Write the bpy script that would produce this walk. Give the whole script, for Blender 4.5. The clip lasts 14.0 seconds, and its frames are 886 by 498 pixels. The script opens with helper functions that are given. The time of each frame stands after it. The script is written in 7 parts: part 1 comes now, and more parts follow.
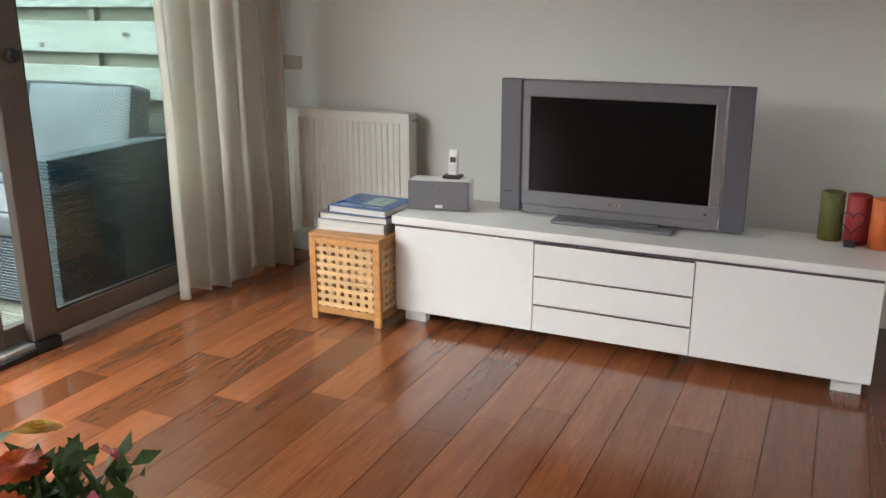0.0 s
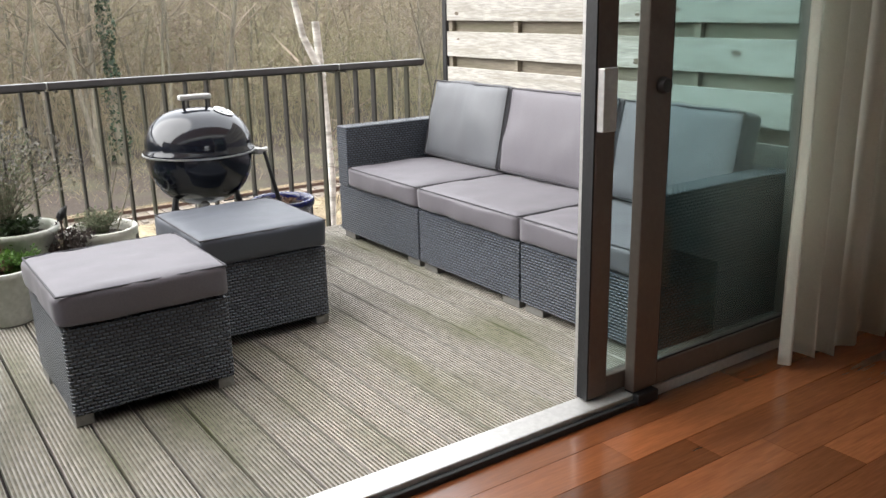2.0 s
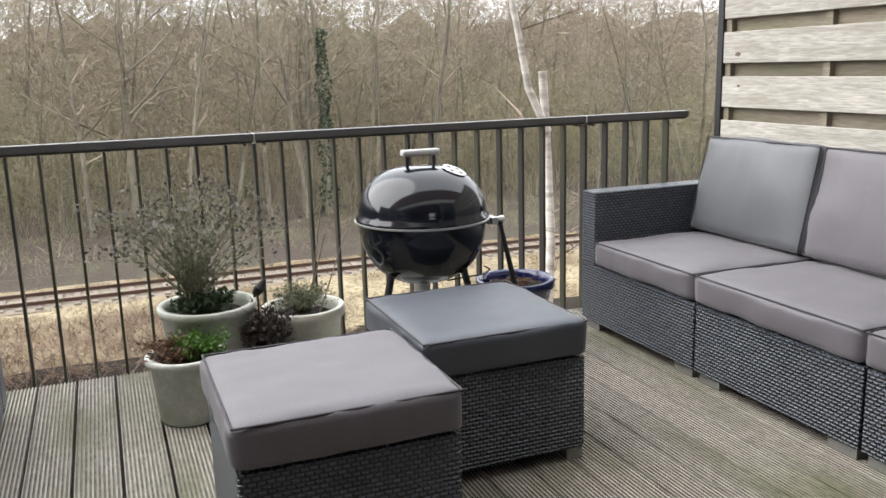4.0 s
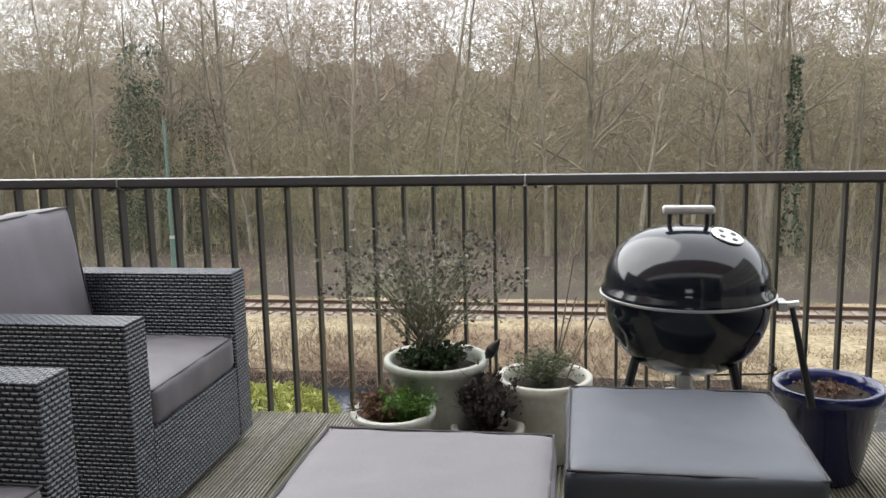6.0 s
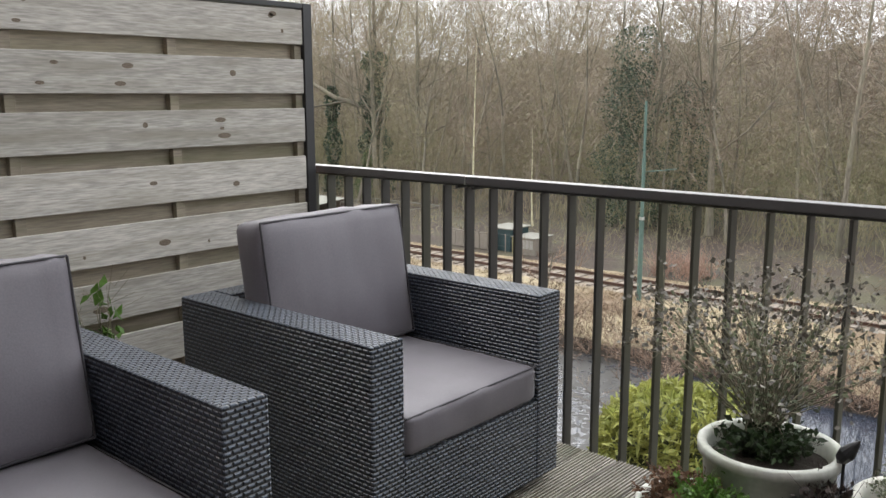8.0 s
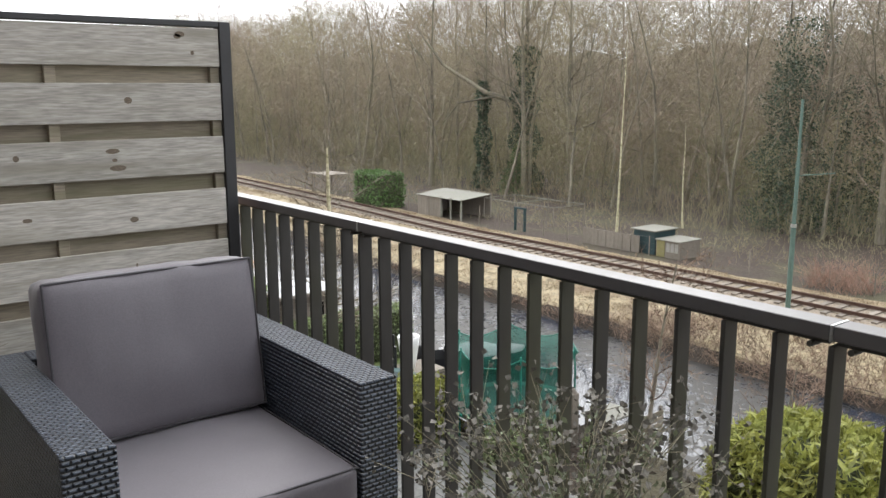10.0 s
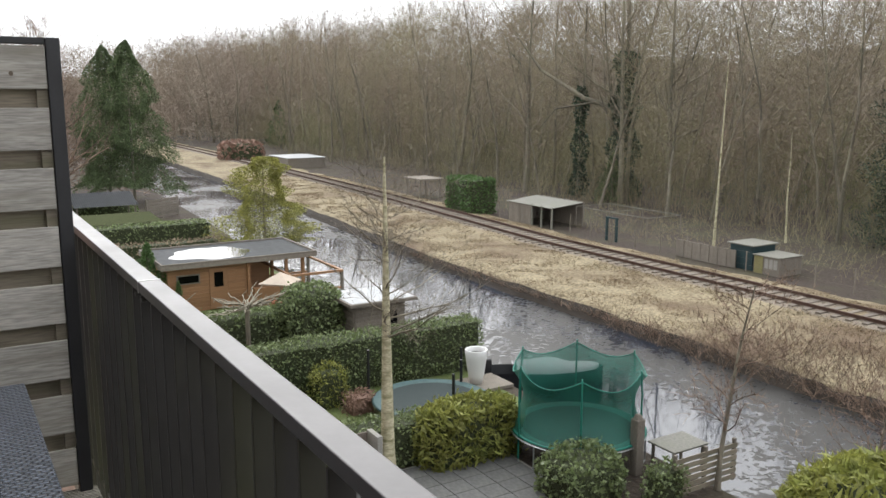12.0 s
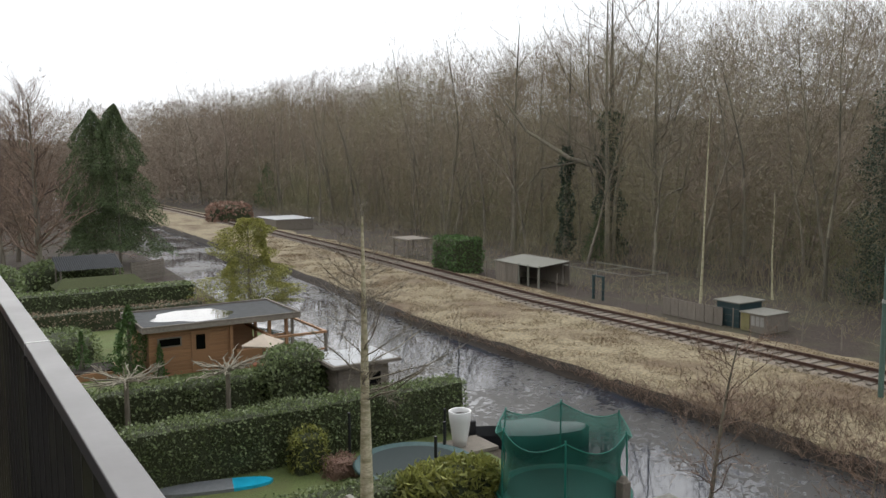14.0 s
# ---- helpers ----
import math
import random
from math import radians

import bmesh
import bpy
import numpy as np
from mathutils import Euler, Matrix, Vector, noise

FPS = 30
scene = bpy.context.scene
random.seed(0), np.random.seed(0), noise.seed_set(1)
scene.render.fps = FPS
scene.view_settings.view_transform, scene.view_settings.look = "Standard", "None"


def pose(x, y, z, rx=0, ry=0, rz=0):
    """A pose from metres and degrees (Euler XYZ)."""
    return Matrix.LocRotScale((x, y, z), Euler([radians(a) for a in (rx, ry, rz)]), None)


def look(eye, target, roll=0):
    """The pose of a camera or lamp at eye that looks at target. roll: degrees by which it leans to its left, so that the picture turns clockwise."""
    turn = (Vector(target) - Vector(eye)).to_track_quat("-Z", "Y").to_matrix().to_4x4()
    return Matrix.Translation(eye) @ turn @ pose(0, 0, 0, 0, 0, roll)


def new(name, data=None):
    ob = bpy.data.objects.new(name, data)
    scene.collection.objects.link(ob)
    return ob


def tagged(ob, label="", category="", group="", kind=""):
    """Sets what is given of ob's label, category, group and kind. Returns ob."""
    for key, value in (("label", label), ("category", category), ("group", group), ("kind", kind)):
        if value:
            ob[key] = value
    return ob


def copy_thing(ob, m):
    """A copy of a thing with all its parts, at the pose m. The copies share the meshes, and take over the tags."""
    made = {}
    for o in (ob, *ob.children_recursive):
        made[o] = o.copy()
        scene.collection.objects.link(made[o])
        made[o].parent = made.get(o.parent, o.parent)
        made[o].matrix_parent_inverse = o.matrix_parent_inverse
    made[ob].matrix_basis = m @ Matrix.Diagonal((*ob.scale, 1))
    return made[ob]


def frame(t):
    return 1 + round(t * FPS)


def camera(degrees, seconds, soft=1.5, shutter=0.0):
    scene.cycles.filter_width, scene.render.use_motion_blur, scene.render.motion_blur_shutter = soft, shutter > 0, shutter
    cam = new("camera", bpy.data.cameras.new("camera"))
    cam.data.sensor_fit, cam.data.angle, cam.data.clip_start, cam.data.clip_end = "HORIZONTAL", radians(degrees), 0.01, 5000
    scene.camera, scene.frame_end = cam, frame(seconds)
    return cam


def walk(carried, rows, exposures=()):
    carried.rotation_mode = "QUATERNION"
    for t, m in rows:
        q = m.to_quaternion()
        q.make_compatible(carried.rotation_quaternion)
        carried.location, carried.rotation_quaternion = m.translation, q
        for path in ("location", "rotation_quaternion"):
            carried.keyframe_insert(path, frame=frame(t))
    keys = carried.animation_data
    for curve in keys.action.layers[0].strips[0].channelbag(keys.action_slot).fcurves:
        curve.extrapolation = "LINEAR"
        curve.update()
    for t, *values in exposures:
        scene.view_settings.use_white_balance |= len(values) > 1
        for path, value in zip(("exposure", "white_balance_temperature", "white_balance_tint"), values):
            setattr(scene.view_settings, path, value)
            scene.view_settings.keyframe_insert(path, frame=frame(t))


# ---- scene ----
cam = camera(54.8, 14.0)
PATH = [
    (0, (-0.036, 0.101, 1.497), (-0.845, 1.843, 0.94), -0.1),
    (0.5, (-0.131, 0.172, 1.465), (-1.077, 1.848, 0.922), -0.3),
    (1, (-0.332, 0.086, 1.522), (-1.495, 1.619, 0.977), -0.9),
    (1.5, (-0.607, 0.045, 1.592), (-2.008, 1.359, 1.036), -1.1),
    (2, (-0.971, 0.091, 1.597), (-2.552, 1.184, 1.043), -1.2),
    (2.5, (-1.288, 0.093, 1.556), (-2.97, 1.039, 1.028), -0.9),
    (2.7, (-1.403, 0.071, 1.525), (-3.103, 0.994, 1.02), -0.8),
    (4.8, (-2.419, 0.762, 1.477), (-4.341, 1.173, 1.108), -1.7),
    (5, (-2.467, 0.872, 1.471), (-4.413, 1.167, 1.114), -1.6),
    (5.5, (-2.555, 1.168, 1.476), (-4.527, 1.143, 1.143), -1.6),
    (6, (-2.628, 1.37, 1.494), (-4.576, 1.056, 1.17), -1.3),
    (6.5, (-2.749, 1.526, 1.527), (-4.634, 0.945, 1.196), -0.8),
    (7, (-2.9, 1.652, 1.538), (-4.672, 0.787, 1.202), -0.7),
    (7.5, (-3.157, 1.659, 1.543), (-4.776, 0.537, 1.198), -0.1),
    (9.8, (-4.583, 2.043, 1.712), (-5.815, 0.51, 1.352), -0.8),
    (10, (-4.722, 2.075, 1.723), (-5.934, 0.527, 1.356), -0.2),
    (10.5, (-5.085, 2.123, 1.725), (-6.245, 0.536, 1.355), -0.3),
    (11, (-5.486, 2.145, 1.729), (-6.57, 0.505, 1.362), -0.4),
    (11.5, (-5.756, 2.148, 1.801), (-6.785, 0.473, 1.435), -0.1),
    (12, (-6.038, 2.082, 1.82), (-7.051, 0.395, 1.462), 0.1),
    (12.5, (-6.210, 2.175, 1.851), (-7.207, 0.475, 1.509), 0.1),
    (13, (-6.304, 2.143, 1.871), (-7.277, 0.424, 1.559), 0.0),
    (13.5, (-6.356, 2.048, 1.848), (-7.317, 0.314, 1.584), -0.2),
    (14, (-6.349, 2.083, 1.777), (-7.392, 0.39, 1.558), -0.3),
]
walk(cam, [(t, look(eye, target, roll)) for t, eye, target, roll in PATH],
     exposures=[(0, 2.85), (0.5, 2.75), (1, 2.2), (1.5, 1.82), (2, 1.78), (2.5, 1.76), (4.8, 1.3), (7.5, 1.25), (10, 1.1), (11, 0.88), (12.5, 0.54), (13.5, 0.15), (14, 0.05)])

# ---- light ----
SUN_AZ, SUN_EL = radians(202), radians(40)
world = bpy.data.worlds.new("world")
scene.world = world
world.use_nodes = True
wn, wl = world.node_tree.nodes, world.node_tree.links
sky = wn.new("ShaderNodeTexSky")
sky.sky_type = 'NISHITA'
sky.sun_disc = False
sky.sun_elevation, sky.sun_rotation = SUN_EL, SUN_AZ
sky.dust_density, sky.air_density, sky.ozone_density = 2.0, 1.0, 1.0
grey = wn.new("ShaderNodeHueSaturation")
grey.inputs["Saturation"].default_value = 0.12
wl.new(sky.outputs[0], grey.inputs["Color"])
cloud = wn.new("ShaderNodeMix")      # a closed grey-white cloud cover over the clear sky
cloud.data_type = 'RGBA'
cloud.inputs["Factor"].default_value = 0.85
cloud.inputs["B"].default_value = (9.3, 9.6, 10.0, 1)
wl.new(grey.outputs[0], cloud.inputs["A"])
wl.new(cloud.outputs["Result"], wn["Background"].inputs["Color"])
wn["Background"].inputs["Strength"].default_value = 0.12
sun_data = bpy.data.lights.new("sun", 'SUN')
sun_data.energy, sun_data.angle, sun_data.color = 1.5, radians(85), (1.0, 0.97, 0.93)
sun = new("sun", sun_data)
sun.matrix_world = look((0, 0, 30), (30 * math.sin(SUN_AZ) * -1, 30 * math.cos(SUN_AZ) * -1, 30 - 30 * math.tan(SUN_EL)))


# ---- materials ----
def material(name, color, rough=0.6, metal=0.0, scale=8.0, vary=0.25, bump=0.15, second=None, mix=0.5, stretch=(1, 1, 1),
             random_tint=0.0, coat=0.0, island=0.0, spec=0.5, fine=9.0, rough_vary=0.1, bump_dist=0.01, coords="Object", sheen=0.0, through_light=0.0):
    """Two scales of noise over a base colour, with relief; second is a stain colour laid over in patches."""
    m = bpy.data.materials.new(name)
    m.use_nodes = True
    n, l = m.node_tree.nodes, m.node_tree.links
    p = n["Principled BSDF"]
    tc = n.new("ShaderNodeTexCoord")
    mp = n.new("ShaderNodeMapping")
    mp.inputs["Scale"].default_value = stretch
    if coords == "World":
        l.new(n.new("ShaderNodeNewGeometry").outputs["Position"], mp.inputs["Vector"])
    else:
        l.new(tc.outputs[coords], mp.inputs["Vector"])
    big = n.new("ShaderNodeTexNoise")
    big.inputs["Scale"].default_value, big.inputs["Detail"].default_value = scale, 4
    small = n.new("ShaderNodeTexNoise")
    small.inputs["Scale"].default_value, small.inputs["Detail"].default_value = scale * fine, 3
    l.new(mp.outputs[0], big.inputs["Vector"]), l.new(mp.outputs[0], small.inputs["Vector"])
    c1 = tuple(max(0, c * (1 - vary)) for c in color) + (1,)
    c2 = tuple(min(1, c * (1 + vary)) for c in color) + (1,)
    ramp = n.new("ShaderNodeValToRGB")
    ramp.color_ramp.elements[0].color, ramp.color_ramp.elements[1].color = c1, c2
    ramp.color_ramp.elements[0].position, ramp.color_ramp.elements[1].position = 0.3, 0.7
    l.new(small.outputs["Fac"], ramp.inputs["Fac"])
    out = ramp.outputs[0]
    mixer = n.new("ShaderNodeMix")
    mixer.data_type = 'RGBA'
    sc = second if second else tuple(c * 0.75 for c in color)
    mixer.inputs["B"].default_value = tuple(sc) + (1,)
    mask = n.new("ShaderNodeMapRange")
    mask.inputs["From Min"].default_value, mask.inputs["From Max"].default_value = 0.45, 0.7
    mask.inputs["To Max"].default_value = mix
    l.new(big.outputs["Fac"], mask.inputs["Value"]), l.new(mask.outputs[0], mixer.inputs["Factor"])
    l.new(out, mixer.inputs["A"])
    out = mixer.outputs["Result"]
    if random_tint or island:
        src = n.new("ShaderNodeObjectInfo" if random_tint else "ShaderNodeNewGeometry")
        hsv = n.new("ShaderNodeHueSaturation")
        mr = n.new("ShaderNodeMapRange")
        amount = random_tint or island
        mr.inputs["To Min"].default_value, mr.inputs["To Max"].default_value = 1 - amount, 1 + amount
        l.new(src.outputs["Random" if random_tint else "Random Per Island"], mr.inputs["Value"])
        l.new(mr.outputs[0], hsv.inputs["Value"]), l.new(out, hsv.inputs["Color"])
        out = hsv.outputs[0]
    l.new(out, p.inputs["Base Color"])
    rr = n.new("ShaderNodeMapRange")
    rr.inputs["To Min"].default_value, rr.inputs["To Max"].default_value = max(0.02, rough - rough_vary), min(1, rough + rough_vary)
    l.new(big.outputs["Fac"], rr.inputs["Value"]), l.new(rr.outputs[0], p.inputs["Roughness"])
    p.inputs["Metallic"].default_value = metal
    p.inputs["Specular IOR Level"].default_value = spec
    p.inputs["Coat Weight"].default_value = coat
    p.inputs["Sheen Weight"].default_value = sheen
    p.inputs["Coat Roughness"].default_value = 0.12
    if bump:
        b = n.new("ShaderNodeBump")
        b.inputs["Strength"].default_value, b.inputs["Distance"].default_value = bump, bump_dist
        l.new(small.outputs["Fac"], b.inputs["Height"]), l.new(b.outputs[0], p.inputs["Normal"])
    if through_light:
        tr = n.new("ShaderNodeBsdfTranslucent")
        l.new(out, tr.inputs["Color"])
        ms = n.new("ShaderNodeMixShader")
        ms.inputs[0].default_value = through_light
        l.new(p.outputs[0], ms.inputs[1]), l.new(tr.outputs[0], ms.inputs[2])
        l.new(ms.outputs[0], n["Material Output"].inputs["Surface"])
    return m


def wicker_material(name, dark, light):
    """Flat synthetic cane in a running weave: rows of rounded strands, staggered."""
    m = bpy.data.materials.new(name)
    m.use_nodes = True
    n, l = m.node_tree.nodes, m.node_tree.links
    p = n["Principled BSDF"]
    tc = n.new("ShaderNodeTexCoord")
    brick = n.new("ShaderNodeTexBrick")
    brick.offset = 0.5
    for key, value in (("Scale", 1.0), ("Mortar Size", 0.0066), ("Mortar Smooth", 1.0), ("Brick Width", 0.027), ("Row Height", 0.0155), ("Bias", 0.0)):
        brick.inputs[key].default_value = value
    brick.inputs["Color1"].default_value, brick.inputs["Color2"].default_value = dark + (1,), light + (1,)
    # gaps between strands: near-black copy of the cane colour, their shade put in
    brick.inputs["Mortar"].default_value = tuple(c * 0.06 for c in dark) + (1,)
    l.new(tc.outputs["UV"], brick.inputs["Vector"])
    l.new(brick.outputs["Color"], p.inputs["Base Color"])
    raised = n.new("ShaderNodeMath")
    raised.operation = 'SUBTRACT'
    raised.inputs[0].default_value = 1.0
    l.new(brick.outputs["Fac"], raised.inputs[1])
    b = n.new("ShaderNodeBump")
    b.inputs["Strength"].default_value, b.inputs["Distance"].default_value = 1.0, 0.007
    l.new(raised.outputs[0], b.inputs["Height"]), l.new(b.outputs[0], p.inputs["Normal"])
    p.inputs["Roughness"].default_value = 0.32
    p.inputs["Specular IOR Level"].default_value = 0.7
    return m


def glass_material(name, tint=(0.93, 0.97, 0.96)):
    m = bpy.data.materials.new(name)
    m.use_nodes = True
    n, l = m.node_tree.nodes, m.node_tree.links
    for node in [x for x in n if x.type == 'BSDF_PRINCIPLED']:
        n.remove(node)
    tr, gl, fr, mx = (n.new(k) for k in ("ShaderNodeBsdfTransparent", "ShaderNodeBsdfGlossy", "ShaderNodeLayerWeight", "ShaderNodeMixShader"))
    curve, amount = n.new("ShaderNodeMath"), n.new("ShaderNodeMapRange")
    curve.operation = 'POWER'
    curve.inputs[1].default_value = 4.0
    amount.inputs["To Min"].default_value, amount.inputs["To Max"].default_value = 0.04, 0.6
    tr.inputs["Color"].default_value = tint + (1,)
    gl.inputs["Roughness"].default_value = 0.01
    fr.inputs["Blend"].default_value = 0.5
    l.new(fr.outputs["Facing"], curve.inputs[0]), l.new(curve.outputs[0], amount.inputs["Value"])
    l.new(amount.outputs[0], mx.inputs[0]), l.new(tr.outputs[0], mx.inputs[1]), l.new(gl.outputs[0], mx.inputs[2])
    l.new(mx.outputs[0], n["Material Output"].inputs["Surface"])
    return m


def water_material(name):
    m = bpy.data.materials.new(name)
    m.use_nodes = True
    n, l = m.node_tree.nodes, m.node_tree.links
    p = n["Principled BSDF"]
    tc = n.new("ShaderNodeTexCoord")
    specks = n.new("ShaderNodeTexNoise")
    specks.inputs["Scale"].default_value, specks.inputs["Detail"].default_value, specks.inputs["Roughness"].default_value = 4.5, 6, 0.7
    patch = n.new("ShaderNodeTexNoise")
    patch.inputs["Scale"].default_value, patch.inputs["Detail"].default_value = 0.16, 3
    for q in (specks, patch):
        l.new(tc.outputs["Object"], q.inputs["Vector"])
    both = n.new("ShaderNodeMath")
    both.operation = 'MULTIPLY'
    l.new(specks.outputs["Fac"], both.inputs[0]), l.new(patch.outputs["Fac"], both.inputs[1])
    mask = n.new("ShaderNodeMapRange")
    mask.inputs["From Min"].default_value, mask.inputs["From Max"].default_value = 0.262, 0.285
    l.new(both.outputs[0], mask.inputs["Value"])
    mix = n.new("ShaderNodeMix")
    mix.data_type = 'RGBA'
    mix.inputs["A"].default_value, mix.inputs["B"].default_value = (0.026, 0.032, 0.046, 1), (0.022, 0.021, 0.019, 1)
    l.new(mask.outputs[0], mix.inputs["Factor"]), l.new(mix.outputs["Result"], p.inputs["Base Color"])
    rr = n.new("ShaderNodeMapRange")
    rr.inputs["To Min"].default_value, rr.inputs["To Max"].default_value = 0.03, 0.35
    l.new(mask.outputs[0], rr.inputs["Value"]), l.new(rr.outputs[0], p.inputs["Roughness"])
    gloss = n.new("ShaderNodeMapRange")
    gloss.inputs["To Min"].default_value, gloss.inputs["To Max"].default_value = 1.0, 0.45
    l.new(mask.outputs[0], gloss.inputs["Value"]), l.new(gloss.outputs[0], p.inputs["Specular IOR Level"])
    ripple = n.new("ShaderNodeTexNoise")
    ripple.inputs["Scale"].default_value = 3.0
    l.new(tc.outputs["Object"], ripple.inputs["Vector"])
    b = n.new("ShaderNodeBump")
    b.inputs["Strength"].default_value, b.inputs["Distance"].default_value = 0.02, 0.03
    l.new(ripple.outputs["Fac"], b.inputs["Height"]), l.new(b.outputs[0], p.inputs["Normal"])
    p.inputs["IOR"].default_value = 1.33
    return m


WALL = material("wall_paint", (0.665, 0.675, 0.635), 0.85, scale=1.5, vary=0.02, bump=0.08, mix=0.06, fine=120, bump_dist=0.002)
CEIL = material("ceiling_paint", (0.78, 0.77, 0.74), 0.9, scale=2, vary=0.02, bump=0.05, mix=0.05)
PARQUET = material("merbau_parquet", (0.200, 0.066, 0.024), 0.20, scale=2.2, vary=0.16, bump=0.008, second=(0.125, 0.040, 0.016), mix=0.6,
                   stretch=(7, 0.55, 1), random_tint=0.42, spec=0.4, coat=0.4, coords="World", fine=7, bump_dist=0.001, rough_vary=0.03)
GAP = material("dark_joint", (0.02, 0.012, 0.008), 0.8)
FRAME = material("anodised_frame", (0.145, 0.118, 0.10), 0.42, metal=0.35, scale=5, vary=0.06, bump=0.03, mix=0.15)
SILVER = material("aluminium_sill", (0.55, 0.54, 0.52), 0.4, metal=0.6, scale=6, vary=0.08, bump=0.04, mix=0.2)
RUBBER = material("black_rubber", (0.012, 0.012, 0.013), 0.55, vary=0.1)
GLASS = glass_material("window_glass", (0.78, 0.865, 0.86))
CURTAIN = material("cream_curtain", (0.74, 0.70, 0.63), 0.9, scale=60, vary=0.08, bump=0.25, mix=0.1, fine=6, bump_dist=0.001, sheen=0.2, through_light=0.3)
ENAMEL = material("radiator_enamel", (0.74, 0.73, 0.68), 0.35, scale=3, vary=0.02, bump=0.02, mix=0.06)
LACQUER = material("white_lacquer", (0.755, 0.755, 0.735), 0.28, scale=2, vary=0.015, bump=0.0, mix=0.03, rough_vary=0.0)
ACACIA = material("oiled_acacia", (0.50, 0.24, 0.075), 0.45, scale=6, vary=0.22, bump=0.1, second=(0.32, 0.14, 0.045), mix=0.5, stretch=(1, 1, 6), random_tint=0.15)
SLAT = material("pale_acacia_slat", (0.66, 0.42, 0.20), 0.5, scale=8, vary=0.15, bump=0.08, random_tint=0.12)
BRASS = material("brass_screw", (0.6, 0.42, 0.18), 0.35, metal=0.9)
TVGREY = material("tv_grey_plastic", (0.17, 0.165, 0.175), 0.42, metal=0.25, scale=20, vary=0.03, bump=0.02, mix=0.05)
TVDARK = material("tv_side_plastic", (0.10, 0.10, 0.115), 0.45, metal=0.2, scale=20, vary=0.03, bump=0.02, mix=0.05)
SCREEN = material("tv_screen", (0.004, 0.004, 0.004), 0.16, scale=2, vary=0.02, bump=0.0, mix=0.0, spec=0.12, rough_vary=0.0)
CHROME = material("bright_metal", (0.62, 0.62, 0.62), 0.22, metal=0.95, scale=10, vary=0.04, bump=0.02)
SPEAKER = material("speaker_cloth", (0.17, 0.165, 0.17), 0.6, metal=0.3, scale=90, vary=0.25, bump=0.3, fine=4)
WHITEP = material("white_plastic", (0.72, 0.72, 0.70), 0.35, vary=0.02, bump=0.01, mix=0.05)
BLACKP = material("black_plastic", (0.018, 0.018, 0.02), 0.45, vary=0.08, bump=0.02)
BEIGEP = material("beige_plastic", (0.50, 0.47, 0.38), 0.45, vary=0.02, bump=0.01, mix=0.05)
PAPER = material("book_pages", (0.66, 0.64, 0.60), 0.8, scale=4, vary=0.12, bump=0.2, stretch=(1, 1, 60))
BLUEC = material("blue_book_cover", (0.018, 0.085, 0.24), 0.3, scale=9, vary=0.1, bump=0.03)
GREYC = material("grey_book_cover", (0.50, 0.50, 0.49), 0.4, scale=9, vary=0.05, bump=0.03)
DARKC = material("dark_book_cover", (0.06, 0.055, 0.055), 0.35, scale=9, vary=0.1, bump=0.03)
PICTURE = material("cover_picture", (0.22, 0.36, 0.30), 0.3, scale=30, vary=0.5, bump=0.0, second=(0.5, 0.6, 0.55), mix=0.8)
LETTER = material("cover_lettering", (0.55, 0.60, 0.66), 0.5, vary=0.02, bump=0.0)
GREENW = material("green_wax", (0.10, 0.11, 0.025), 0.55, scale=14, vary=0.25, bump=0.3, second=(0.17, 0.15, 0.05))
REDW = material("red_wax", (0.30, 0.022, 0.03), 0.55, scale=14, vary=0.2, bump=0.3, second=(0.42, 0.06, 0.06))
ORANGEW = material("orange_wax", (0.58, 0.13, 0.03), 0.55, scale=14, vary=0.2, bump=0.3, second=(0.70, 0.22, 0.06))
CUSHION = material("grey_outdoor_fabric", (0.112, 0.101, 0.116), 0.6, scale=3, vary=0.10, bump=0.25, spec=0.7, second=(0.104, 0.094, 0.108), mix=0.5, fine=60, bump_dist=0.0015, sheen=0.15)
CUSHIONB = material("blue_grey_outdoor_fabric", (0.080, 0.084, 0.094), 0.55, scale=3, vary=0.08, bump=0.25, spec=0.75, second=(0.074, 0.076, 0.084), mix=0.5, fine=60, bump_dist=0.0015, sheen=0.15)
COOLDARK = material("dark_blue_grey_fabric", (0.050, 0.057, 0.074), 0.5, scale=3, vary=0.08, bump=0.25, spec=0.6, second=(0.045, 0.050, 0.064), mix=0.5, fine=60, bump_dist=0.0015, sheen=0.1)
PIPING = material("dark_piping", (0.045, 0.042, 0.048), 0.7, vary=0.1)
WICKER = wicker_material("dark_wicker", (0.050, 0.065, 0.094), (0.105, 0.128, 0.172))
FOOT = material("grey_foot", (0.28, 0.27, 0.25), 0.6, metal=0.2, vary=0.1)
DECK = material("weathered_deck", (0.325, 0.30, 0.265), 0.72, scale=1.3, vary=0.25, bump=0.35, second=(0.10, 0.108, 0.042), mix=0.85, stretch=(0.8, 2.5, 4), random_tint=0.22, coords="World", fine=12, bump_dist=0.004, rough_vary=0.2)
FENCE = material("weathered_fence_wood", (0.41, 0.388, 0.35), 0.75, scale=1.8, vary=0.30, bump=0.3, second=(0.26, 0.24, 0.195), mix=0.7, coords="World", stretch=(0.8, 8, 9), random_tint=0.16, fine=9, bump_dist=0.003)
# screens' back boards and laths: their shade is put into a darker wood colour
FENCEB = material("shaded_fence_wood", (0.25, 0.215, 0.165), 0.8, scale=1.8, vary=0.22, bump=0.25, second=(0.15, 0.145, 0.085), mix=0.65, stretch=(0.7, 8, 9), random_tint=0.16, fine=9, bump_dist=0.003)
KNOT = material("dark_knot", (0.14, 0.11, 0.08), 0.8, scale=40, vary=0.4, bump=0.2)
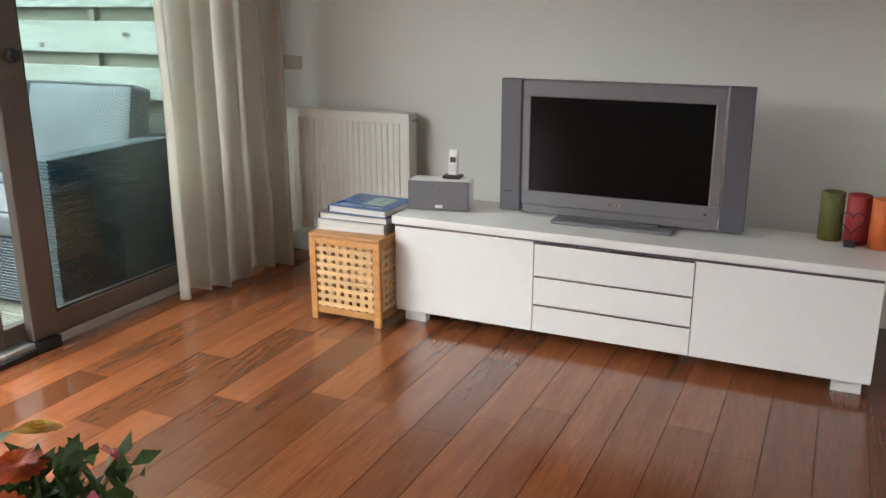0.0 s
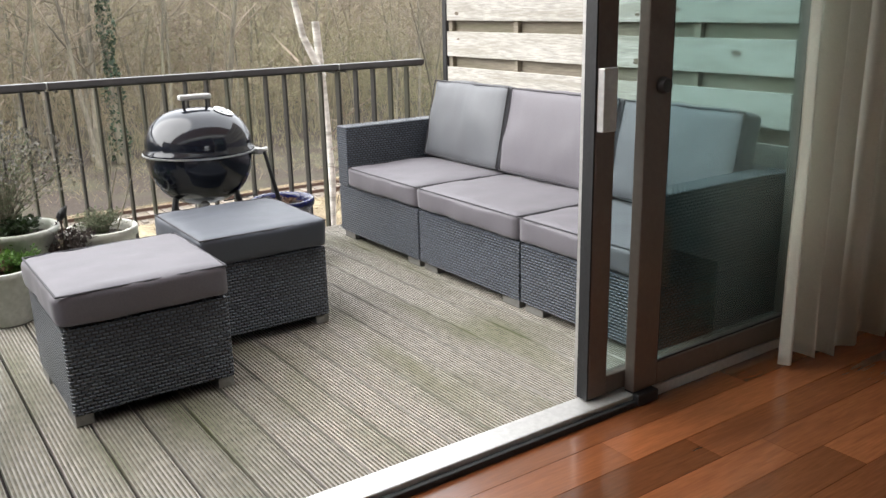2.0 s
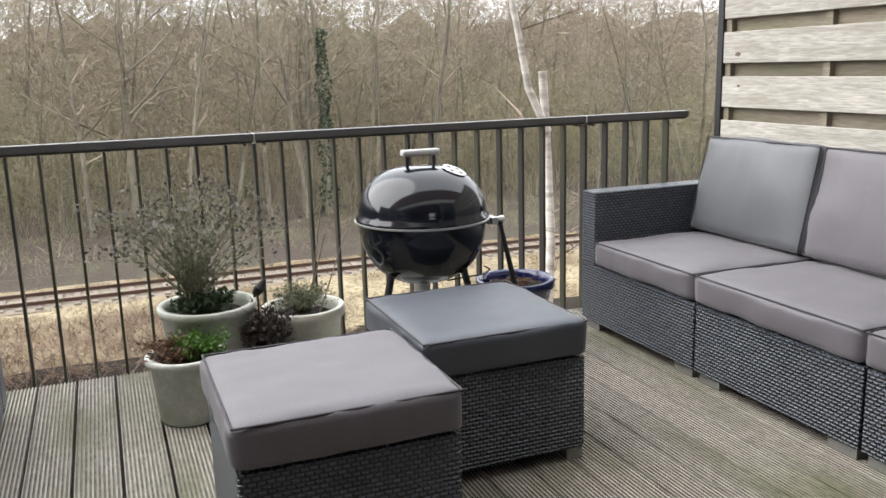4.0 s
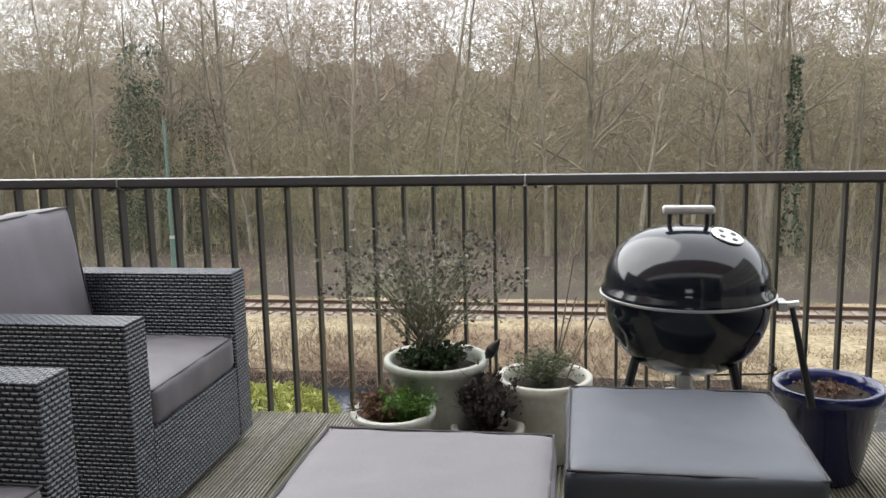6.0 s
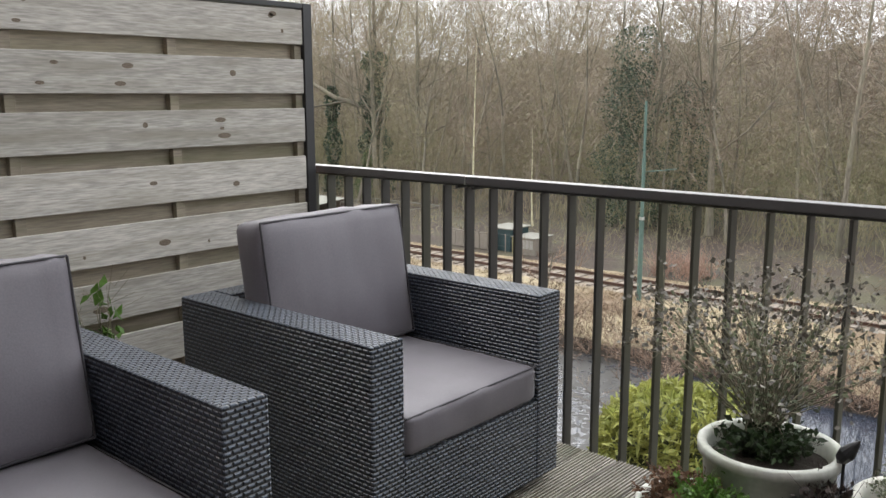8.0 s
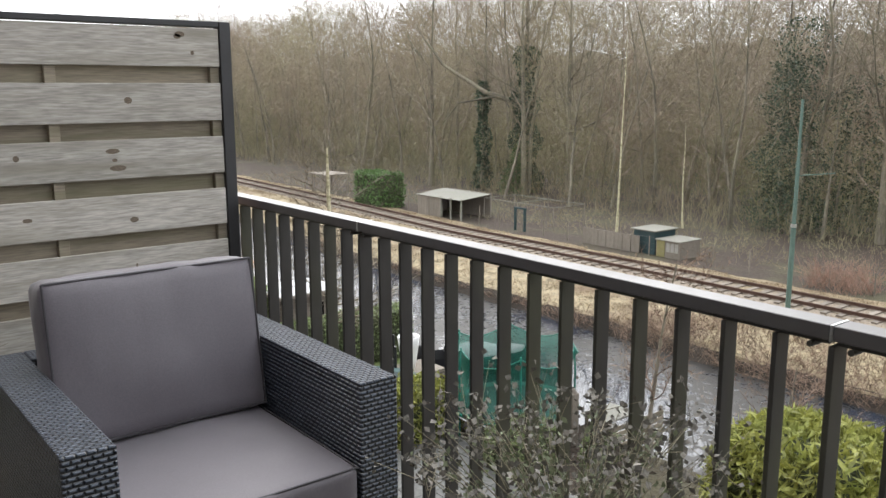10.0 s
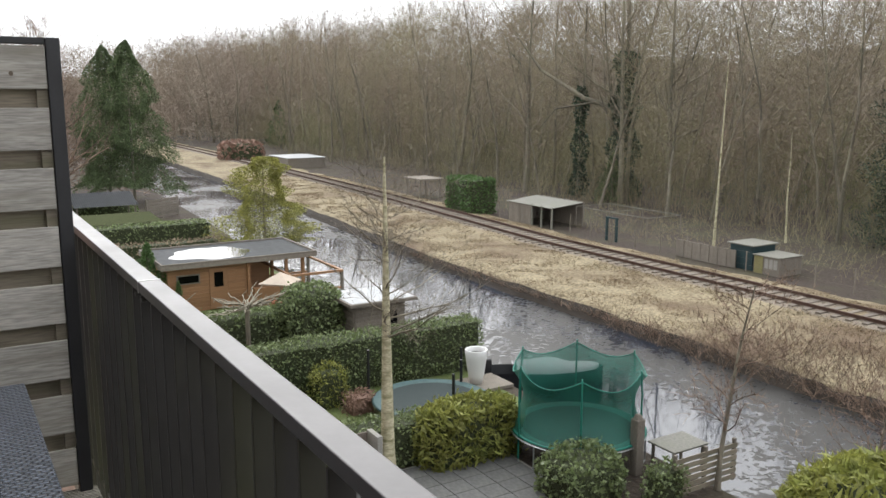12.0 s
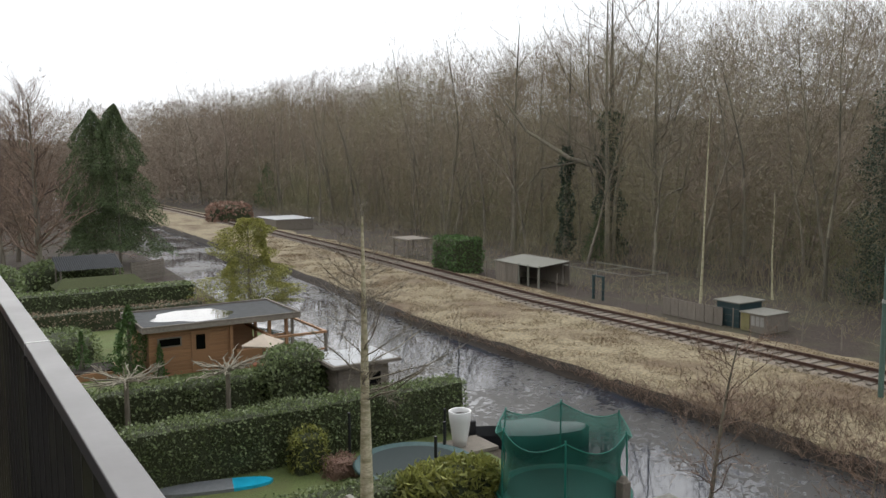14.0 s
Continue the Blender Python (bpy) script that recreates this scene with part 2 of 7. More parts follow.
RAIL = material("brown_grey_paint", (0.044, 0.042, 0.040), 0.42, metal=0.2, scale=2.2, vary=0.12, bump=0.06, second=(0.10, 0.105, 0.045), mix=0.5, stretch=(1, 1, 0.4), coords="World")
RAILCAP = material("handrail_paint", (0.090, 0.086, 0.088), 0.36, metal=0.2, scale=4, vary=0.06, bump=0.02, second=(0.105, 0.10, 0.10), mix=0.3)
KETTLE = material("black_enamel", (0.006, 0.008, 0.014), 0.11, scale=5, vary=0.1, bump=0.008, mix=0.2, spec=0.55, coat=0.1, rough_vary=0.04)
STEEL = material("brushed_aluminium", (0.58, 0.58, 0.57), 0.33, metal=0.9, scale=12, vary=0.1, bump=0.05)
GREYH = material("grey_handle", (0.46, 0.46, 0.45), 0.5, vary=0.06, bump=0.03)
POTW = material("pale_stone_pot", (0.60, 0.61, 0.56), 0.7, scale=5, vary=0.10, bump=0.15, second=(0.26, 0.30, 0.20), mix=0.6)
POTC = material("cream_pot", (0.66, 0.65, 0.58), 0.6, scale=5, vary=0.08, bump=0.1, second=(0.40, 0.40, 0.32), mix=0.5)
POTBLUE = material("blue_glaze", (0.006, 0.010, 0.075), 0.15, scale=6, vary=0.2, bump=0.04, coat=0.5)
SOIL = material("dark_soil", (0.030, 0.022, 0.015), 0.95, scale=25, vary=0.5, bump=0.8)
DRYSTEM = material("grey_stems", (0.23, 0.21, 0.15), 0.85, scale=12, vary=0.3, bump=0.2, island=0.3)
SILVERLEAF = material("grey_green_leaf", (0.17, 0.195, 0.12), 0.8, scale=10, vary=0.25, bump=0.1, island=0.35, through_light=0.2)
SEEDHEAD = material("withered_flower_heads", (0.165, 0.155, 0.135), 0.9, scale=14, vary=0.3, bump=0.3, island=0.3)
DARKLEAF = material("dark_green_leaf", (0.030, 0.055, 0.018), 0.5, scale=10, vary=0.3, bump=0.1, island=0.4, through_light=0.15)
FRESHLEAF = material("fresh_green_leaf", (0.10, 0.20, 0.035), 0.5, scale=10, vary=0.25, bump=0.1, island=0.3, through_light=0.3)
REDLEAF = material("reddish_sprigs", (0.15, 0.085, 0.05), 0.7, scale=10, vary=0.3, bump=0.1, island=0.4, through_light=0.2)
BROWNLEAF = material("purple_brown_leaf", (0.055, 0.040, 0.035), 0.7, scale=10, vary=0.3, bump=0.1, island=0.4, through_light=0.15)
# darker than the deck so that grooves read deep: shade put into colour
GROOVE = material("groove_shade", (0.165, 0.15, 0.115), 0.9, scale=3, vary=0.35, bump=0.2, coords="World")
MOSSY = material("moss", (0.055, 0.065, 0.02), 0.95, scale=20, vary=0.5, bump=0.8)


# ---- building blocks ----
def part(name, bm, mat, parent=None, label="", smooth=False, uv=False):
    """One bmesh becomes one mesh object, under parent if there is one."""
    if uv:
        project(bm)
    me = bpy.data.meshes.new(name)
    bm.normal_update()
    bm.to_mesh(me)
    bm.free()
    if smooth:
        me.polygons.foreach_set("use_smooth", [True] * len(me.polygons))
    me.materials.append(mat)
    ob = new(name, me)
    ob.parent = parent
    if label:
        ob["label"] = label
    return ob


def shared(name, me, parent, m=None, label=""):
    """Another object on a mesh that exists already."""
    ob = new(name, me)
    ob.parent = parent
    if m is not None:
        ob.matrix_basis = m
    if label:
        ob["label"] = label
    return ob


def thing(name, label, category, at=(0, 0, 0), turn=0.0, group=""):
    ob = new(name)
    ob.empty_display_size = 0.1
    ob.matrix_basis = pose(at[0], at[1], at[2], 0, 0, turn)
    return tagged(ob, label, category, group)


def project(bm):
    """Lays the mesh out in metres, seen along the main axis of each face."""
    uv = bm.loops.layers.uv.verify()
    bm.normal_update()
    for f in bm.faces:
        a = [abs(c) for c in f.normal]
        k = a.index(max(a))
        for lp in f.loops:
            c = lp.vert.co
            lp[uv].uv = ((c.y, c.z), (c.x, c.z), (c.x, c.y))[k]


def box(x0, x1, y0, y1, z0, z1, bevel=0.0, bm=None, segments=2):
    out = bm or bmesh.new()
    m = Matrix.Translation(((x0 + x1) / 2, (y0 + y1) / 2, (z0 + z1) / 2)) @ Matrix.Diagonal((abs(x1 - x0), abs(y1 - y0), abs(z1 - z0), 1))
    made = bmesh.ops.create_cube(out, size=1, matrix=m)
    if bevel:
        edges = list({e for v in made["verts"] for e in v.link_edges})
        bmesh.ops.bevel(out, geom=edges, offset=bevel, segments=segments, profile=0.5, affect='EDGES')
    return out


def turned(profile, sides=32, bm=None, at=(0, 0, 0)):
    """A lathe-turned body from (radius, height) pairs."""
    out = bm or bmesh.new()
    rings = []
    for r, z in profile:
        rings.append([out.verts.new((at[0] + r * math.cos(2 * math.pi * i / sides), at[1] + r * math.sin(2 * math.pi * i / sides), at[2] + z)) for i in range(sides)]
                     if r > 1e-5 else [out.verts.new((at[0], at[1], at[2] + z))])
    for a, b in zip(rings, rings[1:]):
        for i in range(sides):
            j = (i + 1) % sides
            if len(a) == 1 and len(b) > 1:
                out.faces.new((a[0], b[j], b[i]))
            elif len(b) == 1 and len(a) > 1:
                out.faces.new((a[i], a[j], b[0]))
            elif len(a) > 1:
                out.faces.new((a[i], a[j], b[j], b[i]))
    return out


def rod(p, q, r, bm=None, sides=8, r2=None):
    out = bm or bmesh.new()
    p, q = Vector(p), Vector(q)
    axis = q - p
    m = Matrix.Translation((p + q) / 2) @ axis.to_track_quat('Z', 'Y').to_matrix().to_4x4()
    bmesh.ops.create_cone(out, cap_ends=True, segments=sides, radius1=r, radius2=r if r2 is None else r2, depth=axis.length, matrix=m)
    return out


def path_rod(points, r, bm=None, sides=6):
    out = bm or bmesh.new()
    for a, b in zip(points, points[1:]):
        rod(a, b, r, out, sides)
    return out


def soft_box(x0, x1, y0, y1, z0, z1, puff=0.02, n=18, radius=0.03, seed=0, wrinkle=0.009):
    """A stuffed cushion: a box of many faces, swollen in the middle, its edges rounded and its cloth slightly uneven."""
    bm = bmesh.new()
    bmesh.ops.create_cube(bm, size=2)
    bmesh.ops.subdivide_edges(bm, edges=bm.edges[:], cuts=n, use_grid_fill=True)
    c = Vector(((x0 + x1) / 2, (y0 + y1) / 2, (z0 + z1) / 2))
    h = Vector((abs(x1 - x0) / 2, abs(y1 - y0) / 2, abs(z1 - z0) / 2))
    for v in bm.verts:
        u = v.co.copy()
        p = Vector((u.x * h.x, u.y * h.y, u.z * h.z))
        inner = Vector([max(-hh + radius, min(hh - radius, pp)) for hh, pp in zip(h, p)])
        d = p - inner
        if d.length > 1e-6:
            p = inner + d.normalized() * radius
        swell = [(1 - u.y ** 2) * (1 - u.z ** 2), (1 - u.x ** 2) * (1 - u.z ** 2), (1 - u.x ** 2) * (1 - u.y ** 2)]
        for k in range(3):
            if abs(u[k]) > 0.999:
                p[k] += math.copysign(puff * swell[k] * (1.0 if h[k] < 0.2 else 0.4), u[k])
        q = c + p
        v.co = q + Vector((1, 1, 1)) * wrinkle * (noise.noise(q * 5 + Vector((seed, 0, 0))) + 0.6 * noise.noise(Vector((q.x * 16, q.y * 16, q.z * 5)) + Vector((seed, 3, 0))))
    return bm


def fast_mesh(name, verts, faces, mat, parent=None, label="", smooth=False):
    """A mesh from whole arrays of corners and faces (all with as many corners)."""
    me = bpy.data.meshes.new(name)
    verts, faces = np.asarray(verts, np.float32), np.asarray(faces, np.int32)
    k = faces.shape[1]
    me.vertices.add(len(verts)), me.vertices.foreach_set("co", verts.ravel())
    me.loops.add(faces.size), me.loops.foreach_set("vertex_index", faces.ravel())
    me.polygons.add(len(faces)), me.polygons.foreach_set("loop_start", np.arange(0, faces.size, k, dtype=np.int32))
    if smooth:
        me.polygons.foreach_set("use_smooth", np.ones(len(faces), bool))
    me.update(calc_edges=True)
    me.validate()
    me.materials.append(mat)
    ob = new(name, me)
    ob.parent = parent
    if label:
        ob["label"] = label
    return ob


def tubes(segs, sides=3):
    """Corners and faces of many tapered rods; segs rows: start, end, start radius, end radius."""
    s = np.asarray(segs, float)
    p, q, r0, r1 = s[:, 0:3], s[:, 3:6], s[:, 6], s[:, 7]
    d = q - p
    d /= np.linalg.norm(d, axis=1)[:, None] + 1e-9
    up = np.where(np.abs(d[:, 2:3]) > 0.9, np.array([[1.0, 0, 0]]), np.array([[0, 0, 1.0]]))
    a = np.cross(d, up)
    a /= np.linalg.norm(a, axis=1)[:, None] + 1e-9
    b = np.cross(d, a)
    ang = np.arange(sides) * 2 * np.pi / sides
    ring = a[:, None, :] * np.cos(ang)[None, :, None] + b[:, None, :] * np.sin(ang)[None, :, None]
    v = np.concatenate([p[:, None, :] + ring * r0[:, None, None], q[:, None, :] + ring * r1[:, None, None]], axis=1)
    base = (np.arange(len(s)) * 2 * sides)[:, None]
    faces = []
    for i in range(sides):
        j = (i + 1) % sides
        faces.append(np.concatenate([base + i, base + j, base + sides + j, base + sides + i], axis=1))
    return v.reshape(-1, 3), np.stack(faces, 1).reshape(-1, 4)


def leaf_cards(points, size, rng, lean=None, aspect=0.55):
    """Pointed leaves, each a small bent rhomb, at the points, in all directions or leaning along the given ones."""
    n = len(points)
    d = rng.normal(size=(n, 3))
    if lean is not None:
        d = d * 0.7 + lean
    d /= np.linalg.norm(d, axis=1)[:, None]
    e = np.cross(d, rng.normal(size=(n, 3)))
    e /= np.linalg.norm(e, axis=1)[:, None]
    s = (size * rng.uniform(0.6, 1.3, n))[:, None]
    nrm = np.cross(d, e)
    a, c = points - d * s * 0.5, points + d * s * 0.5
    b = points + e * s * aspect * 0.5 + nrm * s * 0.12
    f = points - e * s * aspect * 0.5 + nrm * s * 0.12
    v = np.stack([a, b, c, f], 1).reshape(-1, 3)
    return v, np.arange(n * 4).reshape(-1, 4)


def merge(pieces):
    vs, fs, k = [], [], 0
    for v, f in pieces:
        vs.append(v), fs.append(f + k)
        k += len(v)
    return np.concatenate(vs), np.concatenate(fs)


def bare_tree(rng, height=18.0, trunk_r=0.22, limbs=22, sub=5, twigs=5, crown_from=0.3, spread=0.28, up=0.75, bend=0.02, fork=0):
    """Rods of a leafless tree: trunk, then limbs, branches and twigs. Returns the trunk's rods and the crown's rods."""
    trunk, crown = [], []
    n = 9
    pts = [np.zeros(3)]
    drift = rng.normal(size=2) * bend
    for i in range(n):
        drift = drift + rng.normal(size=2) * bend * 0.6
        pts.append(pts[-1] + np.array([drift[0] * height / n, drift[1] * height / n, height / n]))
    rad = [trunk_r * (1 - 0.93 * (i / n) ** 0.9) + 0.012 for i in range(n + 1)]
    rad[0] *= 1.25
    for i in range(n):
        trunk.append((*pts[i], *pts[i + 1], rad[i], rad[i + 1]))

    def grow(p, d, length, r, level, out):
        k = (4, 3, 2)[level]
        step = length / k
        count = (sub, twigs, 0)[level]
        for i in range(k):
            d = d + rng.normal(size=3) * (0.16, 0.22, 0.25)[level] + np.array([0, 0, 0.09 if level < 2 else 0.02])
            d = d / np.linalg.norm(d)
            q = p + d * step
            r1 = max(0.006, r * (1 - 0.75 / k))
            out.append((*p, *q, r, r1))
            if level < 2:
                for _ in range(max(1, count // k + (rng.random() < (count % k) / k))):
                    e = rng.normal(size=3)
                    e = e - d * np.dot(e, d)
                    e = e / (np.linalg.norm(e) + 1e-9) * rng.uniform(0.5, 0.9) + d * rng.uniform(0.6, 1.0) + np.array([0, 0, 0.15])
                    grow(p + (q - p) * rng.random(), e / np.linalg.norm(e), length * rng.uniform(0.28, 0.5), max(0.007, r1 * 0.55), level + 1, out)
            p, r = q, r1

    for i in range(limbs):
        f = crown_from + (1 - crown_from) * (i + rng.random()) / limbs * 0.98
        x = f * n
        k = min(n - 1, int(x))
        p = pts[k] + (pts[k + 1] - pts[k]) * (x - k)
        a = rng.uniform(0, 2 * np.pi)
        rise = up * (0.6 + 0.8 * f)
        d = np.array([math.cos(a), math.sin(a), rise])
        length = height * spread * (1.15 - 0.75 * f) * rng.uniform(0.7, 1.25)
        grow(p, d / np.linalg.norm(d), length, max(0.015, rad[k] * 0.42), 0, crown)
    return np.array(trunk), np.array(crown)


def moved(arr, at, turn, scale):
    """Rods of one tree set down elsewhere, turned and scaled."""
    c, s = math.cos(turn), math.sin(turn)
    rot = np.array([[c, s, 0], [-s, c, 0], [0, 0, 1]])
    out = arr.copy()
    out[:, 0:3] = arr[:, 0:3] @ rot * scale + at
    out[:, 3:6] = arr[:, 3:6] @ rot * scale + at
    out[:, 6:8] *= scale
    return out


def branch_mesh(segs, thick=0.02):
    """Corners and triangles of a crown: stout rods as prisms, the finest twigs as slender pointed blades."""
    s = np.asarray(segs, float)
    big = s[s[:, 6] > thick]
    fine = s[s[:, 6] <= thick]
    out = []
    if len(big):
        v, f = tubes(big, 3)
        out.append((v, np.concatenate([f[:, [0, 1, 2]], f[:, [0, 2, 3]]])))
    if len(fine):
        p, q = fine[:, 0:3], fine[:, 3:6]
        d = q - p
        turn = np.random.default_rng(len(fine)).normal(size=d.shape)
        w = np.cross(d, turn)
        w = w / (np.linalg.norm(w, axis=1)[:, None] + 1e-9) * fine[:, 6:7] * 1.25
        tip = q + d * 0.15
        out.append((np.stack([p - w, p + w, tip], 1).reshape(-1, 3), np.arange(len(fine) * 3).reshape(-1, 3)))
    return merge(out)


# ---- room ----
def setting(name, bm, mat, label, category, parent=None, uv=False):
    ob = part(name, bm, mat, parent, uv=uv)
    return tagged(ob, label, category, kind="structure")


WX = -3.15   # inner face of the window wall
WY = 4.42    # face of the wall behind the television
setting("wall_north", box(WX - 0.25, 3.0, WY, WY + 0.25, 0, 2.7), WALL, "smooth greige painted wall behind the television", "wall")
setting("wall_south", box(WX - 0.25, 3.0, -3.25, -3.0, 0, 2.7), WALL, "smooth greige painted wall", "wall")
# opening and frame out of view, added to brighten the room from the east
east = box(3.0, 3.2, -3.25, 0.4, 0, 2.7)
box(3.0, 3.2, 2.0, WY + 0.25, 0, 2.7, bm=east)
box(3.0, 3.2, 0.4, 2.0, 0, 0.8, bm=east)
box(3.0, 3.2, 0.4, 2.0, 2.4, 2.7, bm=east)
setting("wall_east", east, WALL, "smooth greige painted wall with an added opening", "wall")
added_window = tagged(thing("window_1", "unseen window added across the room to let in light", "window"), kind="structure")
ef = box(3.06, 3.14, 0.4, 0.47, 0.8, 2.4)
box(3.06, 3.14, 1.93, 2.0, 0.8, 2.4, bm=ef)
box(3.06, 3.14, 0.47, 1.93, 0.8, 0.87, bm=ef)
box(3.06, 3.14, 0.47, 1.93, 2.33, 2.4, bm=ef)
part("frame", ef, FRAME, added_window)
wall = box(WX - 0.25, WX, -3.0, -2.6, 0, 2.7)
box(WX - 0.25, WX, -2.6, 3.92, 2.45, 2.7, bm=wall)
box(WX - 0.25, WX, 3.92, WY, 0, 2.7, bm=wall)
setting("wall_west", wall, WALL, "painted wall with a wide opening for the sliding door", "wall")
setting("ceiling", box(WX - 0.25, 3.2, -3.25, WY + 0.25, 2.7, 2.9), CEIL, "flat white painted ceiling", "ceiling")
floor = setting("floor", box(WX, 3.0, -3.0, WY, -0.2, -0.012), GAP, "red-brown hardwood parquet in wide planks", "floor")

# ---- sliding door ----
door = tagged(thing("door_1", "brown aluminium sliding glass door, standing open", "sliding door"), kind="structure")
sill = part("sill", box(WX - 0.125, WX - 0.005, -2.6, 3.92, -0.02, 0.045, 0.006), SILVER, door, "worn aluminium threshold")
part("sill_edge", box(WX - 0.004, WX + 0.02, -2.6, 2.525, -0.01, 0.025, 0.004), RUBBER, door, "black rubber seal")
fr = bmesh.new()
box(WX - 0.2, WX - 0.01, -2.6, -2.52, 0.05, 2.45, 0.004, fr)
box(WX - 0.2, WX - 0.01, 3.84, 3.92, 0.05, 2.45, 0.004, fr)
box(WX - 0.2, WX - 0.01, -2.52, 3.84, 2.27, 2.45, 0.004, fr)
part("frame", fr, FRAME, door)
lf = bmesh.new()     # the leaf that stays shut
LX0, LX1 = WX - 0.058, WX - 0.006
box(LX0, LX1, 2.53, 2.665, 0.05, 2.26, 0.005, lf)
box(LX0, LX1, 3.76, 3.84, 0.05, 2.26, 0.005, lf)
box(LX0, LX1, 2.665, 3.76, 0.05, 0.15, 0.005, lf)
box(LX0, LX1, 2.665, 3.76, 2.16, 2.26, 0.005, lf)
leaf = part("fixed_leaf", lf, FRAME, door)
pane = part("pane", box(LX0 + 0.02, LX0 + 0.034, 2.66, 3.765, 0.145, 2.165), GLASS, leaf, "clear glass pane")
pane.visible_shadow = False
part("bead", box(LX0 + 0.035, LX0 + 0.045, 2.66, 2.675, 0.145, 2.165), RUBBER, leaf, "black glazing bead")
part("bead", box(LX0 + 0.035, LX0 + 0.045, 2.675, 3.76, 0.145, 0.158), RUBBER, leaf, "black glazing bead")
part("lock_knob", turned([(0.0, 0.03), (0.026, 0.028), (0.032, 0.012), (0.032, 0)], 20), BLACKP, leaf, "round black lock cover").matrix_basis = pose(LX1, 2.612, 1.285, 0, 90, 0)
part("foot_block", box(LX0, LX1 + 0.03, 2.53, 2.65, 0.0, 0.048, 0.004), RUBBER, leaf, "black rubber block")
lf = bmesh.new()     # the leaf that was pushed aside, on the outer rail
SX0, SX1 = WX - 0.118, WX - 0.066
box(SX0, SX1, 2.335, 2.435, 0.05, 2.26, 0.005, lf)
box(SX0, SX1, 3.62, 3.72, 0.05, 2.26, 0.005, lf)
box(SX0, SX1, 2.435, 3.62, 0.05, 0.13, 0.005, lf)
box(SX0, SX1, 2.435, 3.62, 2.16, 2.26, 0.005, lf)
leaf = part("sliding_leaf", lf, FRAME, door)
pane = part("pane", box(SX0 + 0.02, SX0 + 0.034, 2.43, 3.625, 0.125, 2.165), GLASS, leaf, "clear glass pane")
pane.visible_shadow = False
part("seal", box(SX0 - 0.006, SX0 + 0.05, 2.327, 2.335, 0.05, 2.26), RUBBER, leaf, "black brush seal")
part("edge_strip", box(SX0 - 0.03, SX0 - 0.002, 2.335, 2.375, 0.05, 2.26), SILVER, leaf, "pale aluminium edge strip")
part("handle", box(SX1 + 0.001, SX1 + 0.035, 2.335, 2.405, 1.13, 1.36, 0.004), SILVER, leaf, "flat grey pull handle")

# ---- curtain ----
def curtain():
    bm = bmesh.new()
    cols, rows = 150, 30
    path = []
    for i in range(cols + 1):
        u = i / cols
        y = 3.30 + 0.86 * u
        x = -3.02 + 0.10 * u
        w = 0.062 * math.sin(2 * math.pi * 5.6 * u + 0.7 * math.sin(5 * u)) * (0.75 + 0.25 * math.sin(9 * u))
        path.append((x + w, y + 0.02 * math.cos(2 * math.pi * 5.6 * u + 1.2)))
    grid = []
    for j in range(rows + 1):
        z = 0.018 + 2.38 * j / rows
        open_out = 1.0 - 0.25 * j / rows
        row = []
        for i, (x, y) in enumerate(path):
            u = i / cols
            cx = -3.02 + 0.10 * u
            dz = 0.02 * math.sin(11 * u) if j == 0 else 0
            row.append(bm.verts.new((cx + (x - cx) * open_out, y + 0.012 * noise.noise(Vector((u * 8, z * 1.5, 0))), z + dz)))
        grid.append(row)
    for a, b in zip(grid, grid[1:]):
        for i in range(cols):
            bm.faces.new((a[i], a[i + 1], b[i + 1], b[i]))
    bmesh.ops.solidify(bm, geom=bm.faces[:], thickness=0.004)
    return bm


holder = thing("curtain", "cream pleated floor-length curtain gathered beside the glass door", "curtain")
part("cloth", curtain(), CURTAIN, holder, smooth=True)
part("rod", rod((-2.97, 3.3, 2.43), (-2.97, 4.3, 2.43), 0.014), SILVER, holder)

# ---- radiator ----
rad = thing("radiator", "white ribbed panel radiator on the wall", "radiator", (-2.585, 4.27, 0.16))
bm = bmesh.new()
W2, HT = 0.405, 0.74
prof = []
ribs = 20
for i in range(ribs):
    u0 = -W2 + 0.035 + (2 * W2 - 0.07) * i / ribs
    p = (2 * W2 - 0.07) / ribs
    prof += [(u0, 0.0), (u0 + 0.30 * p, 0.0), (u0 + 0.42 * p, 0.006), (u0 + 0.62 * p, 0.006), (u0 + 0.74 * p, 0.0)]
prof = [(-W2, 0.0)] + prof + [(W2, 0.0)]
lo = [bm.verts.new((x, y, 0.03)) for x, y in prof]
hi = [bm.verts.new((x, y, HT - 0.05)) for x, y in prof]
for i in range(len(prof) - 1):
    bm.faces.new((lo[i], lo[i + 1], hi[i + 1], hi[i]))
box(-W2, W2, -0.001, 0.012, HT - 0.05, HT - 0.005, 0.002, bm)
box(-W2, W2, -0.001, 0.012, 0.0, 0.03, 0.002, bm)
part("front_panel", bm, ENAMEL, rad)
part("back_panel", box(-W2, W2, 0.075, 0.09, 0, HT - 0.01, 0.003), ENAMEL, rad)
for s in (-1, 1):
    part("side_cover", box(s * W2 - 0.003, s * W2 + 0.003, 0.0, 0.09, 0.03, HT - 0.005), ENAMEL, rad)
bm = bmesh.new()
for i in range(26):
    x = -W2 + 0.015 + i * (2 * W2 - 0.03) / 26
    box(x, x + 0.014, 0.014, 0.074, HT - 0.008, HT + 0.002, bm=bm)
box(-W2, W2, -0.002, 0.012, HT - 0.012, HT + 0.004, bm=bm)
box(-W2, W2, 0.076, 0.092, HT - 0.012, HT + 0.004, bm=bm)
part("top_grille", bm, ENAMEL, rad)
part("air_valve", rod((W2 + 0.002, 0.045, HT - 0.035), (W2 + 0.03, 0.045, HT - 0.035), 0.009), CHROME, rad, "small metal bleed valve")
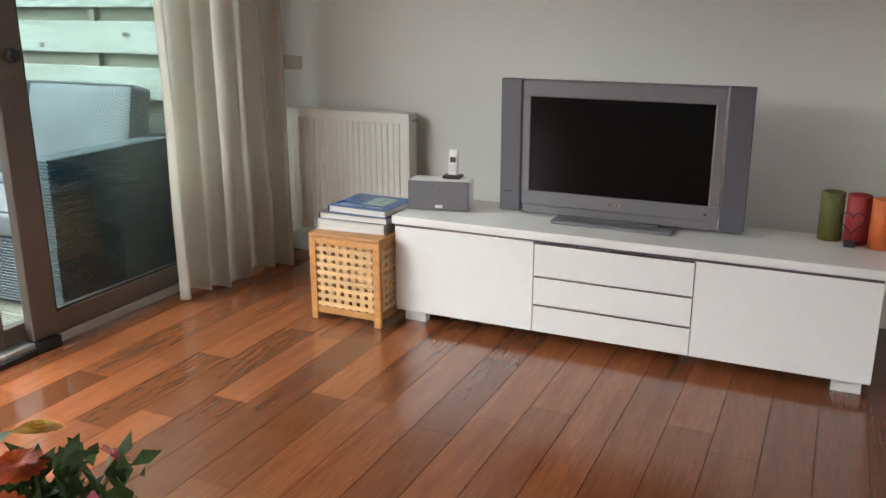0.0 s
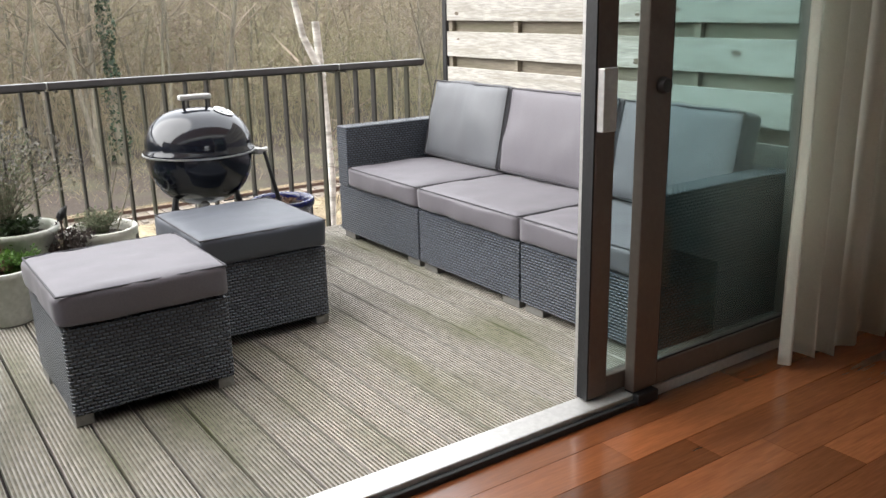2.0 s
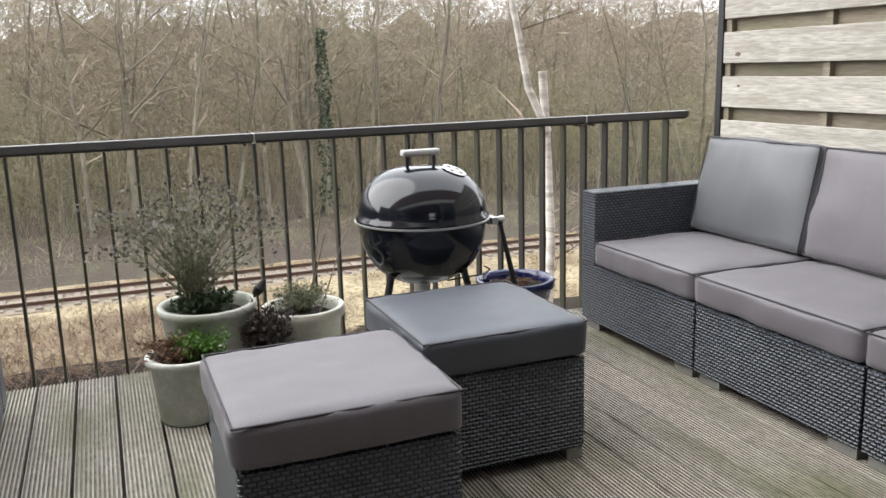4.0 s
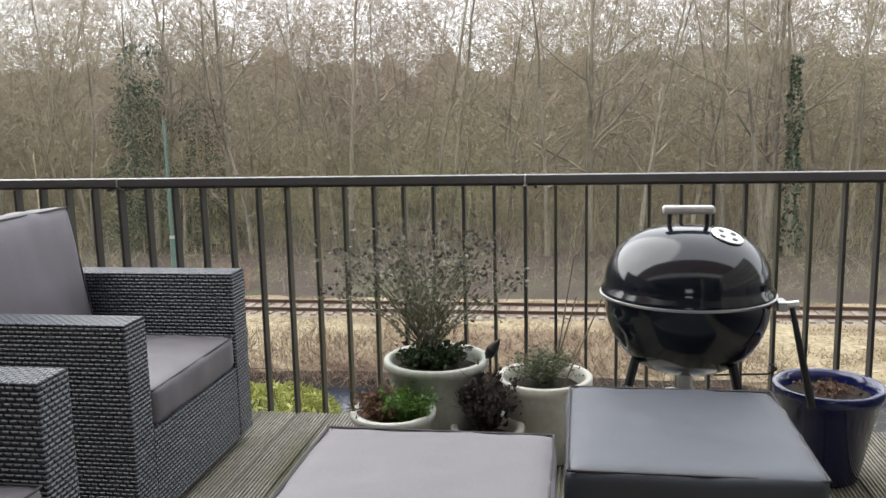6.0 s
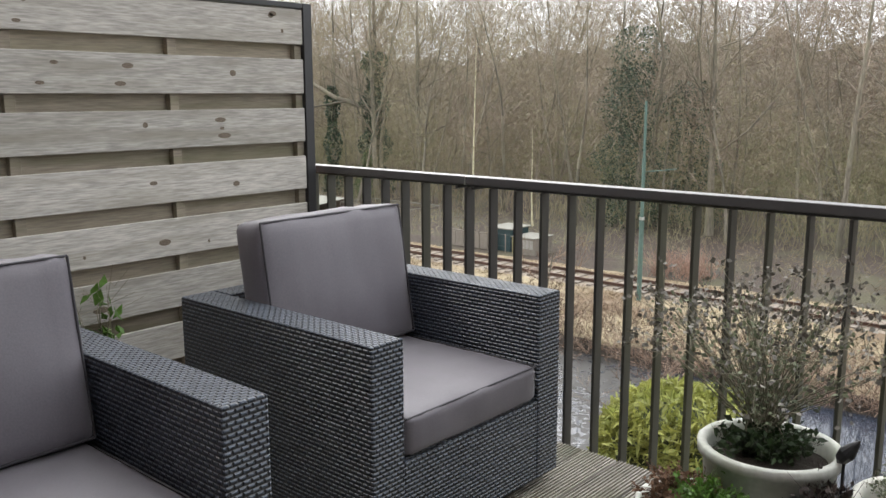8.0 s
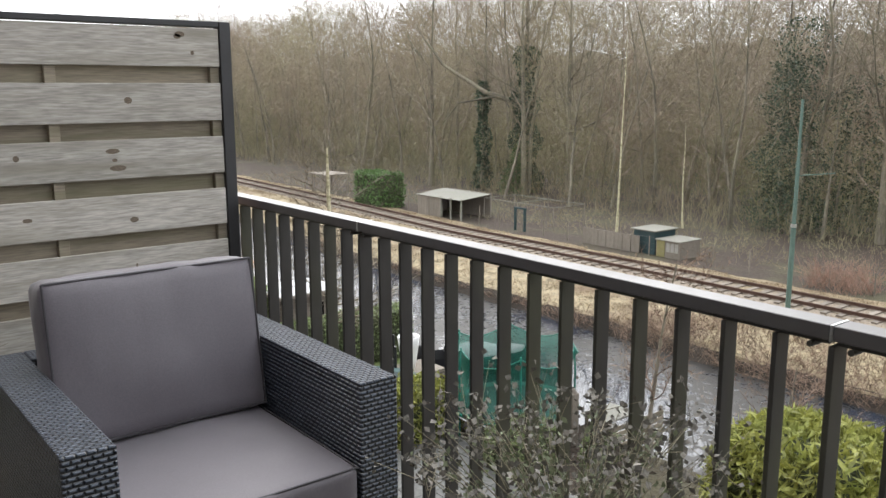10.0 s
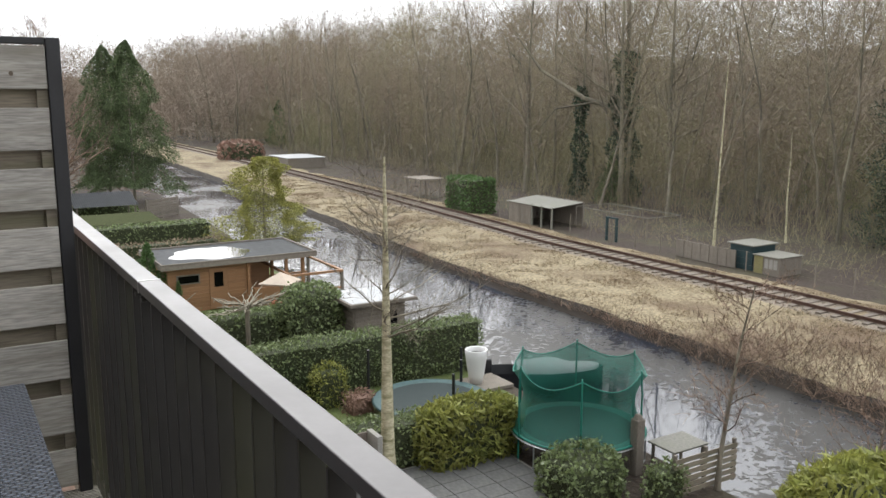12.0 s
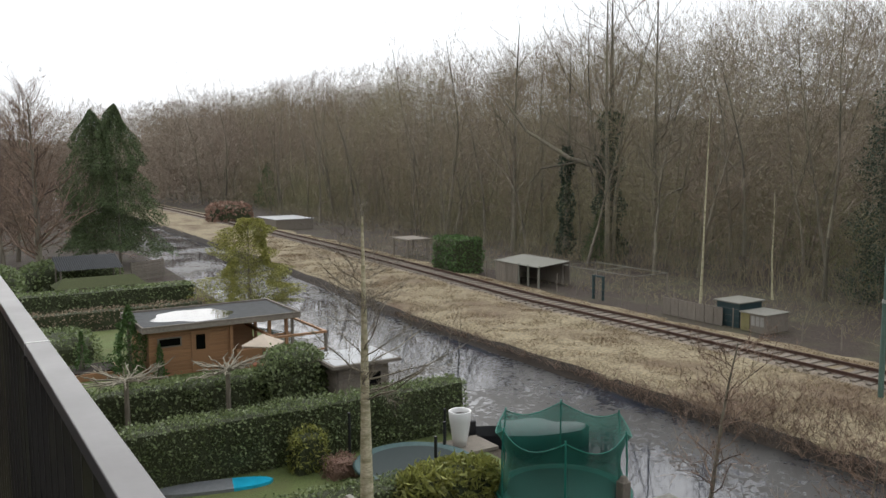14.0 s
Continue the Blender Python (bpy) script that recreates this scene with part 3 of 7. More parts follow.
for x in (-W2 + 0.12, W2 - 0.12):
    part("bracket", box(x - 0.02, x + 0.02, 0.09, 0.151, 0.1, HT - 0.1), ENAMEL, rad)
part("pipe", rod((W2 - 0.05, 0.05, -0.16), (W2 - 0.05, 0.05, 0.005), 0.009), ENAMEL, rad)

# ---- light switch ----
sw = thing("light_switch", "beige double light switch plate on the wall", "light switch", (-3.03, WY, 1.15))
part("plate", box(-0.075, 0.075, -0.012, 0, -0.04, 0.04, 0.004), BEIGEP, sw)
for x in (-0.036, 0.036):
    part("rocker", box(x - 0.027, x + 0.027, -0.018, -0.0125, -0.027, 0.027, 0.003), BEIGEP, sw)

# ---- slatted wooden box ----
crate = thing("slatted_storage_box", "acacia wood cube table with latticed sides", "side table", (-2.095, 3.61, 0))
CW, CH = 0.193, 0.435
for sx in (-1, 1):
    for sy in (-1, 1):
        leg = part("post", box(sx * CW - (0.036 if sx > 0 else 0), sx * CW + (0.036 if sx < 0 else 0), sy * CW - (0.02 if sy > 0 else 0), sy * CW + (0.02 if sy < 0 else 0), 0, CH - 0.018, 0.003), ACACIA, crate)
for z in (0.035, CH - 0.05):
    for s in (-1, 1):
        part("rail", box(-CW + 0.036, CW - 0.036, s * (CW - 0.003) - 0.014 * (s > 0), s * (CW - 0.003) + 0.014 * (s < 0), z, z + 0.03, 0.002), ACACIA, crate)
        part("rail", box(s * (CW - 0.003) - 0.014 * (s > 0), s * (CW - 0.003) + 0.014 * (s < 0), -CW + 0.036, CW - 0.036, z, z + 0.03, 0.002), ACACIA, crate)
for i in range(8):
    z = 0.072 + i * 0.0395
    for s in (-1, 1):
        part("slat", box(-CW + 0.036, CW - 0.036, s * (CW - 0.005) - 0.006 * (s > 0), s * (CW - 0.005) + 0.006 * (s < 0), z, z + 0.021, 0.0015), SLAT, crate)
        part("slat", box(s * (CW - 0.005) - 0.006 * (s > 0), s * (CW - 0.005) + 0.006 * (s < 0), -CW + 0.036, CW - 0.036, z, z + 0.021, 0.0015), SLAT, crate)
for i in range(7):
    x = -CW + 0.062 + i * 0.0436
    for s in (-1, 1):
        part("slat", box(x - 0.012, x + 0.012, s * (CW - 0.012) - 0.006 * (s > 0), s * (CW - 0.012) + 0.006 * (s < 0), 0.065, CH - 0.05), SLAT, crate)
        part("slat", box(s * (CW - 0.012) - 0.006 * (s > 0), s * (CW - 0.012) + 0.006 * (s < 0), x - 0.012, x + 0.012, 0.065, CH - 0.05), SLAT, crate)
part("top", box(-CW, CW, -CW, CW, CH - 0.018, CH, 0.004), ACACIA, crate)
for z in (0.05, CH - 0.035):
    for x in (-CW + 0.018, CW - 0.018):
        part("screw", rod((x, -CW - 0.003, z), (x, -CW + 0.004, z), 0.006), BRASS, crate, "brass screw head")


def book(at, turn, w, d, h, cover, label, picture=False):
    b = thing("book", label, "book", at, turn, "stack of books")
    part("pages", box(-w / 2 + 0.004, w / 2 - 0.006, -d / 2 + 0.006, d / 2 - 0.006, 0.003, h - 0.003), PAPER, b)
    bm = box(-w / 2, w / 2, -d / 2, d / 2, 0, 0.003, 0.001)
    box(-w / 2, w / 2, -d / 2, d / 2, h - 0.003, h, 0.001, bm)
    box(-w / 2 - 0.002, -w / 2 + 0.003, -d / 2, d / 2, 0.0, h, 0.001, bm)
    part("cover", bm, cover, b)
    if picture:
        part("cover_picture", box(-0.02, 0.10, -0.055, 0.10, h + 0.0004, h + 0.0012), PICTURE, b, "green landscape picture")
        for i in range(13):
            if i != 7:
                part("lettering", box(-0.115 + i * 0.018, -0.103 + i * 0.018, -0.105, -0.088, h + 0.0004, h + 0.001), LETTER, b, "pale title lettering")
    return b


book((-2.115, 3.655, 0.435), 4, 0.36, 0.31, 0.050, GREYC, "thick pale-covered book at the bottom of the stack")
book((-2.10, 3.66, 0.485), 1, 0.37, 0.30, 0.032, DARKC, "dark-covered book in the middle of the stack")
book((-2.075, 3.665, 0.517), -2, 0.32, 0.29, 0.034, BLUEC, "blue hardcover book with a picture on its front", True)

# ---- television cabinet ----
cab = thing("tv_cabinet", "low white lacquered television cabinet with doors and drawers", "tv cabinet", (-0.85, 3.55, 0))
CX, CD, CT = 1.04, 0.46, 0.53
part("top", box(-CX - 0.01, CX + 0.01, -0.012, CD, CT - 0.038, CT, 0.003), LACQUER, cab)
bm = box(-CX, CX, 0.025, CD - 0.005, 0.06, CT - 0.039, 0.002)
part("body", bm, LACQUER, cab)
third = 2 * CX / 3
# dark strip fills the slit under the top, standing in for its shadow
part("gap_line", box(-CX + 0.004, CX - 0.004, 0.008, 0.024, CT - 0.052, CT - 0.040), TVDARK, cab, "dark strip for the shadow in the gap")
for k in (0, 2):
    d = part("door", box(-CX + k * third + 0.002, -CX + (k + 1) * third - 0.002, 0.0, 0.02, 0.062, CT - 0.052, 0.002), LACQUER, cab)
    part("edge_trim", box(-CX + k * third + 0.004, -CX + (k + 1) * third - 0.004, -0.003, 0.016, CT - 0.051, CT - 0.047), CHROME, d, "thin metal edge")
zs = [0.062, 0.192, 0.325, CT - 0.052]
for a, b in zip(zs, zs[1:]):
    d = part("drawer", box(-CX + third + 0.002, -CX + 2 * third - 0.002, 0.0, 0.02, a, b - 0.008, 0.002), LACQUER, cab)
    part("edge_trim", box(-CX + third + 0.004, -CX + 2 * third - 0.004, -0.004, 0.016, b - 0.007, b - 0.003), CHROME, d, "thin metal edge")
for x, front_y in ((-CX + 0.085, 0.04), (third / 2, 0.16), (CX - 0.085, 0.04)):
    for y in (front_y, CD - 0.08):
        part("leg", box(x - 0.055, x + 0.055, y, y + 0.05, 0, 0.06, 0.002), LACQUER, cab)

# ---- television ----
tv = thing("television", "grey flat television with side speakers and a dark screen", "television", (-0.905, 3.80, CT))
bm = box(-0.44, 0.44, -0.012, 0.02, 0.06, 0.125, 0.004)
box(-0.44, 0.44, -0.012, 0.02, 0.555, 0.625, 0.004, bm)
box(-0.44, -0.405, -0.012, 0.02, 0.125, 0.555, 0.002, bm)
box(0.405, 0.44, -0.012, 0.02, 0.125, 0.555, 0.002, bm)
part("bezel", bm, TVGREY, tv)
part("back", box(-0.53, 0.53, 0.021, 0.10, 0.035, 0.625, 0.012), TVDARK, tv)
part("screen", box(-0.405, 0.405, -0.004, 0.018, 0.125, 0.555), SCREEN, tv, "black switched-off screen")
# right edge and groove bright, left groove black: side light put into the materials
part("screen_edge", box(0.3995, 0.4055, -0.009, -0.0045, 0.125, 0.555), CHROME, tv, "screen edge drawn bright, as lit from the left")
for s in (-1, 1):
    sp = part("side_speaker", box(s * 0.449 if s > 0 else -0.55, 0.55 if s > 0 else -0.449, -0.008, 0.02, 0.02, 0.632, 0.006), TVDARK, tv, "darker grey speaker strip")
    part("groove", box(s * 0.4445 - 0.004, s * 0.4445 + 0.004, -0.006, 0.018, 0.03, 0.628), CHROME if s > 0 else BLACKP, tv)
part("lower_strip", box(-0.44, 0.44, -0.002, 0.02, 0.02, 0.058, 0.004), TVGREY, tv)
for x in (-0.02, 0.0, 0.02, 0.04):
    part("logo_bar", box(x - 0.007, x + 0.007, -0.0145, -0.0125, 0.086, 0.098), CHROME, tv, "pale maker's mark")
part("logo_bar", box(-0.53, -0.49, -0.0095, -0.0085, 0.11, 0.116), BLACKP, tv)
part("power_light", box(0.385, 0.397, -0.0145, -0.0125, 0.085, 0.093), BLACKP, tv)
part("neck", box(-0.2, 0.2, 0.0, 0.07, 0.012, 0.05, 0.006), TVDARK, tv)
part("base", box(-0.27, 0.27, -0.10, 0.12, 0.0, 0.016, 0.006), TVGREY, tv, "brushed grey foot plate")
part("base_slot", box(-0.2, 0.2, -0.045, -0.012, 0.0165, 0.026, 0.003), TVDARK, tv)

# ---- loudspeaker and telephone ----
sp = thing("loudspeaker", "grey wireless loudspeaker box on the white cabinet", "loudspeaker", (-1.745, 3.755, CT), 12)
part("body", box(-0.15, 0.15, -0.045, 0.075, 0.004, 0.148, 0.016, segments=4), WHITEP, sp, "pale rounded casing")
part("grille", box(-0.148, 0.148, -0.056, -0.046, 0.006, 0.146, 0.004, segments=3), SPEAKER, sp, "dark grey front grille")
part("badge", box(-0.014, 0.022, -0.0585, -0.0565, 0.018, 0.032, 0.0008), WHITEP, sp, "small white badge")
part("foot", box(-0.12, 0.12, -0.03, 0.06, 0.0, 0.004), RUBBER, sp)
ph = thing("cordless_phone", "white cordless telephone standing in its cradle", "telephone", (-1.70, 3.80, CT + 0.148), 8)
part("cradle", box(-0.045, 0.045, -0.035, 0.035, 0.0, 0.016, 0.006), BLACKP, ph, "dark charging cradle")
hs = part("handset", box(-0.024, 0.024, -0.014, 0.012, 0.0, 0.125, 0.010, segments=3), WHITEP, ph)
hs.matrix_basis = pose(0, 0.0, 0.012, -10, 0, 0)
part("display", box(-0.014, 0.014, -0.0158, -0.0143, 0.062, 0.088), DARKC, hs, "small dark display")
for i in range(3):
    for j in range(3):
        part("key", box(-0.016 + j * 0.012, -0.008 + j * 0.012, -0.0165, -0.0143, 0.02 + i * 0.012, 0.028 + i * 0.012), GREYC, hs)


def candle(at, r, h, mat, label):
    c = thing("candle", label, "candle", at, 0, "candles on the cabinet")
    bm = turned([(0, 0), (r, 0), (r, h - 0.004), (r - 0.005, h), (r - 0.012, h - 0.002), (r * 0.5, h - 0.014), (0, h - 0.016)], 28)
    for v in bm.verts:
        v.co += Vector((v.co.x, v.co.y, 0)) * 0.05 * noise.noise(v.co * 30 + Vector(at))
    part("wax", bm, mat, c, smooth=True)
    part("wick", rod((0, 0, h - 0.018), (0.002, 0, h - 0.004), 0.0016), BLACKP, c, "black wick")


candle((-0.025, 3.945, CT), 0.047, 0.205, GREENW, "thick olive green pillar candle")
candle((0.075, 3.92, CT), 0.047, 0.205, REDW, "thick red pillar candle")
candle((0.165, 3.87, CT), 0.045, 0.205, ORANGEW, "thick orange pillar candle")
heart = thing("heart_ornament", "black wire heart on a small block", "ornament", (0.055, 3.845, CT))
part("block", box(-0.022, 0.022, -0.018, 0.018, 0, 0.024, 0.002), BLACKP, heart)
hp = []
for i in range(25):
    a = 2 * math.pi * i / 24
    hp.append((0.0031 * 16 * math.sin(a) ** 3 * 0.9, 0, 0.105 + 0.0031 * (13 * math.cos(a) - 5 * math.cos(2 * a) - 2 * math.cos(3 * a) - math.cos(4 * a))))
part("wire", path_rod(hp, 0.0022), BLACKP, heart)
part("stem", rod((0, 0, 0.024), (0, 0, 0.055), 0.0022), BLACKP, heart)

# ---- bouquet ----
PETALS = {"yellow": (0.62, 0.36, 0.008), "orange": (0.52, 0.085, 0.006), "magenta": (0.22, 0.006, 0.05), "pink": (0.50, 0.12, 0.17), "white": (0.7, 0.68, 0.62)}
STEM = material("green_stem", (0.06, 0.12, 0.03), 0.6, vary=0.2, bump=0.05)
PETAL = {k: material(k + "_petal", c, 0.55, scale=20, vary=0.2, bump=0.05, island=0.2, through_light=0.25) for k, c in PETALS.items()}
VASE = material("stoneware_vase", (0.42, 0.41, 0.38), 0.4, vary=0.06, bump=0.05)
TABLEW = material("dark_table_wood", (0.10, 0.055, 0.03), 0.4, scale=3, vary=0.2, bump=0.05, stretch=(1, 8, 1))
TX, TY, TZ = -1.10, 0.875, 0.56
tb = thing("side_table", "small round dark wooden side table under the bouquet", "side table", (TX, TY, 0))
part("tabletop", turned([(0, TZ - 0.025), (0.2, TZ - 0.025), (0.21, TZ - 0.012), (0.2, TZ), (0, TZ)], 40), TABLEW, tb)
for i in range(3):
    a = 2 * math.pi * i / 3 + 0.4
    part("leg", rod((0.17 * math.cos(a), 0.17 * math.sin(a), 0), (0.11 * math.cos(a), 0.11 * math.sin(a), TZ - 0.026), 0.014, r2=0.018), TABLEW, tb)
bq = thing("bouquet", "mixed bouquet of orange, yellow and magenta flowers in a vase", "bouquet", (TX, TY, TZ))
part("vase", turned([(0, 0), (0.05, 0), (0.062, 0.05), (0.05, 0.10), (0.045, 0.12), (0.04, 0.12), (0.045, 0.10), (0.05, 0.05), (0, 0.02)], 24), VASE, bq, smooth=True)
rng = np.random.default_rng(5)
segs, heads = [], []
for i in range(26):
    a, ph_ = rng.uniform(0, 2 * np.pi), rng.uniform(0.1, 1.15)
    tip = np.array([0.17 * math.sin(ph_) * math.cos(a), 0.17 * math.sin(ph_) * math.sin(a), 0.12 + 0.14 * math.cos(ph_)])
    segs.append((0.02 * math.cos(a), 0.02 * math.sin(a), 0.07, *tip, 0.003, 0.002))
    heads.append(tip)
v, f = tubes(segs, 4)
fast_mesh("stems", v, f, STEM, bq)
pts = np.array([h * rng.uniform(0.6, 1.0) + rng.normal(size=3) * 0.02 for h in heads for _ in range(20)])
v, f = leaf_cards(pts, 0.05, rng, lean=pts / np.linalg.norm(pts, axis=1)[:, None] * 0.8, aspect=0.5)
fast_mesh("foliage", v, f, material("bouquet_leaf", (0.075, 0.14, 0.045), 0.5, scale=10, vary=0.25, bump=0.1, island=0.35, through_light=0.25), bq)


def flower(kind, tip, r, petals, layers):
    tip = Vector(tip)
    q = (tip - Vector((0, 0, 0.05))).to_track_quat('Z', 'Y').to_matrix().to_4x4()
    bm = bmesh.new()
    for k in range(layers):
        rk, lift = r * (1 - 0.25 * k), 0.25 + 0.3 * k
        for i in range(petals):
            a = 2 * math.pi * (i + 0.5 * k) / petals
            c, s = math.cos(a), math.sin(a)
            w = rk * 0.42
            pts_ = [(0.1 * rk, 0, 0), (0.45 * rk, w * 0.42, 0.22 * rk * lift), (0.8 * rk, w * 0.45, 0.4 * rk * lift), (rk, 0.1 * w, rk * lift * 0.42), (rk, -0.1 * w, rk * lift * 0.42), (0.8 * rk, -w * 0.45, 0.4 * rk * lift), (0.45 * rk, -w * 0.42, 0.22 * rk * lift)]
            vs = [bm.verts.new((x * c - y * s, x * s + y * c, z + 0.004 * k)) for x, y, z in pts_]
            bm.faces.new(vs)
    turned([(0.25 * r, 0.0), (0.22 * r, 0.12 * r), (0.0, 0.16 * r)], 12, bm)
    ob = part("flower", bm, PETAL[kind], bq, kind + " flower head")
    ob.matrix_basis = Matrix.Translation(tip) @ q


flower("orange", (0.02, -0.02, 0.275), 0.045, 16, 3)
flower("yellow", (-0.03, 0.06, 0.285), 0.042, 14, 3)
flower("magenta", (-0.12, -0.02, 0.26), 0.042, 10, 2)
flower("pink", (0.17, -0.03, 0.225), 0.05, 6, 2)
flower("pink", (0.04, 0.14, 0.215), 0.04, 6, 2)
flower("orange", (0.08, -0.10, 0.255), 0.04, 16, 3)
flower("white", (-0.14, -0.13, 0.20), 0.025, 9, 2)
flower("magenta", (0.0, -0.14, 0.24), 0.038, 10, 2)


# ---- terrace ----
DX0, DX1, DY0, DY1 = -6.58, WX - 0.13, -2.02, 3.92
deck = setting("terrace_deck", box(DX0 + 0.02, DX1, DY0, DY1, -0.20, -0.032), GAP, "weathered grey grooved timber decking with green algae", "deck")
setting("terrace_slab", box(-6.75, WX - 0.2, -2.3, 4.2, -0.45, -0.205), CEIL, "concrete terrace slab", "slab")


def deck_board(length, width):
    """A grooved board: its cross-section drawn out along its length."""
    bm = bmesh.new()
    sec, g = [(0, -0.03), (0, -0.002), (0.001, 0.0)], 10
    p = (width - 0.003) / g
    for i in range(g):
        y = 0.0015 + i * p
        sec += [(y + 0.22 * p, 0.0), (y + 0.32 * p, -0.0065), (y + 0.68 * p, -0.0065), (y + 0.78 * p, 0.0)]
    sec += [(width - 0.001, 0.0), (width, -0.002), (width, -0.03)]
    a = [bm.verts.new((0, y, z)) for y, z in sec]
    b = [bm.verts.new((length, y, z)) for y, z in sec]
    for i in range(len(sec) - 1):
        face = bm.faces.new((a[i], b[i], b[i + 1], a[i + 1]))
        # groove faces take the material that carries the groove's shade
        if min(sec[i][1], sec[i + 1][1]) < -0.005 and 0 < i < len(sec) - 2:
            face.material_index = 1
    bm.faces.new(a), bm.faces.new(b[::-1])
    return bm


first = part("board", deck_board(DX1 - DX0, 0.1655), DECK, deck)
first.data.materials.append(GROOVE)
first.matrix_basis = pose(DX0, -1.994, 0)
for i in range(1, 33):
    shared("board", first.data, deck, pose(DX0, -1.994 + i * 0.179, 0))

# ---- railing ----
RX, RZ = -6.655, 1.18
fence = tagged(thing("terrace_railing", "dark brown-grey metal railing with flat upright bars and a broad handrail", "railing", (RX, 0, 0)), kind="structure")
ends = [-5.0, -2.95, -0.93, 1.12, 3.11, 3.86]
for a, b in zip(ends, ends[1:]):
    part("handrail", box(-0.037, 0.037, a + 0.004, b - 0.004, RZ - 0.038, RZ, 0.003), RAILCAP, fence, "handrail, paler than the bars")
    part("under_rail", box(-0.02, 0.02, a + 0.01, b - 0.01, RZ - 0.05, RZ - 0.0385), RAIL, fence)
    part("foot_rail", box(-0.02, 0.02, a + 0.01, b - 0.01, -0.10, -0.085), RAIL, fence)
for y in ends[1:-1]:
    part("joint", box(-0.0385, 0.0385, y - 0.0035, y + 0.0035, RZ - 0.04, RZ + 0.001), STEEL, fence, "pale joint between handrails")
    for dy in (-0.05, 0.05):
        part("bolt", rod((0.039, y + dy, RZ - 0.055), (-0.04, y + dy, RZ - 0.055), 0.008), RAIL, fence)
bar = part("bar", box(-0.029, 0.029, -0.007, 0.007, -0.24, RZ - 0.051, 0.002, segments=1), RAIL, fence)
bar.matrix_basis = pose(0, ends[0] + 0.15, 0)
for a, b in zip(ends, ends[1:]):
    gaps = max(1, round((b - a) / 0.1455))
    for i in range(1, gaps):
        if i > 1 or a != ends[0]:
            shared("bar", bar.data, fence, pose(0, a + (b - a) * i / gaps, 0))
for y in ends[1:-1]:
    part("post", box(-0.032, 0.032, y - 0.008, y + 0.008, -0.3, RZ - 0.052, 0.003), RAIL, fence)

# ---- timber screens ----
def screen(name, y, face, x0, x1, top, label):
    """Boards in front and behind of upright laths; face is +1 or -1, the way that the front boards look."""
    s = tagged(thing(name, label, "timber screen", (0, y, 0)), kind="structure")
    xs = [x0 + 0.02 + i * 0.76 for i in range(4)]
    for x in xs:
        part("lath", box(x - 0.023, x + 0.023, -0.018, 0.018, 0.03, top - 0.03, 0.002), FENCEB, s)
    z, i = top - 0.185, 0
    rnd = random.Random(name)
    while z > -0.1:
        zz = max(z, 0.02)
        b = part("board", box(x0, x1, face * 0.019, face * 0.037, zz, z + 0.18, 0.003), FENCE, s)
        for _ in range(int((x1 - x0) * 2.4)):
            kx, kz = rnd.uniform(x0 + 0.1, x1 - 0.1), rnd.uniform(zz + 0.03, z + 0.15)
            bm = bmesh.new()
            r = rnd.uniform(0.007, 0.016)
            bmesh.ops.create_circle(bm, cap_ends=True, radius=1, segments=9, matrix=Matrix.Translation((kx, face * 0.0375, kz)) @ Matrix.Rotation(radians(-90 * face), 4, 'X') @ Matrix.Diagonal((r * rnd.uniform(0.7, 3.0), r, 1, 1)))
            part("knot", bm, KNOT, b, "dark knot")
        z -= 0.2575
    z = top - 0.185 - 0.129
    while z > 0:
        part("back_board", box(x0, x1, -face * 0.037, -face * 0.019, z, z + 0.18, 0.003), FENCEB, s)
        z -= 0.2575
    return s


so = screen("screen_south", -2.0, 1, -6.50, -3.45, 2.02, "grey weathered horizontal board screen in a black frame")
part("frame_post", box(-6.56, -6.503, -0.03, 0.045, -0.2, 2.05, 0.003), BLACKP, so, "black painted frame post")
part("frame_top", box(-6.50, -3.45, -0.03, 0.045, 2.022, 2.05, 0.003), BLACKP, so, "black painted top rail")
part("frame_strap", box(-6.52, -6.46, -0.0185, 0.0, 0.1, 2.0), BLACKP, so)
no = screen("screen_north", 3.93, -1, -6.36, -3.45, 2.425, "pale weathered horizontal board screen behind the sofa")
part("frame_post", box(-6.41, -6.363, -0.045, 0.03, -0.2, 2.44, 0.003), BLACKP, no, "black painted frame post")


# ---- wicker seats ----
def cushion(name, dims, parent, mat, label="", puff=0.018, seed=0, pipe="top", m=None):
    x0, x1, y0, y1, z0, z1 = dims
    c = part(name, soft_box(*dims, puff=puff, seed=seed), mat, parent, label, smooth=True)
    if m is not None:
        c.matrix_basis = m
    bm = bmesh.new()
    i = 0.007
    if pipe == "top":
        ring = [(x0 + i, y0 + i, z1 - i), (x1 - i, y0 + i, z1 - i), (x1 - i, y1 - i, z1 - i), (x0 + i, y1 - i, z1 - i)]
    else:
        ring = [(x0 + i, y1 - i, z0 + i), (x1 - i, y1 - i, z0 + i), (x1 - i, y1 - i, z1 - i), (x0 + i, y1 - i, z1 - i)]
    path_rod(ring + ring[:1], 0.0042, bm)
    part("piping", bm, PIPING, c, "dark piped seam")
    return c


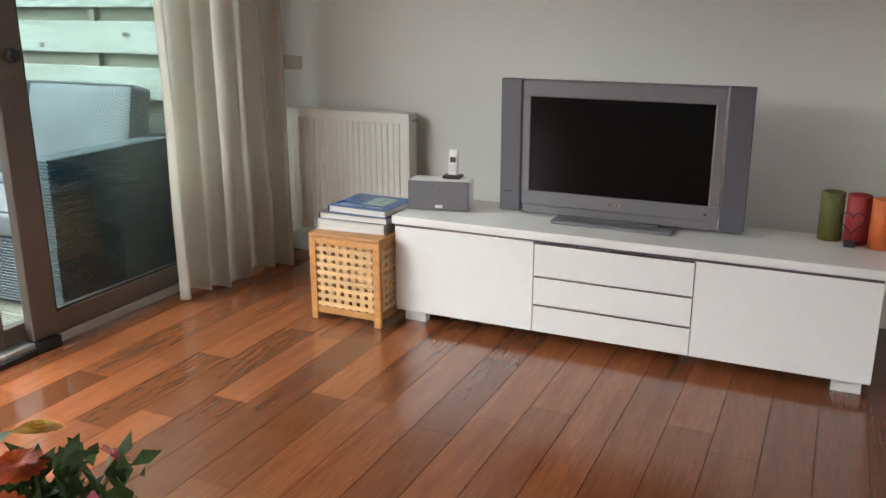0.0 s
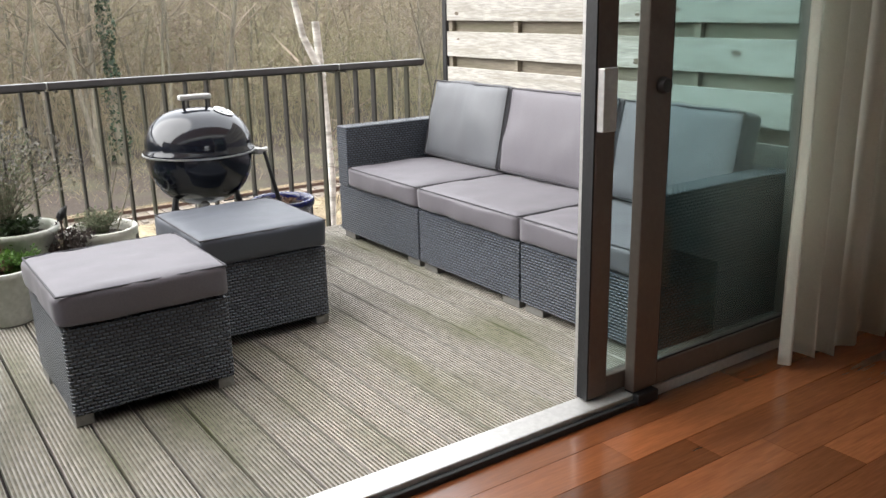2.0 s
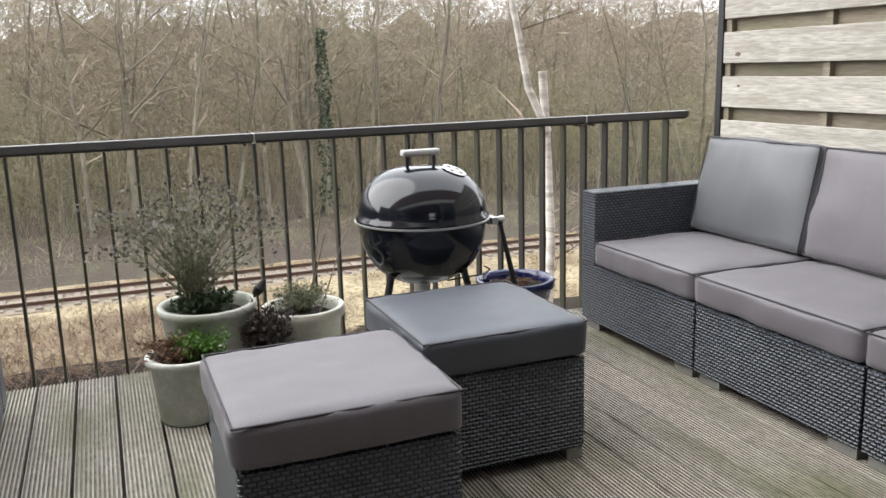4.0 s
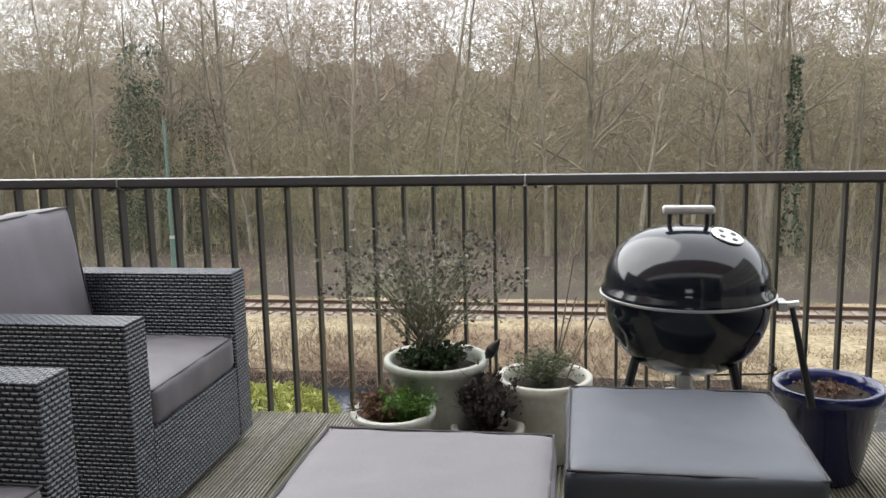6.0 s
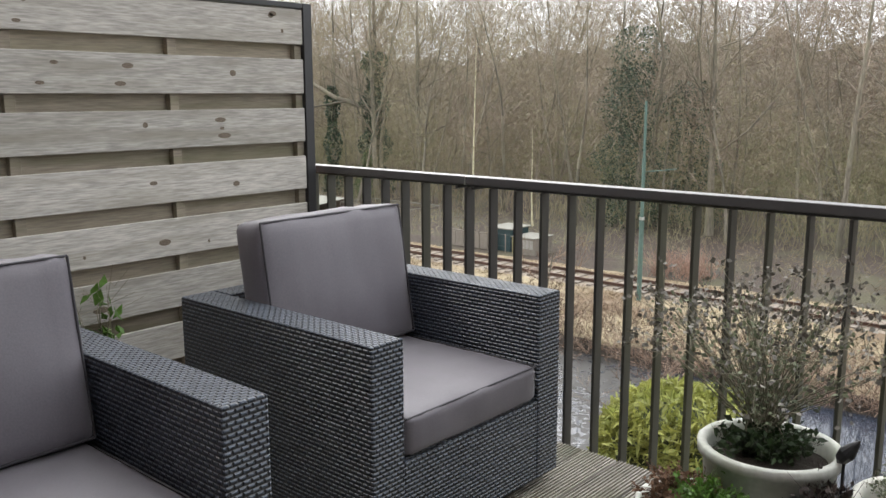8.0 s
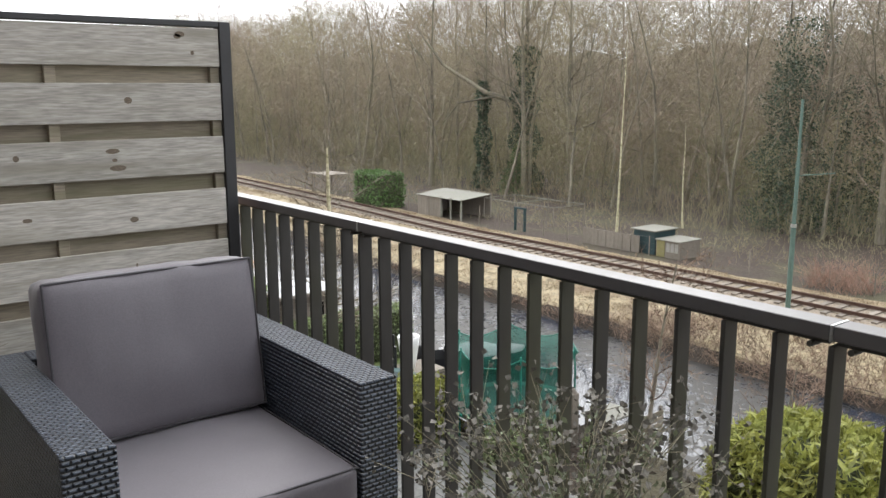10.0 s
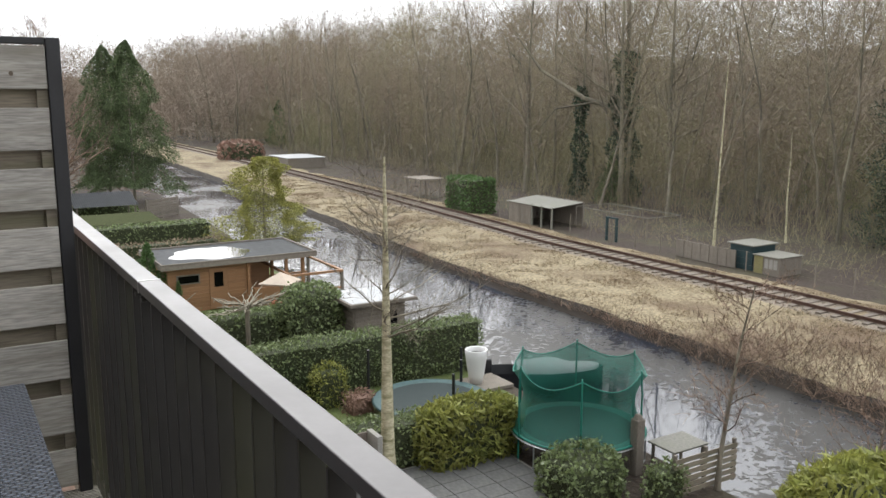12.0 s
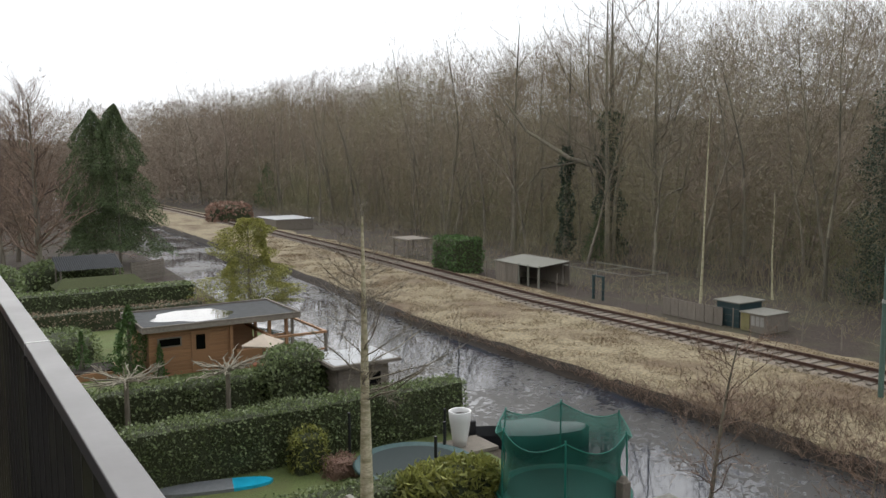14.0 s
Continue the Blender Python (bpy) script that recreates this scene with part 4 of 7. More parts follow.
def armchair(at, turn=0.0, label=""):
    """Faces +y; the place is the middle of its front on the deck."""
    ch = thing("wicker_armchair", label, "armchair", at, turn, "wicker terrace seats")
    W, D, A = 0.525, 1.06, 0.145
    for s in (-1, 1):
        part("arm", box(min(s * W, s * (W - A)), max(s * W, s * (W - A)), -D, 0, 0.045, 0.80, 0.008), WICKER, ch, uv=True)
    part("front", box(-W + A, W - A, -0.06, -0.003, 0.045, 0.375, 0.004), WICKER, ch, uv=True)
    part("seat_base", box(-W + A, W - A, -D + 0.1, -0.061, 0.30, 0.37), WICKER, ch, uv=True)
    part("back", box(-W + A, W - A, -D, -D + 0.12, 0.045, 0.80, 0.006), WICKER, ch, uv=True)
    cushion("seat_cushion", (-W + A + 0.006, W - A - 0.006, -0.82, 0.0, 0.378, 0.525), ch, CUSHION, seed=at[0])
    cushion("back_cushion", (-W + A + 0.004, W - A - 0.004, -0.085, 0.085, 0.0, 0.57), ch, CUSHION, "grey back cushion leaning on the backrest", 0.03, at[0] + 3, "front",
            pose(0, -0.735, 0.53, 9, 0, 0))
    for sx in (-1, 1):
        for y in (-0.09, -D + 0.05):
            part("foot", box(sx * (W - 0.10) - 0.07, sx * (W - 0.10) + 0.07, y - 0.03, y + 0.04, 0, 0.045), FOOT, ch)
    return ch


armchair((-5.735, -0.135, 0), 0, "dark blue-grey wicker armchair with grey cushions beside the railing")
armchair((-4.225, -0.045, 0), 0, "dark blue-grey wicker armchair with grey cushions beside the screen")

SX, SY = -6.285, 2.88
so_ = thing("wicker_sofa", "three-seat blue-grey wicker sofa with grey cushions", "sofa", (SX, SY, 0), 0, "wicker terrace seats")
cuts = [0.0, 1.02, 1.99, 2.93]
for k in range(3):
    a, b = cuts[k] + 0.006, cuts[k + 1] - 0.006
    part("module", box(a, b, 0.0, 0.9, 0.05, 0.375, 0.006), WICKER, so_, uv=True)
    part("backrest", box(a, b, 0.80, 0.93, 0.376, 0.78, 0.006), WICKER, so_, uv=True)
    for x in (a + 0.09, b - 0.09):
        for y in (0.05, 0.82):
            part("foot", box(x - 0.07, x + 0.07, y - 0.03, y + 0.04, 0, 0.05), FOOT, so_)
part("arm", box(0.0, 0.135, 0.002, 0.80, 0.376, 0.79, 0.007), WICKER, so_, uv=True)
part("arm", box(2.795, 2.93, 0.002, 0.80, 0.376, 0.79, 0.007), WICKER, so_, uv=True)
seats = [(0.14, 1.005), (1.01, 1.975), (1.98, 2.79)]
for k, (a, b) in enumerate(seats):
    cushion("seat_cushion", (a, b, -0.01, 0.72, 0.378, 0.52), so_, CUSHION, seed=k * 5)
    cushion("back_cushion", (a + 0.01, b - 0.01, -0.08, 0.08, 0.0, 0.54), so_, CUSHIONB if k == 0 else CUSHION, "", 0.03, k * 7 + 2, "front", pose(a + b, 0.70, 0.525, 12, 0, 180))


def ottoman(cx, cy, w, d, mat, label, turn=0.0):
    o = thing("wicker_ottoman", label, "ottoman", (cx, cy, 0), turn, "wicker terrace seats")
    part("body", box(-w / 2 + 0.01, w / 2 - 0.01, -d / 2 + 0.01, d / 2 - 0.01, 0.045, 0.414, 0.012), WICKER, o, uv=True)
    c = cushion("cushion", (-w / 2, w / 2, -d / 2, d / 2, 0.416, 0.558), o, mat, puff=0.012, seed=cx)
    for sx in (-1, 1):
        for sy in (-1, 1):
            part("foot", box(sx * (w / 2 - 0.09) - 0.07, sx * (w / 2 - 0.09) + 0.07, sy * (d / 2 - 0.05) - 0.035, sy * (d / 2 - 0.05) + 0.035, 0, 0.045), FOOT, o)
    return o


ottoman(-4.668, 0.962, 0.69, 0.69, CUSHION, "dark wicker footstool with a warm grey cushion lid")
ottoman(-5.11, 1.668, 0.70, 0.665, COOLDARK, "dark wicker footstool with a blue-grey cushion lid")

# ---- barbecue ----
bbq = thing("kettle_barbecue", "black enamel kettle barbecue on aluminium legs", "barbecue", (-5.915, 1.775, 0), 0)
KR, KZ = 0.308, 0.785
lid = [(KR + 0.012, KZ + 0.004), (KR + 0.012, KZ + 0.016), (KR - 0.002, KZ + 0.03)]
lid += [(KR * math.cos(a) ** 0.72, KZ + 0.03 + 0.225 * math.sin(a)) for a in [radians(6 + 84 * i / 14) for i in range(15)]]
lid[-1] = (0.0, KZ + 0.255)
lb = part("lid", turned(lid, 56), KETTLE, bbq, smooth=True)
part("rim", turned([(KR - 0.004, KZ - 0.006), (KR + 0.016, KZ - 0.006), (KR + 0.018, KZ + 0.002), (KR + 0.013, KZ + 0.0035), (KR - 0.004, KZ + 0.0035)], 56), STEEL, bbq, "pale metal rim")
bowl = [(KR, KZ - 0.007)] + [(KR * math.cos(a) ** 0.8, KZ - 0.01 - 0.30 * math.sin(a)) for a in [radians(90 * i / 14) for i in range(15)]]
bowl[-1] = (0.0, KZ - 0.31)
part("bowl", turned(bowl[::-1], 56), KETTLE, bbq, smooth=True)
hd = bmesh.new()
box(-0.026, 0.026, -0.095, 0.095, KZ + 0.30, KZ + 0.33, 0.010, hd)
part("handle", hd, GREYH, lb, "pale grey lid handle")
for s in (-1, 1):
    part("handle_post", rod((0, s * 0.068, KZ + 0.245), (0, s * 0.068, KZ + 0.302), 0.009), BLACKP, lb)
vent = part("vent", turned([(0, 0.004), (0.058, 0.004), (0.06, 0.0)], 24), STEEL, lb, "round vent disc")
vent.matrix_basis = Matrix.Translation((0.115, 0.125, KZ + 0.232)) @ Vector((0.28, 0.305, 0.91)).to_track_quat('Z', 'Y').to_matrix().to_4x4()
for i in range(4):
    a = i * math.pi / 2
    h = part("vent_hole", turned([(0, 0.0055), (0.011, 0.0055), (0.011, 0.003)], 12), BLACKP, vent)
    h.matrix_basis = pose(0.032 * math.cos(a), 0.032 * math.sin(a), 0)
for a in (50, 170, 290):
    c, s = math.cos(radians(a)), math.sin(radians(a))
    top, foot = (0.20 * c, 0.20 * s, KZ - 0.235), (0.34 * c, 0.34 * s, 0.004)
    leg = part("leg", rod(top, foot, 0.0125), SILVER, bbq, "aluminium leg")
    part("leg_socket", rod((0.195 * c, 0.195 * s, KZ - 0.22), (0.23 * c, 0.23 * s, KZ - 0.35), 0.018), BLACKP, leg)
part("ash_catcher", turned([(0, 0.30), (0.13, 0.31), (0.17, 0.35), (0.165, 0.35), (0.12, 0.32), (0, 0.31)], 32), STEEL, bbq, "aluminium ash pan")
part("ash_stem", rod((0, 0, 0.31), (0, 0, KZ - 0.3), 0.03), STEEL, bbq)
sh = part("side_handle", rod((0.10, KR - 0.01, KZ - 0.03), (0.10, KR + 0.075, KZ - 0.02), 0.016), STEEL, bbq, "metal side bracket")
part("bracket", box(0.06, 0.14, KR - 0.005, KR + 0.03, KZ - 0.04, KZ - 0.005, 0.004), STEEL, sh)
part("tongs", rod((0.11, KR + 0.05, KZ - 0.03), (0.13, KR + 0.13, KZ - 0.40), 0.010, r2=0.015), BLACKP, sh, "black-handled tool hanging down")
part("hook", path_rod([(0.05, 0.1, KZ - 0.31), (0.05, 0.3, KZ - 0.30), (0.05, 0.33, KZ - 0.28), (0.05, 0.3, KZ - 0.26)], 0.004), BLACKP, bbq)


# ---- pots and their plants ----
def pot(name, at, r, h, mat, label, rim=0.03, taper=0.78, soil_drop=0.06):
    p = thing(name, label, "plant pot", at)
    t = 0.022
    prof = [(0, 0), (r * taper - 0.01, 0), (r * taper, 0.012), (r - 0.012, h - rim - 0.006), (r + 0.004, h - rim), (r + 0.006, h - 0.006), (r, h), (r - t, h - 0.004), (r - t - 0.006, h - 0.03), (r - t - 0.012, h - soil_drop)]
    part("shell", turned(prof, 44), mat, p, smooth=True)
    bm = turned([(r - t - 0.011, h - soil_drop), ((r - t) * 0.6, h - soil_drop + 0.012), (0, h - soil_drop + 0.018)], 28)
    for v_ in bm.verts:
        v_.co.z += 0.012 * noise.noise(v_.co * 18)
    part("soil", bm, SOIL, p, "dark potting soil")
    return p


def sprays(name, at, rng, count, height, spread, stem_r, stem_mat, leaf_mat, leaf_size, leaf_n, label, category="plant", head_mat=None, head_n=0, curve=0.3, low=0.2, twigs=2, flat=0.55):
    """A plant of many stems with leaves along them, and withered heads at the tips."""
    p = thing(name, label, category, at)
    segs, pts, leans, tips = [], [], [], []
    for i in range(count):
        a = rng.uniform(0, 2 * np.pi)
        out = rng.uniform(0.05, 1.0) ** 0.7
        h = height * rng.uniform(0.55, 1.0) * (1 - flat * 0.4 * out)
        q = np.array([math.cos(a) * 0.25 * spread * out * rng.random(), math.sin(a) * 0.25 * spread * out * rng.random(), 0.0])
        k = 5
        for j in range(k):
            f = (j + 1) / k
            nq = np.array([math.cos(a) * spread * out * f ** (1 + curve), math.sin(a) * spread * out * f ** (1 + curve), h * f ** (1 - curve * 0.4)]) + rng.normal(size=3) * 0.008
            segs.append((*q, *nq, stem_r * (1 - 0.7 * (j / k)), stem_r * (1 - 0.7 * f)))
            if f > low:
                for _ in range(leaf_n):
                    pts.append(q + (nq - q) * rng.random() + rng.normal(size=3) * leaf_size * 0.4)
                    leans.append((nq - q) / np.linalg.norm(nq - q))
            q = nq
        tips.append(q)
        for _ in range(twigs):
            s = q + rng.normal(size=3) * np.array([0.045, 0.045, 0.03]) * (height / 0.5)
            segs.append((*(q - np.array([0, 0, 0.12 * h])), *s, stem_r * 0.35, stem_r * 0.2))
            tips.append(s)
    fast_mesh("stalk", *tubes(segs, 4), stem_mat, p)
    if pts:
        fast_mesh("foliage", *leaf_cards(np.array(pts), leaf_size, rng, lean=np.array(leans)), leaf_mat, p)
    if head_mat:
        hp_ = np.array([t + rng.normal(size=3) * 0.014 for t in tips for _ in range(head_n)])
        fast_mesh("bloom", *leaf_cards(hp_, 0.018, rng, aspect=0.9), head_mat, p)
    return p


rng = np.random.default_rng(11)
big = pot("plant_pot", (-6.14, 0.765, 0), 0.222, 0.44, POTW, "large pale stone pot with algae stains by the railing", 0.035)
sprays("shrub", (-6.19, 0.72, 0.40), rng, 100, 0.64, 0.42, 0.0034, DRYSTEM, SILVERLEAF, 0.021, 4, "leggy grey-green shrub with withered flower heads", "shrub", SEEDHEAD, 5, low=0.3)
sprays("moss_cushion", (-6.15, 0.745, 0.38), rng, 90, 0.12, 0.17, 0.002, BROWNLEAF, DARKLEAF, 0.03, 5, "dark mossy undergrowth round the shrub's foot", "plant", low=0.0)
pot("plant_pot", (-6.175, 1.225, 0), 0.20, 0.36, POTC, "cream bowl-shaped plant pot by the railing", 0.05, 0.72)
sprays("heather", (-6.175, 1.225, 0.31), rng, 150, 0.17, 0.18, 0.0018, DRYSTEM, SILVERLEAF, 0.016, 5, "grey-green heather tuft in the cream pot", low=0.1)
st = thing("plant_stick", "dry bamboo canes stuck into the plant pot", "stick", (-6.19, 1.30, 0.3))
for p_, q_ in (((0, -0.04, 0), (0.01, 0.05, 0.58)), ((0.03, 0.0, 0), (-0.02, 0.18, 0.42)), ((-0.03, -0.05, 0), (0.0, 0.06, 0.40))):
    part("cane", rod(p_, q_, 0.004, r2=0.003), DRYSTEM, st)
orn = thing("garden_spike", "small dark ornament on a stick between the pots", "ornament", (-6.12, 1.0, 0))
part("stick", rod((0, 0, 0), (0, 0, 0.45), 0.005), BLACKP, orn)
part("bird", turned([(0, 0), (0.02, 0.02), (0.026, 0.05), (0.012, 0.09), (0, 0.11)], 12), BLACKP, orn).matrix_basis = pose(0, -0.02, 0.44, -35, 0, 0)
pot("plant_pot", (-5.86, 0.63, 0), 0.168, 0.30, POTW, "pale stone pot with green sprigs on the deck", 0.03)
sprays("sprig_plant", (-5.87, 0.58, 0.25), rng, 90, 0.13, 0.15, 0.002, REDLEAF, REDLEAF, 0.024, 5, "reddish-brown trailing sprigs in the pot", low=0.0)
sprays("sprig_plant", (-5.84, 0.69, 0.26), rng, 70, 0.15, 0.13, 0.0018, FRESHLEAF, FRESHLEAF, 0.022, 5, "bright green feathery sprigs in the pot", low=0.0)
pot("plant_pot", (-5.975, 1.0, 0), 0.148, 0.20, POTC, "small cream pot holding a dark dead plant", 0.02)
sprays("dead_plant", (-5.975, 1.0, 0.15), rng, 55, 0.32, 0.15, 0.0028, BROWNLEAF, BROWNLEAF, 0.028, 6, "purple-brown withered bushy plant", low=0.1)
blue = pot("blue_pot", (-6.07, 2.345, 0), 0.203, 0.39, POTBLUE, "dark blue glazed plant pot filled with soil", 0.045, 0.62, 0.05)
sprays("dry_stalks", (-6.07, 2.345, 0.345), rng, 30, 0.04, 0.15, 0.003, REDLEAF, REDLEAF, 0.02, 2, "brown dead stalks lying on the soil", low=0.0)
tray = thing("pot_saucer", "round cream saucer under the barbecue", "saucer", (-5.98, 1.60, 0))
part("dish", turned([(0, 0.0), (0.2, 0.0), (0.23, 0.05), (0.22, 0.05), (0.19, 0.012), (0, 0.012)], 36), POTC, tray, smooth=True)
sprays("climber", (-5.2, -1.86, 0), rng, 10, 1.0, 0.12, 0.004, DRYSTEM, FRESHLEAF, 0.07, 2, "thin bamboo plant with pale yellow leaves before the screen", low=0.5, curve=0.1)


# ---- outside ----
G = -7.5
GRASS = material("garden_lawn", (0.115, 0.150, 0.045), 0.9, scale=0.9, vary=0.3, bump=0.6, second=(0.12, 0.115, 0.05), mix=0.6, fine=25, bump_dist=0.05)
LITTER = material("leaf_litter", (0.048, 0.034, 0.025), 0.95, scale=0.35, vary=0.45, bump=0.8, second=(0.075, 0.072, 0.038), mix=0.8, fine=22, bump_dist=0.08)
STRAW = material("straw_grass", (0.265, 0.218, 0.135), 0.95, scale=0.35, vary=0.45, bump=0.8, second=(0.125, 0.082, 0.050), mix=0.9, fine=24, bump_dist=0.08, stretch=(1, 0.6, 1))
BLADE = material("dry_grass_blades", (0.300, 0.245, 0.160), 0.9, scale=0.4, vary=0.35, bump=0.0, second=(0.165, 0.105, 0.062), mix=0.9, island=0.55, through_light=0.2)
PEAT = material("wet_bank_soil", (0.028, 0.019, 0.012), 0.85, scale=1.2, vary=0.4, bump=0.8, fine=12, bump_dist=0.05)
PAVING = material("grey_garden_paving", (0.125, 0.125, 0.12), 0.8, scale=1.2, vary=0.2, bump=0.3, second=(0.14, 0.15, 0.12), mix=0.5, random_tint=0.12)
WATER = water_material("canal_water")
HEDGE = material("hedge_leaf", (0.180, 0.228, 0.100), 0.5, scale=3, vary=0.35, bump=0.1, second=(0.115, 0.14, 0.06), mix=0.5, island=0.4, through_light=0.25)
# leaf green darkened: the shade between the leaves is put into the core
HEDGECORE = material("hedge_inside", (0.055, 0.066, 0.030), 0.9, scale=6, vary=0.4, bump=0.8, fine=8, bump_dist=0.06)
BEECH = material("withered_beech_leaf", (0.28, 0.22, 0.155), 0.8, scale=3, vary=0.3, bump=0.1, island=0.35, through_light=0.2)
BAMBOO = material("yellow_green_bamboo", (0.27, 0.28, 0.07), 0.6, scale=2, vary=0.3, bump=0.1, second=(0.16, 0.20, 0.045), mix=0.6, island=0.35, through_light=0.3)
CONIFER = material("dark_conifer", (0.082, 0.118, 0.044), 0.7, scale=1, vary=0.3, bump=0.1, second=(0.075, 0.10, 0.042), mix=0.5, island=0.4, through_light=0.1)
GOLDCON = material("golden_conifer", (0.30, 0.29, 0.075), 0.7, scale=1, vary=0.3, bump=0.1, second=(0.16, 0.18, 0.05), mix=0.6, island=0.35, through_light=0.2)
BOXGREEN = material("bright_evergreen", (0.085, 0.155, 0.045), 0.6, scale=2, vary=0.3, bump=0.1, island=0.35, through_light=0.2)
PINKSHRUB = material("pink_brown_shrub", (0.30, 0.19, 0.145), 0.8, scale=3, vary=0.25, bump=0.1, island=0.3, through_light=0.2)
BARK = material("grey_green_bark", (0.165, 0.145, 0.112), 0.9, scale=0.5, vary=0.35, bump=0.4, second=(0.185, 0.18, 0.115), mix=0.6, stretch=(4, 4, 0.6), island=0.35, fine=6)
TWIG = material("brown_twigs", (0.262, 0.216, 0.165), 0.9, scale=0.055, vary=0.2, bump=0.0, second=(0.225, 0.168, 0.135), mix=0.95, coords="World", island=0.3, fine=4)
TWIGD = material("dark_branches", (0.185, 0.158, 0.120), 0.9, scale=0.2, vary=0.25, bump=0.0, second=(0.175, 0.168, 0.105), mix=0.7, island=0.35)
TWIGO = material("olive_twigs", (0.262, 0.232, 0.142), 0.9, scale=0.07, vary=0.2, bump=0.0, second=(0.228, 0.172, 0.128), mix=0.95, coords="World", island=0.3, fine=4)
FARWOOD = material("far_woodland", (0.29, 0.255, 0.205), 0.95, scale=0.035, vary=0.3, bump=0.0, second=(0.235, 0.198, 0.165), mix=0.95, stretch=(1, 1, 0.5), fine=9)
MOSSTWIG = material("mossy_twigs", (0.160, 0.172, 0.078), 0.9, scale=0.09, vary=0.25, bump=0.0, second=(0.175, 0.135, 0.09), mix=0.95, coords="World", island=0.3, fine=4)
TWIGR = material("reddish_twigs", (0.205, 0.142, 0.105), 0.9, scale=0.1, vary=0.25, bump=0.0, second=(0.14, 0.12, 0.085), mix=0.6, island=0.55)
BIRCH = material("birch_bark", (0.50, 0.455, 0.31), 0.75, scale=2.5, vary=0.3, bump=0.2, second=(0.17, 0.165, 0.07), mix=0.9, stretch=(1, 1, 3), fine=5)
WHITEBIRCH = material("white_birch_bark", (0.62, 0.60, 0.55), 0.7, scale=2.5, vary=0.15, bump=0.2, second=(0.16, 0.14, 0.11), mix=0.8, stretch=(1, 1, 4), fine=5)
IVY = material("ivy_leaf", (0.034, 0.058, 0.030), 0.5, scale=2, vary=0.3, bump=0.1, island=0.4, through_light=0.1)
RUST = material("rusty_rail", (0.095, 0.055, 0.04), 0.6, metal=0.4, scale=5, vary=0.3, bump=0.2)
SLEEPER = material("grey_sleeper", (0.20, 0.17, 0.14), 0.9, scale=4, vary=0.25, bump=0.4, random_tint=0.2)
BALLAST = material("track_ballast", (0.25, 0.21, 0.165), 0.95, scale=3, vary=0.4, bump=0.8, fine=10, bump_dist=0.04)
CEDAR = material("cedar_cladding", (0.33, 0.175, 0.088), 0.6, scale=2, vary=0.2, bump=0.15, stretch=(0.4, 1, 9), random_tint=0.12)
ROOFFELT = material("wet_roof_felt", (0.048, 0.051, 0.055), 0.6, scale=0.45, vary=0.25, bump=0.05, second=(0.06, 0.065, 0.065), mix=0.6, rough_vary=0.1, spec=0.1)
PUDDLE = material("rainwater_film", (0.02, 0.022, 0.025), 0.05, scale=2, vary=0.1, bump=0.0, mix=0.2, spec=1.0, rough_vary=0.02)
ROOFPALE = material("pale_roof_sheet", (0.185, 0.18, 0.155), 0.7, scale=1.5, vary=0.2, bump=0.1, second=(0.19, 0.20, 0.15), mix=0.6)
GREYWOOD = material("grey_shed_wood", (0.20, 0.175, 0.145), 0.85, scale=2, vary=0.25, bump=0.3, stretch=(3, 3, 0.5), random_tint=0.15)
TEALWOOD = material("dark_teal_wood", (0.018, 0.045, 0.05), 0.6, scale=3, vary=0.2, bump=0.15)
GREENNET = material("green_safety_net", (0.008, 0.13, 0.095), 0.7, scale=30, vary=0.1, bump=0.1)
PADGREEN = material("green_edge_pad", (0.01, 0.16, 0.12), 0.5, scale=6, vary=0.1, bump=0.05)
MOSSBOARD = material("mossy_board", (0.22, 0.20, 0.09), 0.85, scale=3, vary=0.25, bump=0.2)
PADGREY = material("faded_grey_green_pad", (0.045, 0.095, 0.095), 0.65, scale=6, vary=0.15, bump=0.05)
MATBLACK = material("trampoline_mat", (0.018, 0.032, 0.032), 0.8, scale=30, vary=0.2, bump=0.1)
GALV = material("galvanised_tube", (0.42, 0.44, 0.44), 0.4, metal=0.7, scale=8, vary=0.1, bump=0.05)
POLEG = material("green_grey_pole", (0.10, 0.16, 0.135), 0.6, metal=0.2, scale=3, vary=0.2, bump=0.1)
CYAN = material("bright_blue_plastic", (0.012, 0.44, 0.66), 0.35, scale=3, vary=0.05, bump=0.02)
GREYPVC = material("grey_board_deck", (0.20, 0.21, 0.22), 0.6, scale=8, vary=0.1, bump=0.05)
TARP = material("white_boat_cover", (0.42, 0.43, 0.44), 0.6, scale=3, vary=0.08, bump=0.1)
WHITEPOT = material("white_fibreglass", (0.75, 0.75, 0.74), 0.35, scale=2, vary=0.02, bump=0.01, mix=0.05)
TERRA = material("terracotta", (0.33, 0.13, 0.07), 0.8, scale=8, vary=0.15, bump=0.1)
PARASOL = material("cream_parasol_cloth", (0.55, 0.46, 0.37), 0.8, scale=4, vary=0.08, bump=0.1, second=(0.42, 0.35, 0.28), mix=0.4)
CONCRETE = material("pale_concrete", (0.31, 0.30, 0.275), 0.85, scale=3, vary=0.15, bump=0.2, second=(0.25, 0.25, 0.20), mix=0.6)

# a net that lets part of the light through between its strands
nt = GREENNET.node_tree
holes = nt.nodes.new("ShaderNodeBsdfTransparent")
mixn = nt.nodes.new("ShaderNodeMixShader")
mixn.inputs[0].default_value = 0.74
nt.links.new(holes.outputs[0], mixn.inputs[1])
nt.links.new(nt.nodes["Principled BSDF"].outputs[0], mixn.inputs[2])
nt.links.new(mixn.outputs[0], nt.nodes["Material Output"].inputs["Surface"])


def veer(y):
    """How far the canal and the railway swing away from the building along their way."""
    return -5.2 * (1 - math.exp((y + 40) / 55)) if y < -40 else 0.0


